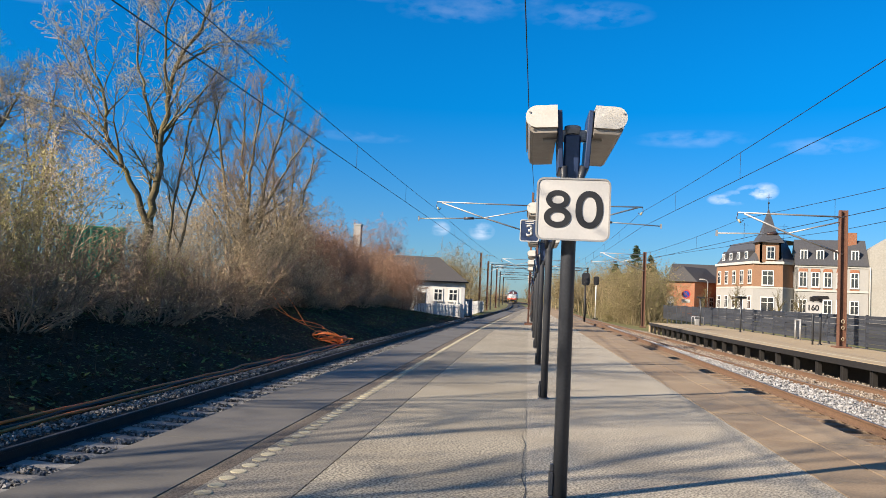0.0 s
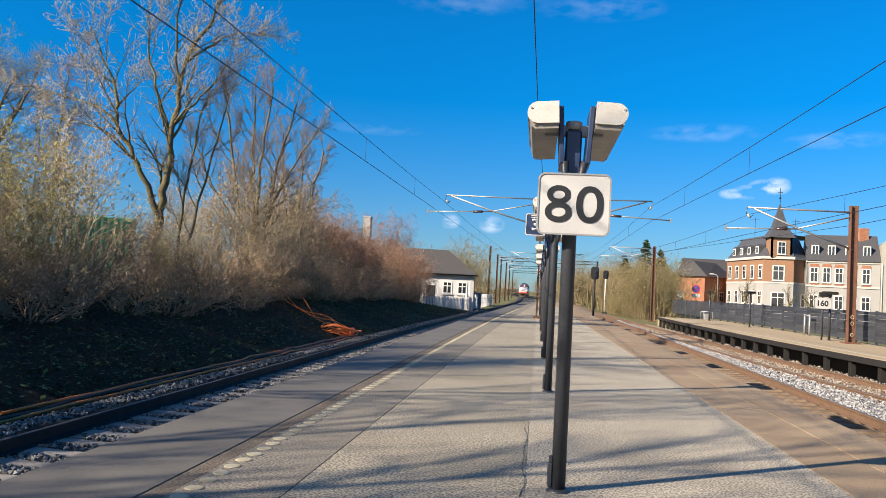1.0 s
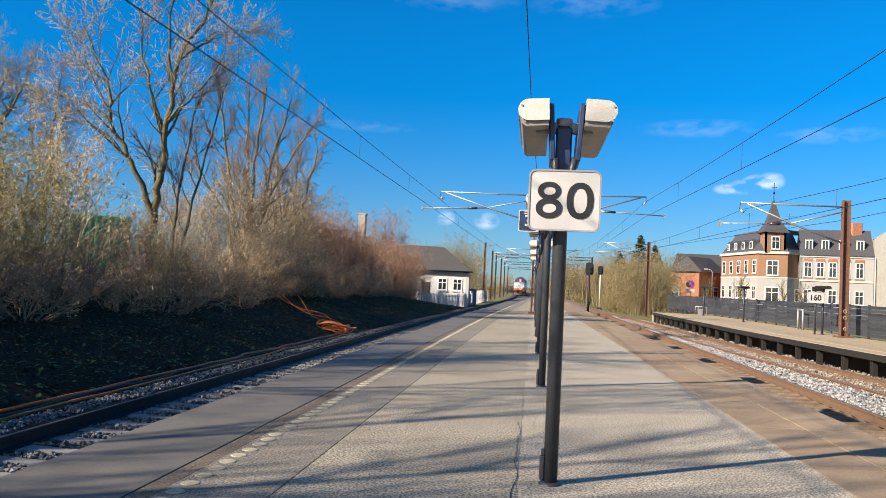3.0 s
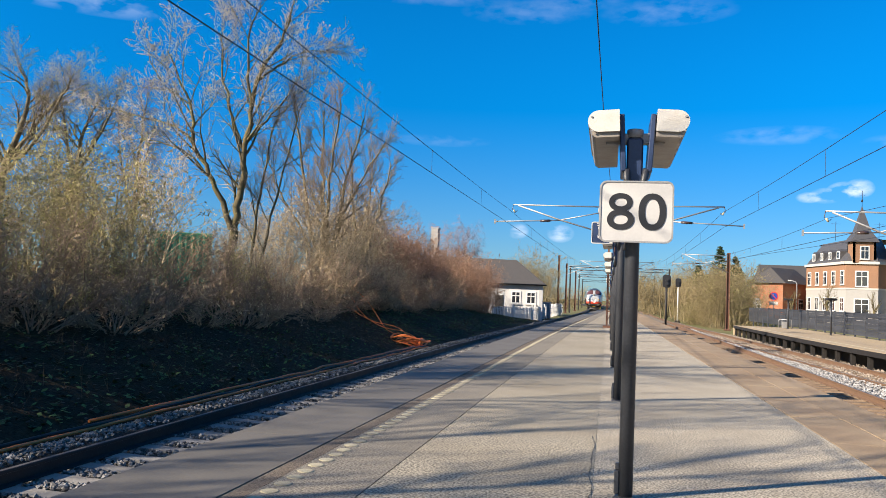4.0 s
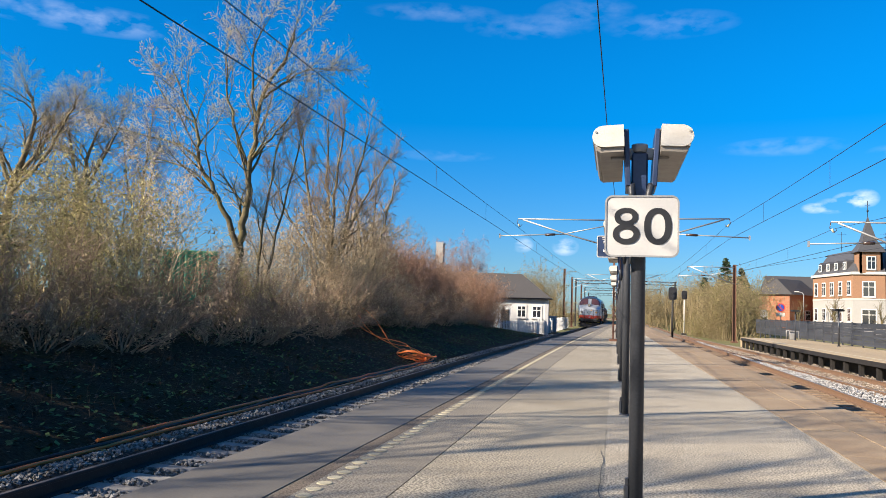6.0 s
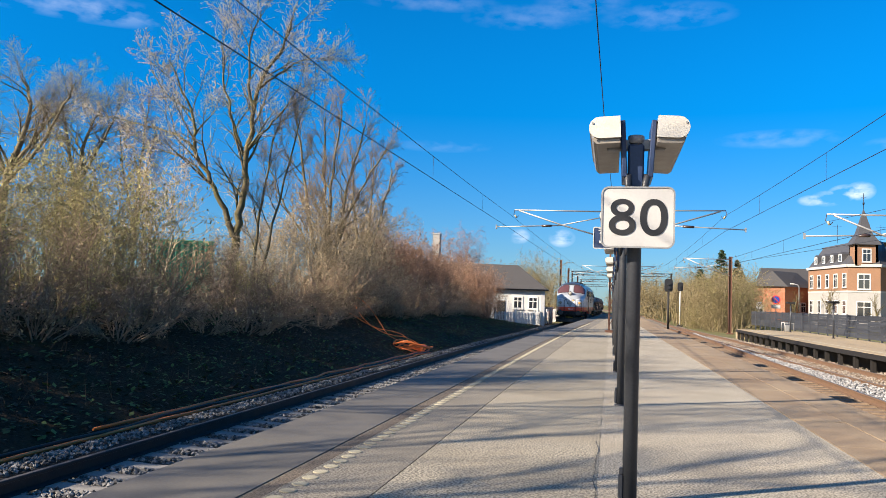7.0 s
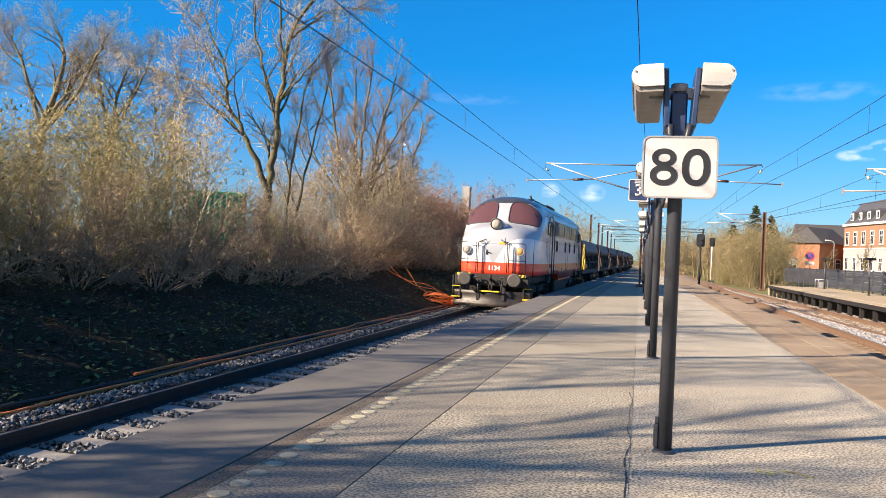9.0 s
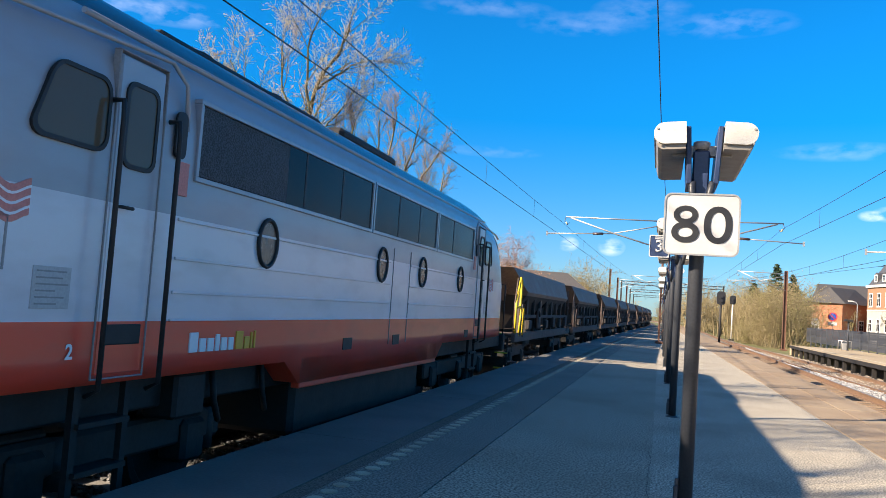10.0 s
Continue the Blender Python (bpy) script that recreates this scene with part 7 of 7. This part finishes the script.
def wall_slab(root, a, b, z0, z1, material, name="wall", thick=.35, label=""):
    ux = (b - a).normalized(); inn = Vector((-ux.y, ux.x, 0)) * thick
    g = Geo()
    for z in (z0, z1):
        g.v += [tuple(Vector((p.x, p.y, z))) for p in (a, b, b + inn, a + inn)]
    for f in ((0, 1, 5, 4), (1, 2, 6, 5), (2, 3, 7, 6), (3, 0, 4, 7), (4, 5, 6, 7), (0, 3, 2, 1)):
        g.face(f)
    return part(name, g, material, root, label)


def poly(root, name, pts, faces, material, label=""):
    g = Geo(); g.v = [tuple(p) for p in pts]
    for f in faces:
        g.face(f)
    return part(name, g, material, root, label)


def dormer(root, o, ux, u, z, w, h):
    out = Vector((ux.y, -ux.x, 0))
    put = lambda a, b, d: o + ux * a + out * d + Vector((0, 0, b))
    d = part("dormer", Geo().prism([(u - w / 2, z), (u + w / 2, z), (u + w / 2, z + h), (u, z + h + .28), (u - w / 2, z + h)], -2.2, -.25, put), SLATE, root, "slate-clad dormer")
    f = part("dormer_frame", Geo().prism([(u - w / 2 + .08, z + .08), (u + w / 2 - .08, z + .08), (u + w / 2 - .08, z + h - .04), (u - w / 2 + .08, z + h - .04)], -.26, -.20, put), FRAME_W, d)
    for s in (-1, 1):
        part("pane", Geo().prism([(u + s * w * .18 - w * .13, z + .2), (u + s * w * .18 + w * .13, z + .2), (u + s * w * .18 + w * .13, z + h - .16), (u + s * w * .18 - w * .13, z + h - .16)], -.205, -.19, put), PANE, f)


def corner_house():
    root = empty("corner_house", pose(0, 0, 0), "brick and white corner house with slate mansard and pointed turret", "house")
    Z0, ZB, ZE = -.5, 4.3, 7.5
    A, B = Vector((30.4, 113.5, 0)), Vector((34.0, 112.5, 0))
    L = Vector((28.4, 126.0, 0)); R = Vector((36.2, 114.2, 0))
    for a, b in ((L, A), (A, B), (B, R)):
        wall_slab(root, a, b, Z0, ZB, CREAM_WALL, "ground_floor_wall", label="white painted ground floor")
        wall_slab(root, a, b, ZB, ZE, PINK_WALL, "upper_wall", label="orange-brown brick upper floor")
        ux = (b - a).normalized(); out = Vector((ux.y, -ux.x, 0))
        wall_slab(root, a + out * .25 - ux * .1, b + out * .25 + ux * .1, ZE, ZE + .35, TRIM, "cornice", .4)
        wall_slab(root, a + out * .06, b + out * .06, ZB - .1, ZB + .1, TRIM, "string_course", .1)
    ux = (A - L).normalized()
    n = (A - L).length
    for k in range(5):
        u = 1.2 + k * (n - 2.2) / 4
        window(root, L, ux, u, 5.75, .95, 1.75); window(root, L, ux, u, 2.2, .95, 1.7)
        if k < 4:
            dormer(root, L, ux, u + .8, ZE + .7, 1.1, 1.15)
    ux = (B - A).normalized()
    window(root, A, ux, 1.85, 5.6, 1.35, 1.9); window(root, A, ux, 1.85, 2.0, 1.6, 1.9)
    ux = (R - B).normalized()
    window(root, B, ux, 2.9, 5.6, 1.2, 1.9); window(root, B, ux, 2.4, 2.0, 1.4, 1.6)
    # turret above the corner
    c = (A + B) / 2 + Vector((.25, 1.2, 0))
    s = 1.35
    t = [c + Vector((dx * s, dy * s, 0)) for dx, dy in ((-1, -1), (1, -1), (1, 1), (-1, 1))]
    for k in range(4):
        wall_slab(root, t[k], t[(k + 1) % 4], ZE + .2, 10.4, PINK_WALL, "turret_wall", .25)
    window(root, t[0], Vector((1, 0, 0)), s, 9.0, .95, 1.6)
    ap = c + Vector((0, 0, 15.3))
    pts = [p + (p - c) * .28 + Vector((0, 0, 10.4)) for p in t] + [p * 1.0 - (p - c) * .35 + Vector((0, 0, 11.9)) for p in t] + [ap]
    poly(root, "turret_roof", pts, [(0, 1, 5, 4), (1, 2, 6, 5), (2, 3, 7, 6), (3, 0, 4, 7), (4, 5, 8), (5, 6, 8), (6, 7, 8), (7, 4, 8), (3, 2, 1, 0)], SLATE, "pointed slate turret roof")
    part("weather_vane", Geo().tube([ap - Vector((0, 0, .2)), ap + Vector((0, 0, 2.0))], .04, 6).tube([ap + Vector((-.35, 0, 1.4)), ap + Vector((.35, 0, 1.4))], .03, 5).tube([ap + Vector((0, 0, .5)), ap + Vector((0, 0, .8))], .12, 8), DARK_STEEL, root)
    back = [Vector((31.0, 131, 0)), Vector((43.0, 124, 0))]
    e = ZE + .35
    up = lambda p, z: Vector((p.x, p.y, z))
    inn = [up(L + Vector((2.4, 1.0, 0)), 11.0), up(A + Vector((2.2, 3.2, 0)), 11.2), up(B + Vector((.4, 3.4, 0)), 11.3), up(R + Vector((-.3, 3.6, 0)), 11.2)]
    eav = [up(L, e), up(A, e), up(B, e), up(R, e)]
    b1, b2 = up(back[0], 11.0), up(back[1], 11.2)
    poly(root, "mansard_roof", eav + inn + [b1, b2], [(0, 1, 5, 4), (1, 2, 6, 5), (2, 3, 7, 6), (4, 5, 6, 7, 9, 8)], SLATE, "dark slate mansard roof")
    wall_slab(root, R, back[1], Z0, ZE, BRICK, "back_wall"); wall_slab(root, back[0], L, Z0, ZE, BRICK, "back_wall")
    for u in (30.5, 36.0):
        part("aerial", Geo().tube([(u, 119, 11), (u, 119, 13.6)], .03, 5).tube([(u - .6, 119, 13.3), (u + .6, 119, 13.3)], .02, 4), DARK_STEEL, root)


corner_house()


def row_house():
    root = empty("row_house", pose(0, 0, 0), "cream rendered town house with slate roof and tall windows", "house")
    a, b = Vector((35.6, 112.6, 0)), Vector((44.2, 110.5, 0))
    ux = (b - a).normalized()
    wall_slab(root, a, b, -.5, 7.4, CREAM_WALL, "front_wall")
    for z in (4.0, 7.25):
        out = Vector((ux.y, -ux.x, 0))
        wall_slab(root, a + out * .12, b + out * .12, z, z + .25, TRIM, "string_course", .2)
    for k, u in enumerate((1.0, 2.5, 4.0, 5.6, 7.2)):
        window(root, a, ux, u, 5.6, .85, 1.9)
        put = lambda p, q, d: a + ux * p + Vector((ux.y, -ux.x, 0)) * d + Vector((0, 0, q))
        part("brick_lintel", Geo().prism([(u - .6, 6.62), (u + .6, 6.62), (u + .5, 7.05), (u - .5, 7.05)], -.02, .07, put), BRICK, root)
        part("brick_apron", Geo().prism([(u - .55, 4.28), (u + .55, 4.28), (u + .55, 4.48), (u - .55, 4.48)], -.02, .05, put), BRICK, root)
        if k != 1:
            window(root, a, ux, u, 2.0, .95, 1.7)
    out = Vector((ux.y, -ux.x, 0)); inn = -out
    up = lambda p, z: Vector((p.x, p.y, z))
    e0, e1 = a + out * .3, b + out * .3
    poly(root, "roof", [up(e0, 7.5), up(e1, 7.5), up(b + inn * 3.5, 11.2), up(a + inn * 3.5, 11.2), up(b + inn * 10, 7.5), up(a + inn * 10, 7.5)], [(0, 1, 2, 3), (3, 2, 4, 5), (0, 3, 5), (1, 4, 2)], SLATE, "dark slate roof")
    wall_slab(root, a + inn * 9.8, a, -.5, 7.4, CREAM_WALL, "side_wall")
    for u in (1.1, 3.1, 5.2, 7.3):
        dormer(root, a + inn * .4, ux, u, 7.95, 1.1, 1.7)
    part("chimney", Geo().box(42.6, 43.9, 113.6, 114.4, 10, 12.2, .05), BRICK, root)
    g = empty("gable_house", pose(0, 0, 0), "tall weathered grey rendered gable wall", "house")
    c, d = b + ux * .05 + out * .1, b + ux * 8.5 + out * .1
    put = lambda p, q, dd: c + ux * p + out * dd + Vector((0, 0, q))
    part("gable_wall", Geo().prism([(0, -.5), (8.4, -.5), (8.4, 9.0), (4.2, 12.6), (0, 9.8)], -9.0, .1, put), GABLE_WALL, g)
    part("down_pipe", Geo().tube([put(.05, 7.4, .18), put(.1, 7.0, .2), put(.1, -.4, .2)], .07, 6), FRAME_W, g)


row_house()


def brick_house():
    root = empty("brick_house", pose(0, 0, 0), "small orange brick house with dark hipped roof", "house")
    a, b, c = Vector((20.6, 127, 0)), Vector((25.0, 125, 0)), Vector((30.2, 131, 0))
    wall_slab(root, a, b, -.5, 5.1, BRICK, "front_wall")
    wall_slab(root, b, c, -.5, 5.1, BRICK, "side_wall")
    wall_slab(root, a + Vector((5, 6, 0)), a, -.5, 5.1, BRICK, "back_wall")
    up = lambda p, z: Vector((p.x, p.y, z))
    out = Vector((-.3, -.5, 0))
    poly(root, "roof", [up(a + out, 5.0), up(b + Vector((.3, -.5, 0)), 5.0), up(c + Vector((.5, 0, 0)), 5.0), up(a + Vector((5.2, 6.6, 0)), 5.0), up(Vector((23.7, 127.4, 0)), 7.4), up(Vector((28.0, 132.0, 0)), 7.4)],
         [(0, 1, 4), (1, 2, 5, 4), (2, 3, 5), (3, 0, 4, 5)], FELT, "dark hipped roof")
    window(root, b, (c - b).normalized(), 2.2, 2.0, 1.2, 1.4); window(root, b, (c - b).normalized(), 5.0, 2.0, 1.2, 1.4)
    window(root, a, (b - a).normalized(), 1.3, 1.6, .9, 1.2)
    n = empty("no_parking_sign", pose(23.0, 121, 3.0), "round blue and red no-parking sign on a post", "sign")
    part("disc", Geo().tube([(0, 0, 0), (0, .03, 0)], .62, 24), RED_SIGN, n)
    part("inner_disc", Geo().tube([(0, -.012, 0), (0, .0, 0)], .48, 24), BLUE_SIGN, n)
    part("bar", Geo().box(-.45, .45, -.02, -.014, -.06, .06, 0, pose(0, 0, 0, 0, 45, 0)), RED_SIGN, n)
    part("post", Geo().tube([(0, .06, -3.4), (0, .06, .5)], .05, 6), GALV, n)
    part("text_plate", Geo().box(-.6, .6, 0, .03, -1.25, -.75, .01), SIGN_WHITE, n)
    s = sign_board("letter_sign", pose(15.6, 91.0, 1.95), .62, .72, "S", "white square board with the letter S on a post", .42, .03)
    part("post", Geo().tube([(0, .06, -2.4), (0, .06, .3)], .05, 6), GALV, s)
    lamp = empty("street_lamp", pose(25.4, 118, -.4), "tall street lamp with curved head", "street lamp")
    part("pole", Geo().tube([(0, 0, 0), (0, 0, 5.2), (-.2, 0, 5.5), (-.7, 0, 5.6)], .07, 8), GALV, lamp)
    part("lantern", Geo().box(-1.15, -.6, -.14, .14, 5.52, 5.68, .03), LAMP_WHITE, lamp)
    for x0, x1, y, z in ((25.0, 33.0, 140, 8.6), (16.0, 24.0, 150, 7.0)):
        h = empty("far_house", pose(0, 0, 0), "distant house with dark pitched roof", "house", "far houses")
        part("wall", Geo().box(x0, x1, y, y + 8, -.5, z - 2.6), CREAM_WALL, h)
        poly(h, "roof", [(x0 - .3, y - .3, z - 2.6), (x1 + .3, y - .3, z - 2.6), (x1 + .3, y + 8.3, z - 2.6), (x0 - .3, y + 8.3, z - 2.6), (x0, y + 4, z), (x1, y + 4, z)], [(0, 1, 5, 4), (1, 2, 5), (2, 3, 4, 5), (3, 0, 4)], FELT)


brick_house()


def white_house():
    root = empty("white_house", pose(0, 0, 0), "low white rendered house with dark hipped roof", "house")
    x0, x1, y0, y1, ze, zr = -21.0, -6.05, 77.0, 82.4, 2.75, 4.85
    c = [Vector((x0, y0, 0)), Vector((x1, y0, 0)), Vector((x1 - .9, y1, 0)), Vector((x0, y1, 0))]
    for k in range(4):
        wall_slab(root, c[k], c[(k + 1) % 4], -.8, ze, WHITE_WALL, "wall")
    o = .4
    poly(root, "roof", [(x0 - o, y0 - o, ze - .15), (x1 + o, y0 - o, ze - .15), (x1 - .7, y1 + o, ze - .15), (x0 - o, y1 + o, ze - .15), (x0 + 3, (y0 + y1) / 2, zr + .35), (x1 - 2.9, (y0 + y1) / 2, zr + .2)],
         [(0, 1, 5, 4), (1, 2, 5), (2, 3, 4, 5), (3, 0, 4), (3, 2, 1, 0)], FELT, "dark grey hipped roof")
    part("gutter", Geo().tube([(x0 - .4, y0 - .46, ze - .14), (x1 + .4, y0 - .46, ze - .14)], .07, 6), DARK_STEEL, root)
    for x in (-8.6, -7.15, -12.5, -14.5):
        window(root, c[0], Vector((1, 0, 0)), x - x0, 1.35, .78, 1.05)
    part("door", Geo().box(-10.6, -9.8, y0 - .06, y0 + .02, -.6, 1.5, .01), DARK_STEEL, root, "dark door")
    part("chimney", Geo().box(-17.75, -17.0, 79.5, 80.3, 4.0, 8.0, .04), CREAM_WALL, root, "tall pale rendered chimney")
    part("chimney_cap", Geo().box(-17.8, -16.95, 79.45, 80.35, 7.95, 8.1, .02), GALV, root)
    bar = fix(Geo().box(-.05, .05, -.015, .015, 0, 1.05, .008).mesh("picket", FRAME_W))
    fence = empty("white_fence", pose(0, 0, 0), "white picket fence before the white house", "fence")
    run = [Vector((-10.0, 71.5, 0)), Vector((-6.75, 74.5, 0)), Vector((-6.4, 90, 0)), Vector((-6.3, 116, 0))]
    for a, b, gap in zip(run[:-1], run[1:], (.17, .34, .6)):
        ln = (b - a).length
        for z in (-.2, .25):
            part("fence_rail", Geo().tube([a + Vector((0, .03, z)), b + Vector((0, .03, z))], .03, 4), FRAME_W, fence)
        for k in range(int(ln / gap)):
            q = a.lerp(b, k * gap / ln)
            part("picket", bar, FRAME_W, fence, at=pose(q.x, q.y, -.55))
        for k in range(int(ln / 2.2) + 1):
            q = a.lerp(b, k * 2.2 / ln)
            part("fence_post", Geo().box(q.x - .07, q.x + .07, q.y - .07, q.y + .07, -.8, .75, .01), FRAME_W, fence)
    box = empty("relay_cabinet", pose(-6.9, 88.0, -.8), "grey-blue line-side relay cabinet", "cabinet")
    part("body", Geo().box(-.85, .85, -.3, .3, 0, 1.7, .03), mat("blue_grey_cabinet", (0.14, 0.18, 0.22), .5, var=.1), box)
    part("roof_plate", Geo().box(-.9, .9, -.35, .35, 1.7, 1.77, .01), GALV, box)
    con = empty("container", pose(-18.6, 33.0, ground_z(-18.6, 33) - .1, 0, 0, 30), "green corrugated steel container behind the shrubs", "container")
    part("body", Geo().box(-1.3, 1.3, -1.2, 1.2, 0, 2.45, .04), GREEN_STEEL, con)
    for k in range(9):
        part("corrugation", Geo().box(-1.05 + k * .245, -.95 + k * .245, -1.24, -1.19, .1, 2.35, .01), GREEN_STEEL, con)
    cab = empty("white_shed", pose(-17.0, 34.8, ground_z(-17.0, 34.8) - .1), "small pale shed behind the shrubs", "shed")
    part("body", Geo().box(-.35, .35, -.6, .6, 0, 1.7, .03), WHITE_WALL, cab)
    part("roof_plate", Geo().box(-.45, .45, -.75, .75, 1.7, 1.8, .02), FELT, cab)


white_house()


# ---- motion of the train ----
front_y = curve_through([(0.0, 268.0), (2.0, 214.8), (3.5, 174.8), (5.0, 134.5), (6.5, 94.5), (7.5, 67.6), (8.5, 40.9), (9.0, 27.7), (9.5, 14.6), (10.0, 0.9)])


def motions():
    times = [k * 0.5 for k in range(21)]

    def place(lead, span, t):
        """The pose of a vehicle whose front lies lead metres behind the train's front."""
        ya = front_y(t) + lead
        xa, xb = track_x(ya + span * .2), track_x(ya + span * .8)
        slope = (xb - xa) / (span * .6)
        return pose(xa - slope * span * .2, ya, RAIL_Z, 0, 0, -math.degrees(math.atan(slope)))
    walk(loco, [(t, place(0.0, 20.2, t)) for t in times])
    for k, w in enumerate(wagons):
        walk(w, [(t, place(20.2 + k * WAGON, WAGON, t)) for t in times])


motions()
